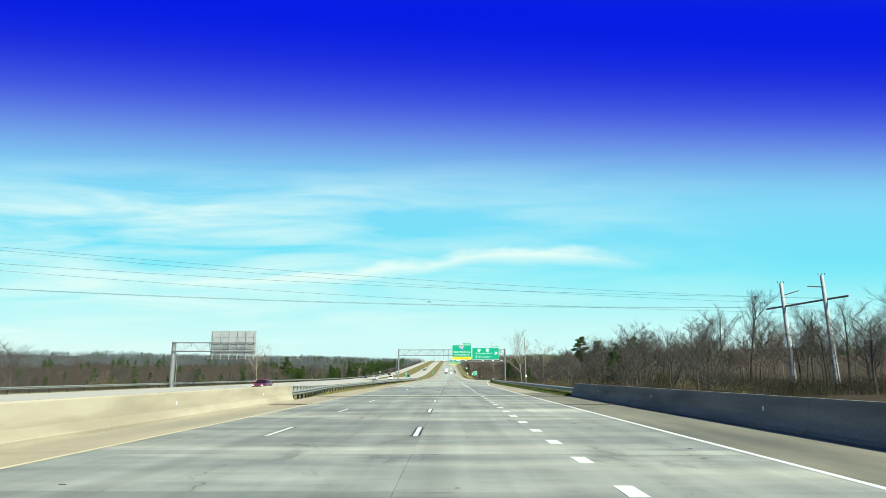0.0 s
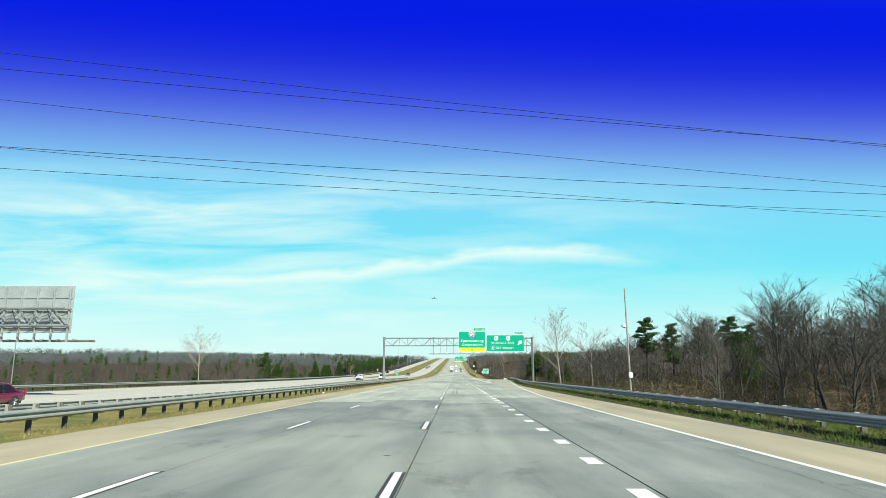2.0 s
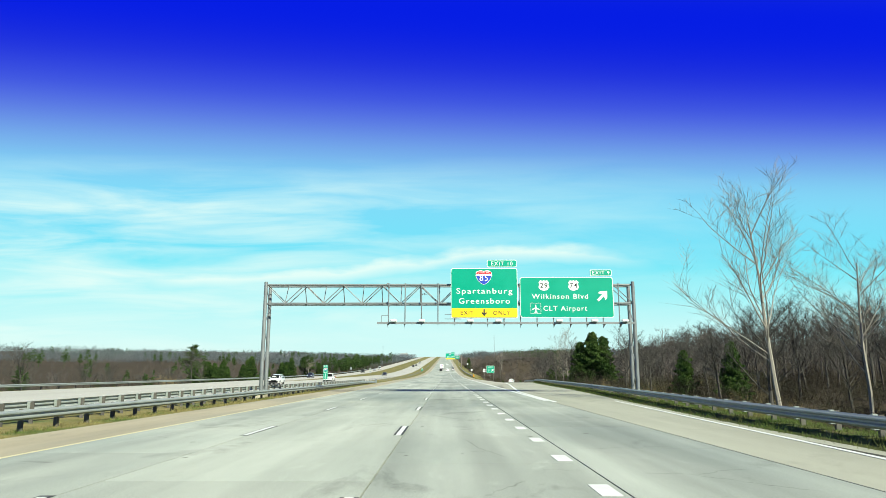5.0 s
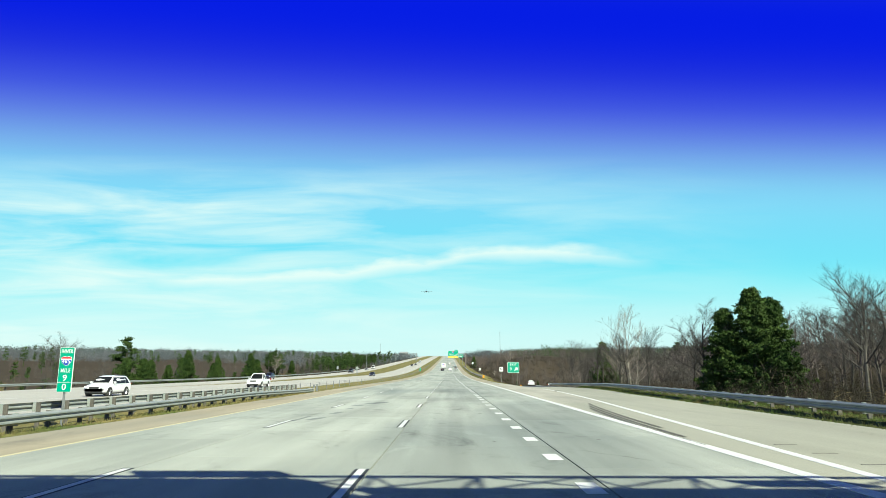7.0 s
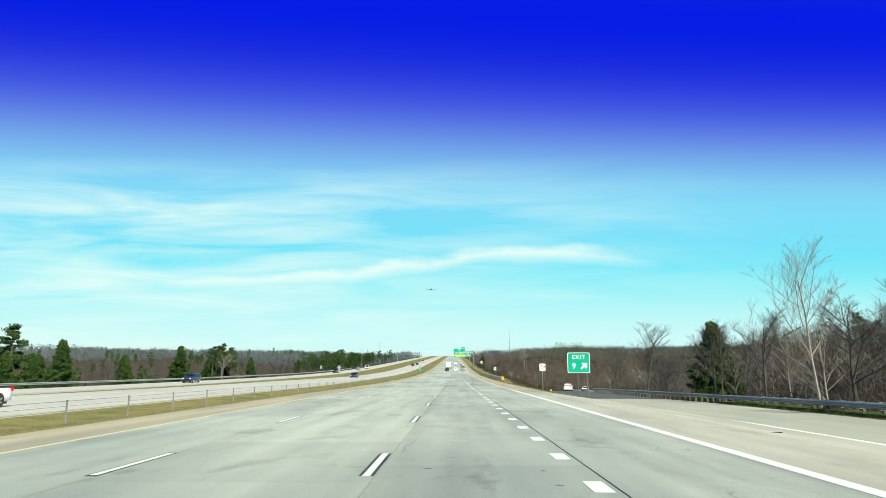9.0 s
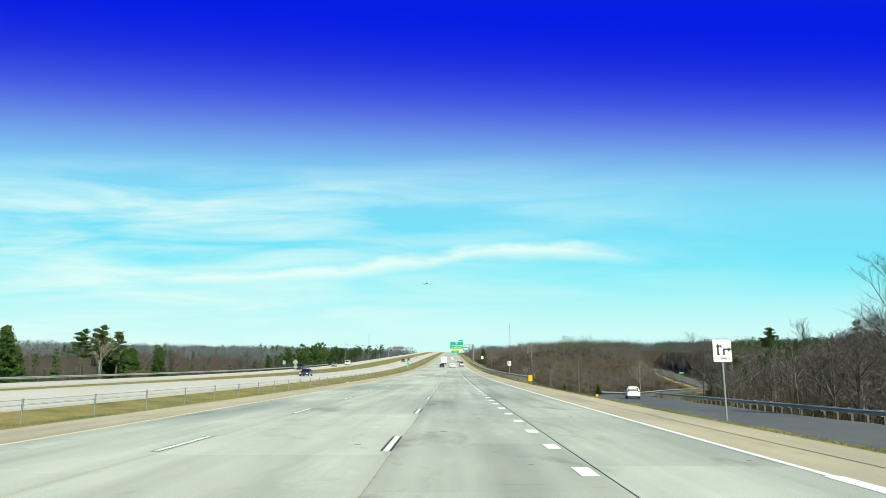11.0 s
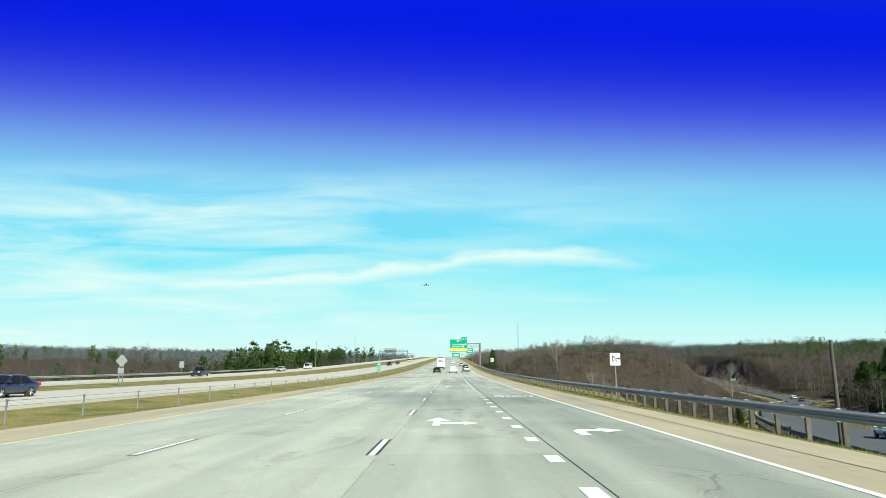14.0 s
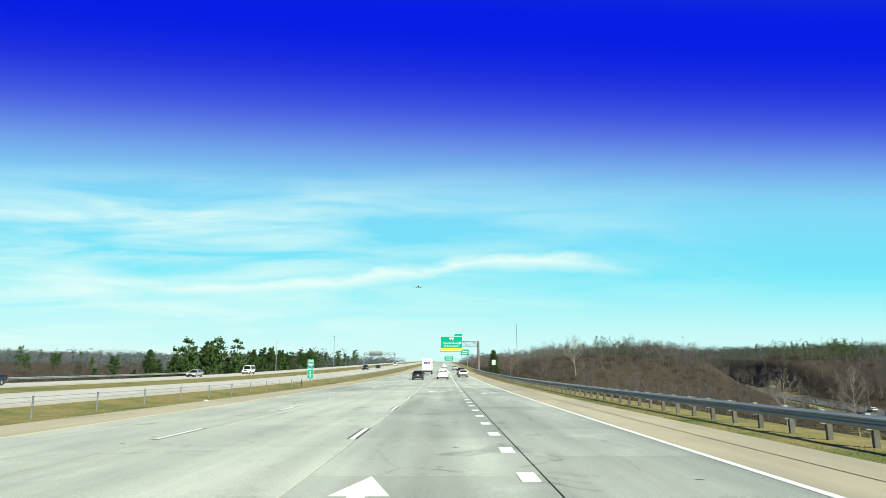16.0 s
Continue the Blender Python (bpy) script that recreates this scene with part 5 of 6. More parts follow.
car("suv", P_WHITE, "white suv with dark rear window driving ahead in the lane", on_road(0.5, 577))
car("sedan", P_BLACK, "black sedan driving ahead in the neighbouring lane", on_road(-3.5, 574))
car("sedan", P_WHITE, "white sedan driving ahead in the exit lane", on_road(4.4, 594))
car("suv", P_BLACK, "black suv farther ahead in the exit lane", on_road(4.5, 616))
car("suv", P_WHITE, "white suv with roof rails driving down the exit ramp", pose(26.3, 417, -2.32, -1.6, 0, -12))
car("sedan", P_WHITE, "white sedan farther down on the curving exit ramp", pose(40.2, 468.5, -3.62, -1.5, 0, -17))
car("sedan", P_BLUE, "dark sedan leaving along the far ramp", pose(136.5, 671, -7.52, 0.3, 0, -22))
car("sedan", P_WHITE, "white sedan beside a dark one on the far ramp", pose(142, 688, -7.15, 1.5, 0, -12))
car("sedan", P_RED, "dark red sedan approaching on the opposite carriageway", on_road(-27.3, 96, 180, onc_z(96)))
car("suv", P_WHITE, "white suv approaching on the opposite carriageway", on_road(-29.4, 261, 180, onc_z(261)))
car("pickup", P_WHITE, "white pickup truck approaching on the opposite carriageway", on_road(-26.6, 297, 180, onc_z(297)))
car("suv", P_BLUE, "dark blue suv approaching on the collector lanes", on_road(-48.5, 384, 180, onc_z(384)))
car("van", P_WHITE, "white passenger van approaching on the collector lanes", on_road(-48.8, 633, 180, onc_z(633)))
car("pickup", P_BLACK, "black pickup truck approaching on the collector lanes", on_road(-48.8, 536, 180, onc_z(536)))
car("sedan", P_SILVER, "silver sedan approaching along the collector lanes", on_road(-48.5, 596, 180, onc_z(596)))
car("suv", P_BLACK, "black suv approaching far along the opposite carriageway", on_road(-27.8, 705, 180, onc_z(705)))
car("sedan", P_BLACK, "black sedan approaching far along the opposite carriageway", on_road(-27.0, 742, 180, onc_z(742)))
car("sedan", P_BLUE, "dark blue sedan approaching on the opposite carriageway", on_road(-28.0, 448, 180, onc_z(448)))
car("suv", P_WHITE, "white suv far ahead on the rising road", on_road(0.6, 760))
car("van", P_WHITE, "white van approaching far along the opposite carriageway", on_road(-28.0, 850, 180, onc_z(850)))
car("sedan", P_WHITE, "white sedan far ahead on the rising road", on_road(4.3, 700))

tr = thing("box_truck", "white delivery box truck with coloured lettering shapes on its door", "truck", "traffic", on_road(-3.4, 628))
part("cargo_box", box(-1.24, 1.24, -4.2, 2.2, 0.95, 3.75, 0.05), P_WHITE, tr)
part("rear_door", box(-1.1, 1.1, -4.24, -4.19, 1.05, 3.6, 0.015), P_WHITE, tr)
part("logo_shape", box(-0.75, 0.1, -4.262, -4.245, 2.55, 3.0), M_SIGNB, tr, "violet logo shape")
part("logo_shape", box(0.16, 0.75, -4.262, -4.245, 2.55, 2.95), M_SIGNR, tr, "orange logo shape")
part("rear_sill", box(-1.2, 1.2, -4.35, -4.1, 0.62, 0.95, 0.03), M_TRIM, tr)
part("cab", box(-1.1, 1.1, 2.3, 4.1, 0.6, 2.5, 0.15), P_WHITE, tr)
part("windscreen", box(-1.0, 1.0, 4.0, 4.12, 1.6, 2.35, 0.03), M_GLASS, tr)
for s in (-1, 1):
    part("tail_lamp", box(s * 0.95 - 0.12, s * 0.95 + 0.12, -4.37, -4.34, 0.7, 0.85), M_LAMPR, tr)
    for y in (-2.6, 3.1):
        wheel(tr, s * 1.02, y, 0.48, 0.3)
part("chassis", box(-0.6, 0.6, -4.0, 4.0, 0.5, 0.95), M_TRIM, tr)

P_PLANE = paint("shaded_airframe_paint", (0.07, 0.08, 0.10))
# airliner low in the sky
ap = thing("airliner", "small airliner descending with wings level", "aeroplane", m=pose(-62, 2000, 222, -3, 0, 180))
fr = [[(r * math.cos(a), y, r * math.sin(a)) for a in (2 * math.pi * k / 12 for k in range(12))] for y, r in ((-17, 0.3), (-13, 1.2), (-8, 1.9), (10, 1.9), (14, 1.5), (16, 0.5))]
loft(fr, P_PLANE, "fuselage", ap)
for s in (-1, 1):
    loft([[(s * 1.5, 4, -1.0), (s * 1.5, -2.5, -1.0), (s * 1.5, -2.5, -0.5), (s * 1.5, 4, -0.5)], [(s * 15.5, -3.2, 0.3), (s * 15.5, -4.8, 0.3), (s * 15.5, -4.8, 0.5), (s * 15.5, -3.2, 0.5)]], P_PLANE, "wing", ap, "", False)
    loft([[(s * 0.5, -12.5, 0.9), (s * 0.5, -15.5, 0.9), (s * 0.5, -15.5, 1.1), (s * 0.5, -12.5, 1.1)], [(s * 5.4, -15, 1.6), (s * 5.4, -16.4, 1.6), (s * 5.4, -16.4, 1.7), (s * 5.4, -15, 1.7)]], P_PLANE, "tailplane", ap, "", False)
    bm = bmesh.new()
    tube(bm, (s * 5, 0.5, -1.6), (s * 5, 4, -1.6), 0.9, 1.0, 12)
    part("engine", bm, M_TRIM, ap)
loft([[(-0.15, -11.5, 1.5), (0.15, -11.5, 1.5), (0.15, -15.8, 1.5), (-0.15, -15.8, 1.5)], [(-0.1, -15, 7), (0.1, -15, 7), (0.1, -17, 7), (-0.1, -17, 7)]], P_BLUE, "fin", ap, "", False)

# far warehouses
for (x, y, z, w, h) in ((-553, 1800, 37, 112, 8), (-428, 1900, 44, 95, 7)):
    wh = thing("warehouse", "long low white warehouse on the far ridge", "building", "far warehouses", pose(x, y, z))
    part("wall", box(-w / 2, w / 2, -20, 20, min(-2, gz(x, y) - z - 2), h), M_SIGNW, wh)
    part("roof", box(-w / 2 - 0.5, w / 2 + 0.5, -20.5, 20.5, h, h + 0.8), M_ALU, wh)
    for k in range(int(w / 12)):
        part("dock_door", box(-w / 2 + 4 + k * 12, -w / 2 + 9 + k * 12, -20.15, -19.9, 0, 4.5), M_ALU, wh)


# ------------------------------------------------------------------ trees
class Soup:
    """Corners and faces of many small pieces."""

    def __init__(self):
        self.V, self.F = [], []

    def stem(self, a, b, r0, r1, n=4):
        d = b - a
        if d.length < 1e-5:
            return
        d = d.normalized()
        s = d.orthogonal().normalized()
        w = d.cross(s)
        i = len(self.V)
        for c, r in ((a, r0), (b, r1)):
            for k in range(n):
                t = 2 * math.pi * k / n
                q = c + s * (math.cos(t) * r) + w * (math.sin(t) * r)
                self.V.append((q.x, q.y, q.z))
        for k in range(n):
            self.F.append((i + k, i + (k + 1) % n, i + n + (k + 1) % n, i + n + k))

    def blade(self, a, b, w, side):
        i = len(self.V)
        s = side * (w * 0.5)
        self.V += [tuple(a - s), tuple(a + s), tuple(b)]
        self.F.append((i, i + 1, i + 2))

    def leaf(self, a, u, w):
        i = len(self.V)
        self.V += [tuple(a - u), tuple(a + w), tuple(a + u), tuple(a - w)]
        self.F.append((i, i + 1, i + 2, i + 3))


def rv(rng):
    return Vector((rng.gauss(0, 1), rng.gauss(0, 1), rng.gauss(0, 1))).normalized()


def bare(seed, h, spread=0.45, limbs=10, twigs=7, lean=0.0, fine=0.024, girth=1.0):
    """Trunk and limbs, and a crown of fine twigs, for a leafless tree."""
    rng = random.Random(seed)
    T, C = Soup(), Soup()

    def grow(p, d, length, r, lev):
        n = 4 if lev < 2 else 3
        cur, dd = p, d
        pts = [p]
        for k in range(n):
            dd = (dd + rv(rng) * (0.10 + 0.06 * lev) + Vector((0, 0, 0.06))).normalized()
            nx = cur + dd * (length / n)
            ra, rb = r * (1 - 0.75 * k / n), r * (1 - 0.75 * (k + 1) / n)
            if lev < 2:
                T.stem(cur, nx, ra, rb, 6 if lev == 0 else 4)
            else:
                C.stem(cur, nx, max(ra, fine * 0.35), max(rb, fine * 0.25), 3)
            cur = nx
            pts.append(nx)
        kids = limbs if lev == 0 else (9 if lev == 1 else twigs)
        if lev == 3:
            return
        for i in range(kids):
            t = (0.32 + 0.66 * (i + rng.random()) / kids) if lev == 0 else (0.25 + 0.75 * (i + rng.random()) / kids)
            j = min(int(t * n), n - 1)
            q = pts[j] + (pts[j + 1] - pts[j]) * (t * n - j)
            out = rv(rng)
            out.z = abs(out.z) * 0.5
            nd2 = (dd * (0.75 - spread * 0.4) + out.normalized() * (0.55 + spread)).normalized()
            if lev == 2:
                side = nd2.cross(rv(rng)).normalized()
                C.blade(q, q + nd2 * length * rng.uniform(0.35, 0.7), fine, side)
            else:
                grow(q, nd2, length * (0.52 if lev == 0 else 0.44) * (1.25 - 0.6 * t) * rng.uniform(0.75, 1.2), r * 0.34 * (1.15 - 0.5 * t), lev + 1)

    grow(Vector((0, 0, -0.4)), Vector((lean, 0, 1)), h * 0.82, (h * 0.014 + 0.05) * girth, 0)
    return T, C


def pine(seed, h, low=0.45, wide=0.22, clumps=34, per=70, shape="round", needle=0.45):
    """A trunk with short limbs and a crown of needle tufts."""
    rng = random.Random(seed)
    T, C = Soup(), Soup()
    T.stem(Vector((0, 0, -0.4)), Vector((0.2, 0, h * 0.6)), 0.014 * h + 0.06, 0.009 * h + 0.03, 7)
    T.stem(Vector((0.2, 0, h * 0.6)), Vector((0, 0, h * 0.97)), 0.009 * h + 0.03, 0.03, 6)
    for k in range(clumps):
        t = low + (0.99 - low) * (k + rng.random() * 0.8) / clumps
        f = (t - low) / (1 - low)
        if shape == "round":
            rad = h * wide * (0.30 + 0.95 * math.sin(math.pi * min(1, 0.30 + 0.70 * f))) * rng.uniform(0.45, 1.15)
        else:
            rad = h * wide * (1.04 - f) ** 0.85 * rng.uniform(0.55, 1.2)
        a = rng.uniform(0, 2 * math.pi)
        c = Vector((math.cos(a) * rad, math.sin(a) * rad, t * h + rng.uniform(-0.02, 0.04) * h))
        root = Vector((0, 0, t * h - rad * (0.25 if shape == "round" else 0.5)))
        T.stem(root, c, 0.05, 0.02, 3)
        big = (0.050 * h if shape == "round" else 0.062 * h) * rng.uniform(0.7, 1.25)
        pads = ((1.0, 1.0), (0.72, 0.8), (0.45, 0.6)) if shape == "round" else ((1.0, 0.5), (0.8, 0.7), (0.55, 0.85), (0.3, 0.8))
        for along_limb, size in pads:
            hub = root + (c - root) * along_limb + (Vector((rng.uniform(-1, 1), rng.uniform(-1, 1), rng.uniform(-0.3, 0.5))) * big * 0.6 if along_limb < 1 else Vector())
            for i in range(per // len(pads)):
                d = rv(rng)
                flat_z = 0.5 if shape == "round" else 0.62
                p = hub + Vector((d.x * big * 1.3, d.y * big * 1.3, d.z * big * flat_z)) * (size * rng.random() ** 0.45)
                u = rv(rng) * needle * 0.5 * rng.uniform(0.6, 1.2)
                u.z = abs(u.z) * 1.1
                w = u.cross(rv(rng)).normalized() * needle * 0.13
                C.leaf(p, u, w)
    return T, C


def make_tree(name, label, cat, group, TC, tm, cm, m):
    ob = thing(name, label, cat, group, m)
    t = npmesh("trunk", TC[0].V, TC[0].F, tm, ob)
    c = npmesh("crown", TC[1].V, TC[1].F, cm, ob)
    return ob


BARE = [bare(s, h, sp, li, tw, 0.0, 0.017) for s, h, sp, li, tw in ((11, 13, 0.40, 17, 17), (12, 15, 0.30, 18, 17), (13, 11, 0.5, 17, 17), (14, 14, 0.35, 16, 18))]
PALE = [bare(21, 15, 0.22, 15, 12, 0.03, 0.018, 0.6), bare(22, 13, 0.32, 14, 12, -0.05, 0.018, 0.6)]
PINES = [pine(31, 15, 0.5, 0.15, 34, 270, "round", 0.5), pine(32, 13, 0.38, 0.16, 40, 240, "round", 0.48), pine(33, 17, 0.64, 0.13, 26, 240, "round", 0.55)]
CEDARS = [pine(41, 9, 0.05, 0.34, 110, 260, "cone", 0.38), pine(42, 6, 0.05, 0.38, 70, 200, "cone", 0.32)]
made = {}


def plant(kind, i, x, y, scale=1.0, turn=None, label=None, sink=0.0, z=None):
    """Stand a tree on the ground; trees of one kind share their meshes."""
    spec = {"bare": ("bare_tree", "leafless grey-brown tree at the edge of the woods", "tree", "bare trees", BARE, M_BARK, M_TWIG),
            "pale": ("bare_tree", "tall leafless tree with pale whitish branches", "tree", "pale bare trees", PALE, M_PALE, M_PTWIG),
            "pine": ("pine_tree", "dark green pine with a bare lower trunk", "tree", "pine trees", PINES, M_BARK, M_PINE),
            "cedar": ("cedar_tree", "bushy olive-green evergreen full to the ground", "tree", "bushy evergreens", CEDARS, M_BARK, M_CEDAR)}[kind]
    rng = random.Random(int(x * 71 + y * 37))
    turn = rng.uniform(0, 360) if turn is None else turn
    m = pose(x, y, (gz(x, y) if z is None else z) - sink, 0, 0, turn)
    key = (kind, i)
    if key not in made:
        ob = make_tree(*spec[:4], spec[4][i], spec[5], spec[6], m)
        made[key] = ob
    else:
        ob = copy_thing(made[key], m)
    ob.scale = (scale, scale, scale * rng.uniform(0.94, 1.08))
    if label:
        ob["label"] = label
    return ob


# single trees that stand out
plant("pine", 0, 36, 185.5, 0.84)
plant("pine", 1, 40.2, 183.2, 0.82)
plant("pine", 1, 44.8, 181.2, 0.79)
plant("pine", 0, 47.4, 174.5, 0.80)
plant("pine", 1, 49.5, 171, 0.78)
plant("pale", 0, 19.6, 184.5, 1.0, label="tall pale leafless tree behind the gantry post")
plant("pale", 1, 25.6, 186, 1.05)
plant("cedar", 0, 23.0, 199, 0.5, label="dark young evergreen beside the gantry column")
plant("cedar", 0, 20.2, 202, 0.42, label="dark young evergreen beside the gantry column")
plant("cedar", 0, 32.6, 136, 0.72, label="dense dark evergreen in front of the bare woods")
plant("cedar", 0, 34.4, 137.5, 0.66, label="dense dark evergreen in front of the bare woods")
plant("cedar", 0, 36.0, 139, 0.58, label="dense dark evergreen in front of the bare woods")
plant("bare", 1, 69.5, 156.5, 1.35, label="large spreading leafless tree above the woods")
plant("bare", 3, 57, 141, 1.05)
plant("bare", 0, 40, 143, 0.95)
plant("bare", 2, 43.5, 146, 1.0)
plant("cedar", 0, 24.2, 255.5, 1.0, label="large bushy evergreen beside the exit ramp")
plant("cedar", 0, 22.4, 256.5, 0.82, label="bushy young evergreen beside the exit ramp")
plant("cedar", 0, 26.2, 256.8, 0.92, label="bushy young evergreen beside the exit ramp")
plant("bare", 2, 21.2, 258.5, 0.68, label="leafless tree leaning out beside the large evergreen")
plant("bare", 1, 27.5, 247, 0.62)
plant("bare", 0, 31, 250, 0.7)
plant("cedar", 0, 33.4, 347.5, 1.22, label="large bushy evergreen above the exit ramp")
plant("cedar", 0, 35.4, 348.5, 0.95)
plant("pale", 0, 32, 320, 1.02, label="many-stemmed pale leafless tree above the ramp")
plant("pale", 0, 33.8, 322, 0.72)
plant("pale", 1, 31.2, 324, 0.68)
plant("pale", 1, -67.5, 231.6, 1.25, label="pale leafless tree beyond the opposite carriageway")
plant("pine", 1, -101, 411, 1.45)
for x, y, s in ((-98, 405, 1.3), (-94, 408, 1.4), (-90, 404, 1.25), (-87, 410, 1.05), (-66.6, 373, 0.95), (-68, 399, 0.62), (-61.5, 410, 0.95), (-118, 498, 1.5), (-122, 505, 1.2), (-123, 558, 1.5), (-127, 562, 1.3), (-83, 491, 1.35), (-86, 494, 1.3), (-62, 440, 0.7)):
    plant("cedar", 0, x, y, s)
plant("pine", 2, 141, 614, 1.3, label="lone tall pine above the ramp woods")
plant("bare", 1, 171, 638, 1.4, label="tall leafless tree standing above the ramp woods")
for x, y, k, sc in ((-60, 432, 0, 0.6), (-59, 436, 1, 0.66), (-62.5, 437, 1, 0.7), (-60.8, 428, 0, 0.55)):
    plant("pine", k, x, y, sc, label="tall green pine beside the opposite carriageway")
plant("pale", 1, -58.8, 430, 0.6)
plant("pale", 0, -60.4, 434, 0.6)
plant("cedar", 0, -58.5, 452, 0.66)
erng = random.Random(41)
for k in range(30):
    y = 500 + 215 * (k + erng.random()) / 30
    x = max(ramp_x(y) + 17 + 6 * erng.random(), (0.49 + 0.13 * erng.random()) * (y - 362))
    plant("cedar", 0, x, y, erng.uniform(0.9, 1.3) * (1 if y > 560 else 0.8), label="dark bushy evergreen on the bank above the ramp bend")
plant("cedar", 1, 29.3, 493, 0.4, label="small round dark green bush in the grass")
plant("cedar", 0, 19, 715, 1.0)
plant("cedar", 1, 39, 498, 0.5)
plant("pale", 0, 75, 586, 0.8, label="small pale leafless tree in the grass inside the bend")
plant("pale", 1, 20.5, 503, 0.26, label="pale many-branched small tree below the rail")
plant("pale", 1, 23.5, 508, 0.23, label="pale many-branched small tree below the rail")
plant("pale", 0, 45, 690, 0.9)

rng = random.Random(5)
spots = []


def scatter(n, xr, yr, kinds, smin, smax, gap, keep=None):
    done = tries = 0
    while done < n and tries < n * 40:
        tries += 1
        x, y = rng.uniform(*xr), rng.uniform(*yr)
        if (keep and not keep(x, y)) or any((x - a) ** 2 + (y - b) ** 2 < gap * gap for a, b in spots):
            continue
        if 190 < y < 1160 and x > 0 and ramp_near(x, y)[0] < 8.6:
            continue
        spots.append((x, y))
        k, i = rng.choice(kinds)
        plant(k, i, x, y, rng.uniform(smin, smax))
        done += 1


B4 = [("bare", i) for i in range(4)]
scatter(44, (17.5, 34), (66, 235), B4, 0.38, 0.6, 2.4)
scatter(40, (30, 62), (66, 235), B4, 0.62, 0.85, 2.8)
scatter(30, (48, 92), (70, 215), B4, 0.75, 0.98, 3.0)
scatter(84, (18, 80), (236, 430), B4, 0.5, 0.78, 2.6, lambda x, y: x > ramp_x(y) + (8.5 if y > 290 else 17) and not (27 < x < 37 and 306 < y < 352))
scatter(40, (30, 110), (400, 600), B4, 0.42, 0.68, 3.6, lambda x, y: x > ramp_x(y) + 8 and not clearing(x, y))
scatter(36, (-100, -62), (20, 400), B4 * 3 + [("pine", 1)], 0.42, 0.7, 4.0)
scatter(12, (-105, -66), (400, 640), B4, 0.5, 0.75, 4.0)
scatter(50, (-112, -64), (640, 860), [("pine", 0), ("pine", 1), ("pine", 0), ("pine", 1), ("bare", 1)], 0.58, 0.72, 3.4)


# ------------------------------------------------------------------ woods and brush too many to count
def forest(name, label, cat, soups, places, material):
    """Many low trees as one mesh."""
    Vs, Fs, base = [], [], 0
    arr = []
    for s in soups:
        V = np.array(s.V)
        quads = [f if len(f) == 4 else (*f, f[2]) for f in s.F]
        arr.append((V, np.array(quads)))
    tri = all(len(f) == 3 for s in soups for f in s.F)
    for x, y, sc, tn, k in places:
        V, Fq = arr[k % len(arr)]
        c, s = math.cos(tn), math.sin(tn)
        W = np.empty_like(V)
        W[:, 0] = (V[:, 0] * c - V[:, 1] * s) * sc + x
        W[:, 1] = (V[:, 0] * s + V[:, 1] * c) * sc + y
        W[:, 2] = V[:, 2] * sc + gz(x, y)
        Vs.append(W)
        Fs.append(Fq + base)
        base += len(V)
    V, F = np.concatenate(Vs), np.concatenate(Fs)
    faces = [tuple(f) if f[2] != f[3] else tuple(f[:3]) for f in F.tolist()]
    ob = npmesh(name, V, faces, material)
    return tagged(ob, label, cat, kind="stuff")


def thicket(seed, h, w, n):
    r = random.Random(seed)
    S = Soup()
    for i in range(n):
        a = Vector((r.gauss(0, w * 0.45), r.gauss(0, w * 0.45), -0.2))
        L = h * r.uniform(0.35, 1.0)
        b = a + Vector((r.gauss(0, 0.36) * L, r.gauss(0, 0.36) * L, L * 0.9))
        S.blade(a, b, 0.032 + 0.015 * r.random(), rv(r).cross(Vector((0, 0, 1))).normalized())
        for k in range(4):
            t = r.uniform(0.3, 0.95)
            q = a + (b - a) * t
            d = rv(r)
            d.z = abs(d.z) * 0.6
            S.blade(q, q + d.normalized() * L * r.uniform(0.15, 0.35), 0.028, d.cross(rv(r)).normalized())
    return S


def lowtree(seed, h, n):
    """A distant bare tree: a stem, spreading limbs and a rounded crown of twigs along them."""
    r = random.Random(seed)
    S = Soup()
    S.stem(Vector((0, 0, -1)), Vector((r.uniform(-0.8, 0.8), 0, h * 0.8)), 0.11, 0.04, 4)
    ends = []
    for i in range(30):
        t = r.uniform(0.25, 0.78)
        a = Vector((0, 0, h * t))
        ang = r.uniform(0, 2 * math.pi)
        out = h * (0.12 + 0.20 * math.sin(math.pi * min(1.0, 0.25 + t))) * r.uniform(0.45, 1.0)
        b = a + Vector((math.cos(ang) * out, math.sin(ang) * out, out * r.uniform(0.35, 1.1)))
        b.z = min(b.z, h * r.uniform(0.9, 1.0))
        S.blade(a, b, 0.11, rv(r).cross(Vector((0, 0, 1))).normalized())
        ends.append((a, b))
    for i in range(n):
        a, b = ends[i % 30]
        q = a + (b - a) * r.uniform(0.3, 1.0)
        t = (b - a).normalized() * 0.7 + rv(r) * 0.9 + Vector((0, 0, 0.15))
        S.blade(q, q + t.normalized() * h * r.uniform(0.04, 0.10), 0.06, t.cross(rv(r)).normalized())
    return S


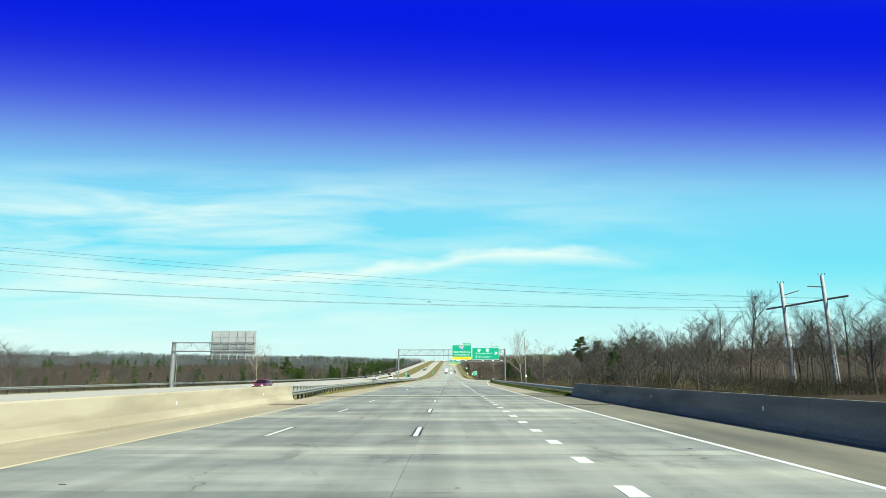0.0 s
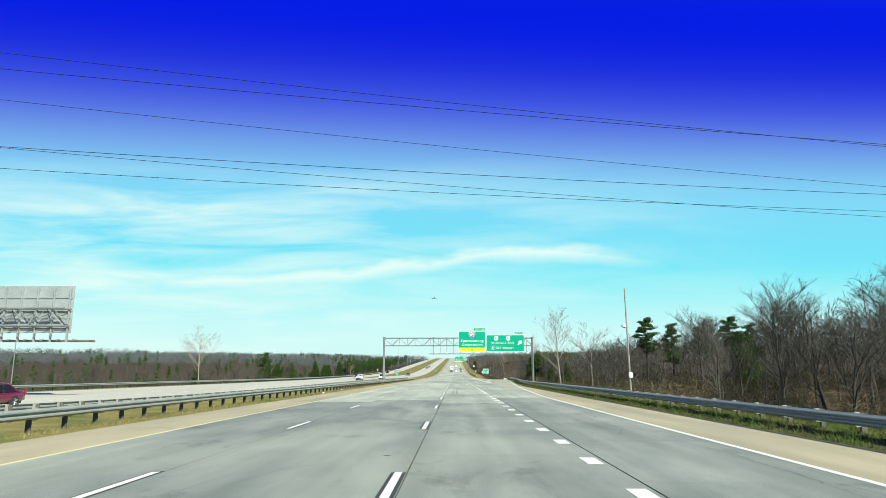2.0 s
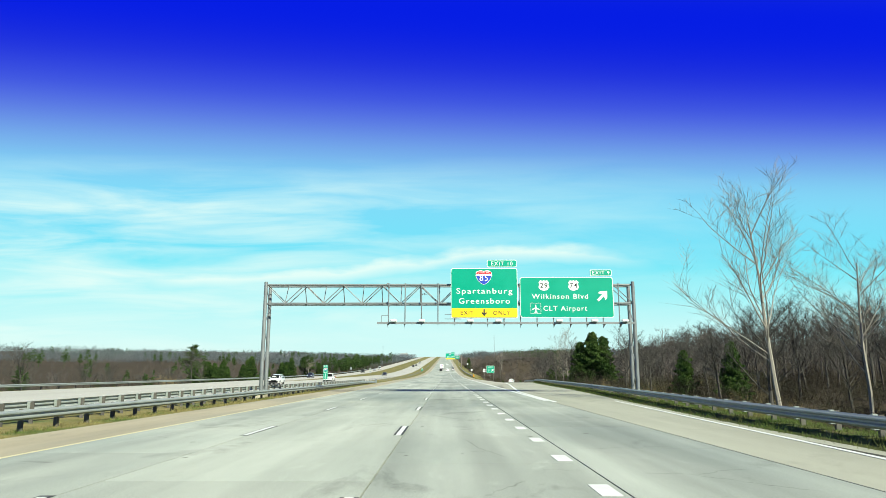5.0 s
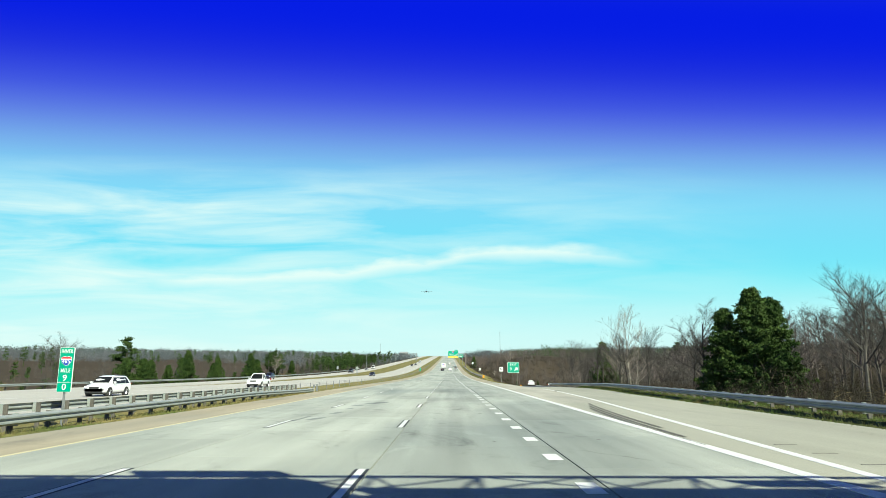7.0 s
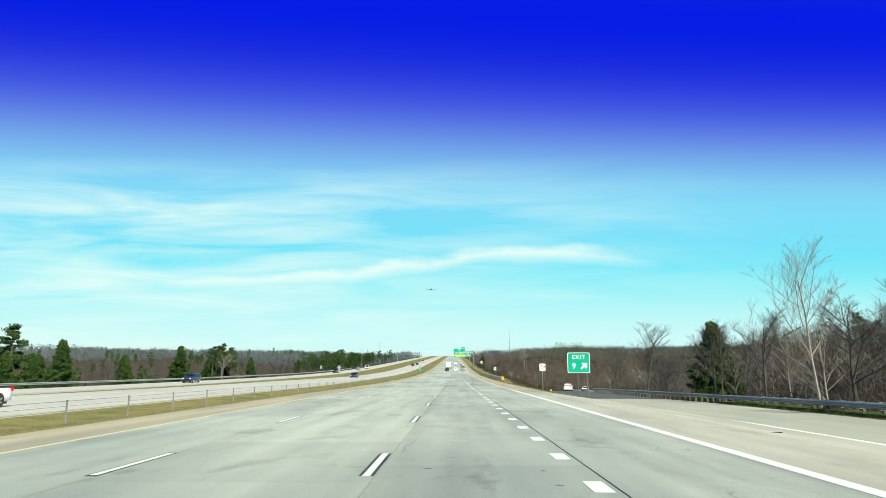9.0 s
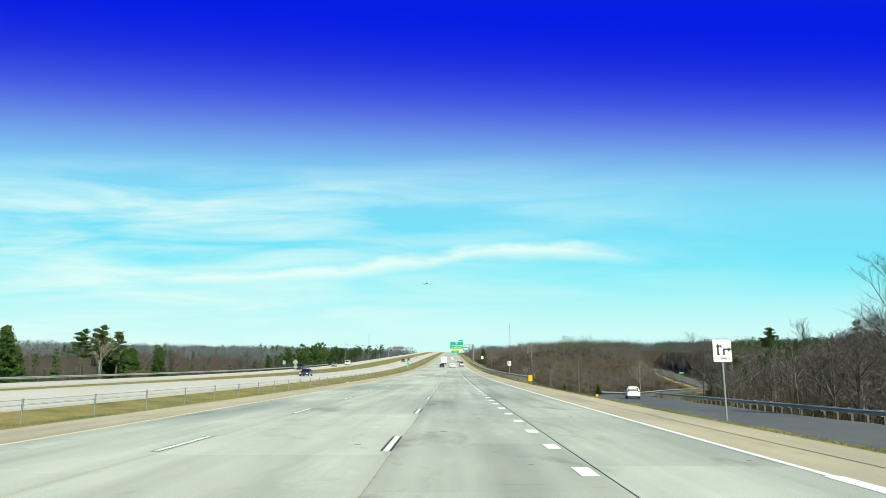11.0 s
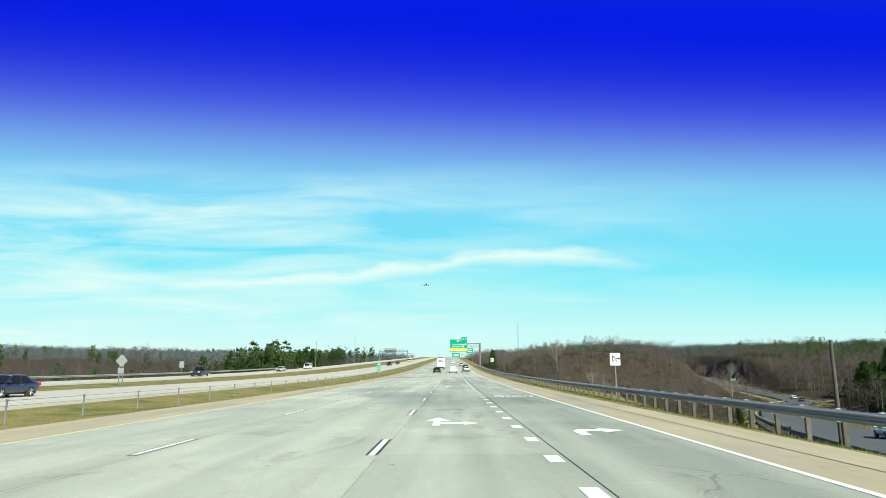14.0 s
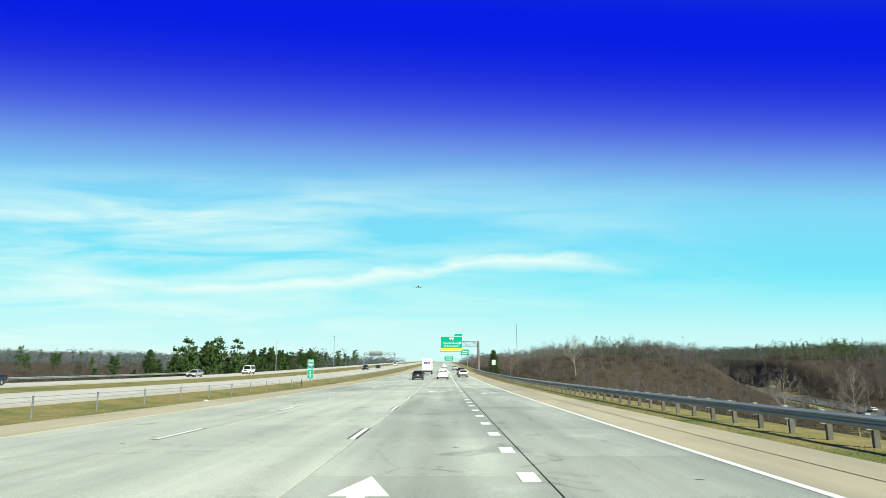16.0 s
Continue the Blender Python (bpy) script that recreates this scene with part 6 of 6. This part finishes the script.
def canopy(seed, w, h, n):
    """A patch of far woodland: rounded crowns of short twigs on stems, with an uneven top."""
    r = random.Random(seed)
    S = Soup()
    tops = [(r.uniform(-w / 2, w / 2), r.uniform(-w / 2, w / 2), h * r.uniform(0.68, 1.05), r.uniform(2.2, 4.2)) for k in range(16)]
    for i in range(n):
        cx, cy, ch, cr = tops[i % 16]
        d = rv(r)
        k = r.random() ** 0.3
        tall = ch * 0.45
        q = Vector((cx + d.x * cr * k, cy + d.y * cr * k, ch - tall - 0.6 + d.z * tall * k))
        t = Vector((d.x, d.y, d.z * 0.7 + 0.25)) + rv(r) * 0.75
        S.blade(q, q + t.normalized() * r.uniform(0.7, 1.5), 0.5, t.cross(rv(r)).normalized())
    for cx, cy, ch, cr in tops:
        S.blade(Vector((cx, cy, -1)), Vector((cx, cy, ch * 0.6)), 0.2, Vector((1, 0, 0)))
    return S


def lowpine(seed, h):
    """A distant pine: a stem and a rounded, uneven crown of needle tufts."""
    r = random.Random(seed)
    S = Soup()
    S.stem(Vector((0, 0, -1)), Vector((0, 0, h * 0.9)), 0.18, 0.08, 4)
    tiers = [(r.uniform(0.3, 0.97), r.uniform(0, 6.28), r.uniform(0.6, 1.1)) for k in range(30)]
    for i in range(360):
        t, a0, reach = tiers[i % 30]
        rad = h * 0.19 * math.sqrt(max(0.05, 1 - ((t - 0.5) / 0.5) ** 2)) * reach * r.random() ** 0.5 + 0.1
        a = a0 + r.gauss(0, 0.45)
        u = rv(r) * 0.5
        S.leaf(Vector((math.cos(a) * rad, math.sin(a) * rad, t * h + r.gauss(0, 0.02) * h)), u, u.cross(rv(r)).normalized() * 0.26)
    return S


prng = random.Random(9)


def places(n, xr, yr, smin, smax, keep=None, clear=9.0):
    out = []
    tries = 0
    while len(out) < n and tries < n * 30:
        tries += 1
        x, y = prng.uniform(*xr), prng.uniform(*yr)
        if keep and not keep(x, y):
            continue
        if 190 < y < 1160 and 0 < x < 250 and ramp_near(x, y)[0] < clear:
            continue
        out.append((x, y, prng.uniform(smin, smax) * (1 + 0.35 * noise.noise(Vector((x / 45, y / 45, 0.7)))), prng.uniform(0, 6.28), prng.randrange(12)))
    return out


TH = [thicket(61, 3.2, 3.2, 84), thicket(62, 2.6, 3.6, 84), thicket(63, 4.2, 2.8, 84)]
brush = places(900, (13.5, 60), (64, 260), 0.45, 0.85, lambda x, y: x > 14 + max(0, y - 200) * 0.1)
brush += places(700, (16, 110), (235, 600), 0.45, 0.95, lambda x, y: x > ramp_x(y) + 7.5 and not clearing(x, y), 7.2)
brush += places(160, (40, 160), (430, 680), 0.2, 0.4, lambda x, y: ramp_x(y) + 9 < x and clearing(x, y), 9)
brush += places(420, (60, 230), (480, 900), 0.5, 1.0, lambda x, y: ramp_x(y) + 8 < x < ramp_x(y) + 60 and not clearing(x, y), 7.6)
brush += places(800, (15, 125), (455, 820), 0.3, 0.7, lambda x, y: x < ramp_x(y) - 8 and x > 13.5, 7.6)
brush += places(420, (-95, -58), (-20, 640), 0.35, 0.8)
tan = places(46, (14, 34), (70, 235), 0.5, 0.9) + places(110, (20, 150), (300, 680), 0.3, 0.6, None, 8) + places(46, (-80, -58), (0, 640), 0.5, 0.9)
tan += [(18.6, 116, 1.1, 0.4, 0), (20.5, 118.5, 0.9, 2.0, 2), (39.8, 134, 1.0, 1.0, 1), (17.4, 124, 0.8, 3.0, 2)]
forest("tan_shrubs", "pale tan dry shrubs among the brown brush", "undergrowth", TH, tan, M_TANBR)
forest("brush", "dense dry brown brush and saplings under the trees", "undergrowth", TH, brush, M_BRUSH)

LT = [lowtree(71, 13, 240), lowtree(72, 15, 240), lowtree(73, 11, 240), lowtree(74, 14, 240)]
woods = places(600, (-230, -70), (0, 900), 0.25, 0.5)
woods += places(240, (-420, -150), (200, 900), 0.35, 0.6)
woods += places(300, (50, 130), (40, 300), 0.75, 1.0)
woods += places(640, (17, 125), (560, 1000), 0.42, 0.75, lambda x, y: x < ramp_x(y) - 12 and x > 17 + 20 * sm(660, 560, y))
woods += places(260, (28, 110), (250, 400), 0.6, 0.9, lambda x, y: ramp_x(y) + (24 if y < 330 else 11) < x < ramp_x(y) + 70, 8.5)
woods += places(560, (40, 220), (400, 760), 0.5, 0.85, lambda x, y: ramp_x(y) + 11 < x < ramp_x(y) + 70 and not clearing(x, y), 8.5)
woods += places(260, (90, 190), (740, 1010), 0.5, 0.75, lambda x, y: ramp_x(y) - 62 < x < ramp_x(y) - 9, 8.5)
woods += places(420, (140, 280), (640, 1000), 0.55, 0.85, lambda x, y: x > ramp_x(y) + 9, 8.5)
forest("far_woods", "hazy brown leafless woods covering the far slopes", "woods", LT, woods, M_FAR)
CN = [canopy(91, 26, 13, 600), canopy(92, 26, 12, 600), canopy(93, 26, 14, 600)]
near = places(200, (-420, -150), (300, 900), 0.35, 0.55)
near += places(330, (60, 420), (330, 1150), 0.75, 1.0, lambda x, y: x > ramp_x(y) + 40, 12)
near += places(90, (24, 130), (700, 1300), 0.7, 0.85, lambda x, y: x < ramp_x(y) - 24, 20)
near += places(260, (300, 900), (250, 1100), 0.85, 1.1)
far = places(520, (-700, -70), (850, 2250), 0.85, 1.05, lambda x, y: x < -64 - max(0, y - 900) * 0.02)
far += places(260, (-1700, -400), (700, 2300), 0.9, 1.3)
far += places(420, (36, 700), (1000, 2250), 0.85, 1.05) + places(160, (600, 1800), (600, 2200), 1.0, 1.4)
forest("far_canopy", "soft treetops of the distant wooded ridges with blue-grey haze in their colour", "woods", CN, far, M_HAZERIDGE)
LP = [lowpine(81, 13), lowpine(82, 15), lowpine(83, 11)]
upland = places(70, (150, 420), (760, 1300), 0.8, 1.0, lambda x, y: x > ramp_x(y) + 30, 20)
upland += places(34, (90, 180), (860, 1250), 0.8, 1.0, lambda x, y: x < ramp_x(y) - 24, 20) + places(40, (220, 500), (500, 760), 0.8, 1.0)
forest("pine_canopy", "dark green pine tops in stands on the far slopes", "woods", CN, upland, M_PINE)
evergreens = places(130, (-130, -70), (640, 1000), 0.8, 1.0, lambda x, y: x > -0.40 * (y - 464)) + places(90, (-420, -150), (600, 1500), 0.75, 0.95) + places(120, (80, 420), (400, 1150), 0.75, 1.05, lambda x, y: x > ramp_x(y) + 72)
evergreens += places(60, (-230, -75), (150, 640), 0.4, 0.75) + places(160, (-900, 900), (1300, 2300), 0.8, 1.05, lambda x, y: abs(x) > 90)
forest("far_pines", "dark green pines among the far woods", "woods", LP, evergreens, M_PINE)

# grass along the verges
GS = Soup()
grng = random.Random(17)


def tuft(x, y, n, hgt, spread, z=None):
    z = gz(x, y) if z is None else z
    for i in range(n):
        a = Vector((x + grng.gauss(0, spread), y + grng.gauss(0, spread), z - 0.03))
        d = Vector((grng.gauss(0, 0.5), grng.gauss(0, 0.5), 1))
        GS.blade(a, a + d * hgt * grng.uniform(0.5, 1.2), 0.02, Vector((1, grng.uniform(-0.6, 0.6), 0)).normalized())


for i in range(9000):
    y = grng.uniform(58, 520)
    if y < 318:
        continue
    tuft(8.95 + 1.9 * grng.random() ** 1.4, y, 8, 0.075, 0.16)
for i in range(13000):
    y = 57 + 258 * grng.random() ** 1.4
    x = rail_x(y) - 0.85 + 1.9 * grng.random()
    tuft(x, y, 7, 0.13 * (0.6 + 1.2 * abs(noise.noise(Vector((y * 0.4, x, 0)))) + 0.5 * grng.random()), 0.12, verge_z(x, y))
tagged(npmesh("verge_grass", GS.V, GS.F, M_GRASSG), "low green and tan grass along the right verge", "grass", kind="stuff")
GS = Soup()
for i in range(9000):
    y = grng.uniform(48, 560)
    e = pave_l(y)
    tuft(e - 0.1 - 5.5 * grng.random() ** 1.7, y, 4, 0.09, 0.16)
for i in range(5000):
    y = grng.uniform(60, 262)
    tuft(-12.9 + grng.gauss(0, 0.5), y, 5, 0.16, 0.16)
for i in range(3200):
    y = grng.uniform(320, 470)
    x = 8.95 + (1.2 + 11 * sm(330, 430, y)) * grng.random() ** 1.6
    if ramp_near(x, y)[0] > 5.6:
        tuft(x, y, 9, 0.085, 0.25)
tagged(npmesh("grass", GS.V, GS.F, M_GRASS), "short dry tan and green verge grass", "grass", kind="stuff")
lit = random.Random(3)
for i, (x, y) in enumerate(((-12.9, 503), (-13.2, 404), (-12.2, 118), (10.9, 402), (-12.6, 130), (28.5, 402))):
    bm = bmesh.new()
    bmesh.ops.create_icosphere(bm, subdivisions=2, radius=0.08)
    for q in bm.verts:
        q.co = Vector((q.co.x * 1.5, q.co.y, q.co.z * 0.6)) * (1 + lit.uniform(-0.25, 0.25))
    o = part("litter", bm, M_SIGNW)
    o.location = (x, y, gz(x, y) + 0.06)
    tagged(o, "crumpled pale litter lying on the verge", "litter", "verge litter")

# ------------------------------------------------------------------ lane markings
con_me = bpy.data.meshes.new("lane_dash")
bmd = box(-0.065, 0.065, 0, 3.05, 0, 0.005)
bmd.to_mesh(con_me)
bmd.free()
con_me.materials.append(M_WHITE)
blk_me = bpy.data.meshes.new("contrast_strip")
bmd = box(-0.03, 0.03, 0, 3.05, 0, 0.004)
bmd.to_mesh(blk_me)
bmd.free()
blk_me.materials.append(M_BLACK)
rim_me = bpy.data.meshes.new("contrast_strip")
bmd = box(-0.105, 0.105, 0, 3.29, 0, 0.003)
bmd.to_mesh(rim_me)
bmd.free()
rim_me.materials.append(M_BLACK)
dot_me = bpy.data.meshes.new("wide_dash")
bmd = box(-0.15, 0.15, 0, 0.95, 0, 0.005)
bmd.to_mesh(dot_me)
bmd.free()
dot_me.materials.append(M_WHITE)


def flat(x, y, lift=0.004):
    g = math.degrees(math.atan((zr(y + 2) - zr(y - 2)) / 4))
    return pose(x, y, zr(y) + lift, g, 0, 0)


for k in range(1, 62):
    y = 4.1 + 12.19 * k
    y += float(np.interp(y, [0, 20, 60, 128, 215, 272, 358, 420], [2.6, 2.6, 1.6, 1.0, 0.6, 0.0, 0.0, 1.2]))
    x = JOINT_L - 0.14
    if y > 50:
        piece("contrast_strip", blk_me, flat(x - 0.096, y), road)
        piece("contrast_strip", blk_me, flat(x + 0.096, y), road)
    elif y > 0:
        piece("contrast_strip", blk_me, flat(x - 0.096, y), road)
        piece("contrast_strip", blk_me, flat(x + 0.096, y), road)
    piece("lane_dash", con_me, flat(x, y), road)
    piece("lane_dash", con_me, flat(left_dash(y) - 0.1, y), road)
    piece("contrast_strip", rim_me, flat(left_dash(y) - 0.1, y - 0.12, 0.003), road)
for k in range(-4, 190):
    y = 1.35 + 3.66 * k
    y += float(np.interp(y, [10, 55, 275, 475], [0.9, 0.0, -1.4, 0.8]))
    piece("wide_dash", dot_me, flat(JOINT_R - 0.26, y), road)


def marking(name, polys, x, y, label):
    """Painted shape on the road: polygons in metres, y along the road."""
    bm = bmesh.new()
    for pts in polys:
        lo = [bm.verts.new((a, b, 0)) for a, b in pts]
        hi = [bm.verts.new((a, b, 0.005)) for a, b in pts]
        bm.faces.new(hi)
        for i in range(len(pts)):
            j = (i + 1) % len(pts)
            bm.faces.new((lo[i], lo[j], hi[j], hi[i]))
    o = part(name, bm, M_WHITE, road, label)
    o.matrix_basis = flat(x, y, 0.005)


UP = [[(-0.5, 1.9), (-0.24, 1.9), (-0.24, 0.0), (0.0, 0.0), (0.0, 1.9), (0.32, 1.9), (-0.1, 3.6)], [(0.003, 0.75), (0.003, 1.3), (0.75, 1.3), (0.75, 1.75), (1.25, 1.0), (0.75, 0.3), (0.75, 0.75)]]
RT = [[(-0.55, 0.0), (-0.25, 0.0), (-0.25, 0.9), (-0.1, 1.25), (0.3, 1.25), (0.3, 0.8), (0.95, 1.5), (0.3, 2.2), (0.3, 1.75), (-0.3, 1.75), (-0.55, 1.2)]]
for y in (427.0, 471.2, 517.0):
    marking("lane_arrow", UP, -0.12, y, "white straight and right arrow on the lane")
    marking("lane_arrow", RT, 4.2, y - 3.0, "white right arrow on the exit lane")
for y in (449.0, 540.0):
    t = words("ONLY", 2.4, 4.3, y, M_WHITE, road, y=0, flat=True)
    t.matrix_basis = flat(4.3, y, 0.008) @ Matrix.Diagonal((0.26, 1, 1, 1))

# sealed dowel slots, cracks and stains with shapes of their own
slot_me = bpy.data.meshes.new("sealed_slot")
bmd = box(-0.014, 0.014, 0, 0.9, 0, 0.002)
bmd.to_mesh(slot_me)
bmd.free()
slot_me.materials.append(M_BLACK)
for k in range(9):
    for c in (-0.58, -0.25):
        for i in range(3):
            piece("sealed_slot", slot_me, flat(c + (i - 1) * 0.055, 114 + k * 1.75, 0.003), road)
crk = random.Random(23)
for i in range(290):
    x, y = crk.uniform(-7.5, 5.8), crk.uniform(4, 500)
    bm = bmesh.new()
    L = crk.uniform(0.03, 0.11)
    pts = [(L * math.cos(k) * crk.uniform(0.6, 1.2), 0.6 * L * math.sin(k) * crk.uniform(0.6, 1.2)) for k in np.arange(0, 6.2, 0.8)]
    bm.faces.new([bm.verts.new((a, b2, 0.001)) for a, b2 in pts])
    o = part("tar_spot", bm, M_BED, road)
    o.matrix_basis = flat(x, y, 0.003) @ pose(0, 0, 0, 0, 0, crk.uniform(-30, 30))
# dark patches laid into worn slabs
for x, y, w, d, sk in ((-4.75, 228.0, 0.34, 1.5, 0.2), (-4.6, 231.5, 0.3, 1.3, 0.15), (-4.55, 235.0, 0.26, 1.2, 0.1), (-4.6, 238.1, 0.5, 1.6, 0.3), (-3.9, 241.0, 0.7, 2.2, 0.6), (-5.3, 228.0, 0.12, 3.0, 0.1)):
    bm = bmesh.new()
    ring_pts = [(-w / 2 + sk * -0.5, -d / 2), (w / 2 - sk * 0.5, -d / 2 + 0.15), (w / 2 + sk * 0.15, 0.0), (w / 2 + sk * 0.5, d / 2), (-w / 2 + sk * 0.5, d / 2 - 0.2), (-w / 2, 0.1)]
    bm.faces.new([bm.verts.new((a, b2, 0.002)) for a, b2 in ring_pts])
    o = part("patch", bm, M_DARKSLAB, road, "dark repair patch in the concrete")
    o.matrix_basis = flat(x, y, 0.003)
# bridge expansion joints at both ends of the approach slab
for jy in (39.5, 53.9):
    for d in (-0.2, 0.2):
        ej = part("expansion_joint", box(-10.9, 9.5, -0.05, 0.05, 0, 0.010), M_BED, road, "dark rubber bridge joint")
        ej.matrix_basis = pose(0, jy + d, 0.003)
    ej = part("joint_steel", box(-10.9, 9.5, -0.13, 0.13, 0, 0.008), M_DECK, road)
    ej.matrix_basis = pose(0, jy, 0.003)
for jy, w in ((14.9, 0.35), (27.0, 0.25), (55.95, 1.6)):
    ej = part("closure_pour", box(-8.4, 5.8, -w, w, 0, 0.006, 0.002), M_SLAB, road, "pale concrete strip across the lanes")
    ej.matrix_basis = pose(0, jy, 0.003)
# faint old lane line left of the travelled lanes
ribbon("ghost_line", lambda y: left_dash(y) + 0.05, lambda y: left_dash(y) + 0.11, 300, 520, 0.005, M_GHOST, road, step=8.0, label="faint worn old line")
# sticks and tyre scraps on the gore
for dx, dy, L, ang in ((8.2, 274.5, 0.35, 20), (9.0, 273.2, 0.28, -35), (8.6, 278.0, 0.2, 70), (9.6, 281.5, 0.3, 10), (7.4, 285.0, 0.22, 50), (10.6, 268.0, 0.3, -15)):
    sk = part("debris", box(-L, L, -0.03, 0.03, 0, 0.035, 0.01), M_TYRE)
    sk.matrix_world = pose(dx, dy, (zr(dy) + RZ(dy)) / 2 + 0.0, 0, 0, ang)
    tagged(sk, "dark tyre scrap lying on the paved gore", "debris", "gore debris")

# ------------------------------------------------------------------ pavement slabs, last
SL = 6.1


def slab_mesh(w, material=M_SLAB):
    bm = box(-w / 2, w / 2, 0.008, SL - 0.008, -0.06, 0.0)
    me = bpy.data.meshes.new("slab")
    bm.to_mesh(me)
    bm.free()
    me.materials.append(material)
    return me


mid_me, right_me = slab_mesh(JOINT_R - JOINT_L - 0.035), slab_mesh(EDGE_R + 0.1 - JOINT_R - 0.035)
mid_dark, right_dark = slab_mesh(JOINT_R - JOINT_L - 0.035, M_DARKSLAB), slab_mesh(EDGE_R + 0.1 - JOINT_R - 0.035, M_DARKSLAB)
y = 54.0
while y < 520:
    piece("slab", mid_dark if y < 96 else mid_me, flat((JOINT_L + JOINT_R) / 2, y, 0.002), road)
    piece("slab", right_dark if y < 102 else right_me, flat((JOINT_R + EDGE_R + 0.1) / 2, y + 2.6, 0.002), road)
    y += SL
V, F = [], []


def slab(xa0, xb0, xa1, xb1, y0, y1, lift=0.002):
    i = len(V)
    for z in (-0.06, lift):
        V.extend([(xa0, y0, zr(y0) + z), (xb0, y0, zr(y0) + z), (xb1, y1, zr(y1) + z), (xa1, y1, zr(y1) + z)])
    F.extend([(i + 4, i + 5, i + 6, i + 7), (i, i + 1, i + 5, i + 4), (i + 1, i + 2, i + 6, i + 5), (i + 2, i + 3, i + 7, i + 6), (i + 3, i, i + 4, i + 7)])


VD, FD, VN, FN = [], [], V, F
y = 54.0
while y < 2090:
    V, F = (VD, FD) if y < 92 else (VN, FN)
    a, b = y + 0.008, y + SL - 0.008
    for off2, xl, xr2 in ((1.7, left_edge, left_dash), (4.1, left_dash, lambda q: JOINT_L)):
        slab(xl(a + off2) + 0.012, xr2(a + off2) - 0.012, xl(b + off2) + 0.012, xr2(b + off2) - 0.012, a + off2, b + off2)
    if y > 515:
        slab(JOINT_L + 0.02, JOINT_R - 0.02, JOINT_L + 0.02, JOINT_R - 0.02, a + 3, b + 3)
        slab(JOINT_R + 0.02, EDGE_R + 0.1, JOINT_R + 0.02, EDGE_R + 0.1, a + 5.8, b + 5.8)
    y += SL
npmesh("dark_slab", VD, FD, M_DARKSLAB, road, "darker patched concrete")["kind"] = "stuff"
V, F = VN, FN
for xl, xr2, e in ((left_edge, left_dash, 55.69), (left_dash, lambda q: JOINT_L, 58.09), (lambda q: JOINT_R + 0.02, lambda q: EDGE_R + 0.1, 56.59)):
    slab(xl(54) + 0.012, xr2(54) - 0.012, xl(e) + 0.012, xr2(e) - 0.012, 53.95, e)
field = npmesh("slab_field", V, F, M_SLABS, road)
tagged(field, kind="stuff")
V, F = [], []
y = -60.0
while y < 53.3:
    n = 6.1 if y > 0 else 10
    e = min(53.4, y + n)
    slab(left_edge(y) - 0.02, JOINT_L - 0.004, left_edge(e) - 0.02, JOINT_L - 0.004, y, e - 0.01)
    slab(JOINT_L + 0.004, EDGE_R + 0.12, JOINT_L + 0.004, EDGE_R + 0.12, y, e - 0.01)
    y = e
deck = npmesh("deck_slab", V, F, M_DECK, road, "grey worn bridge deck concrete")
tagged(deck, kind="stuff")
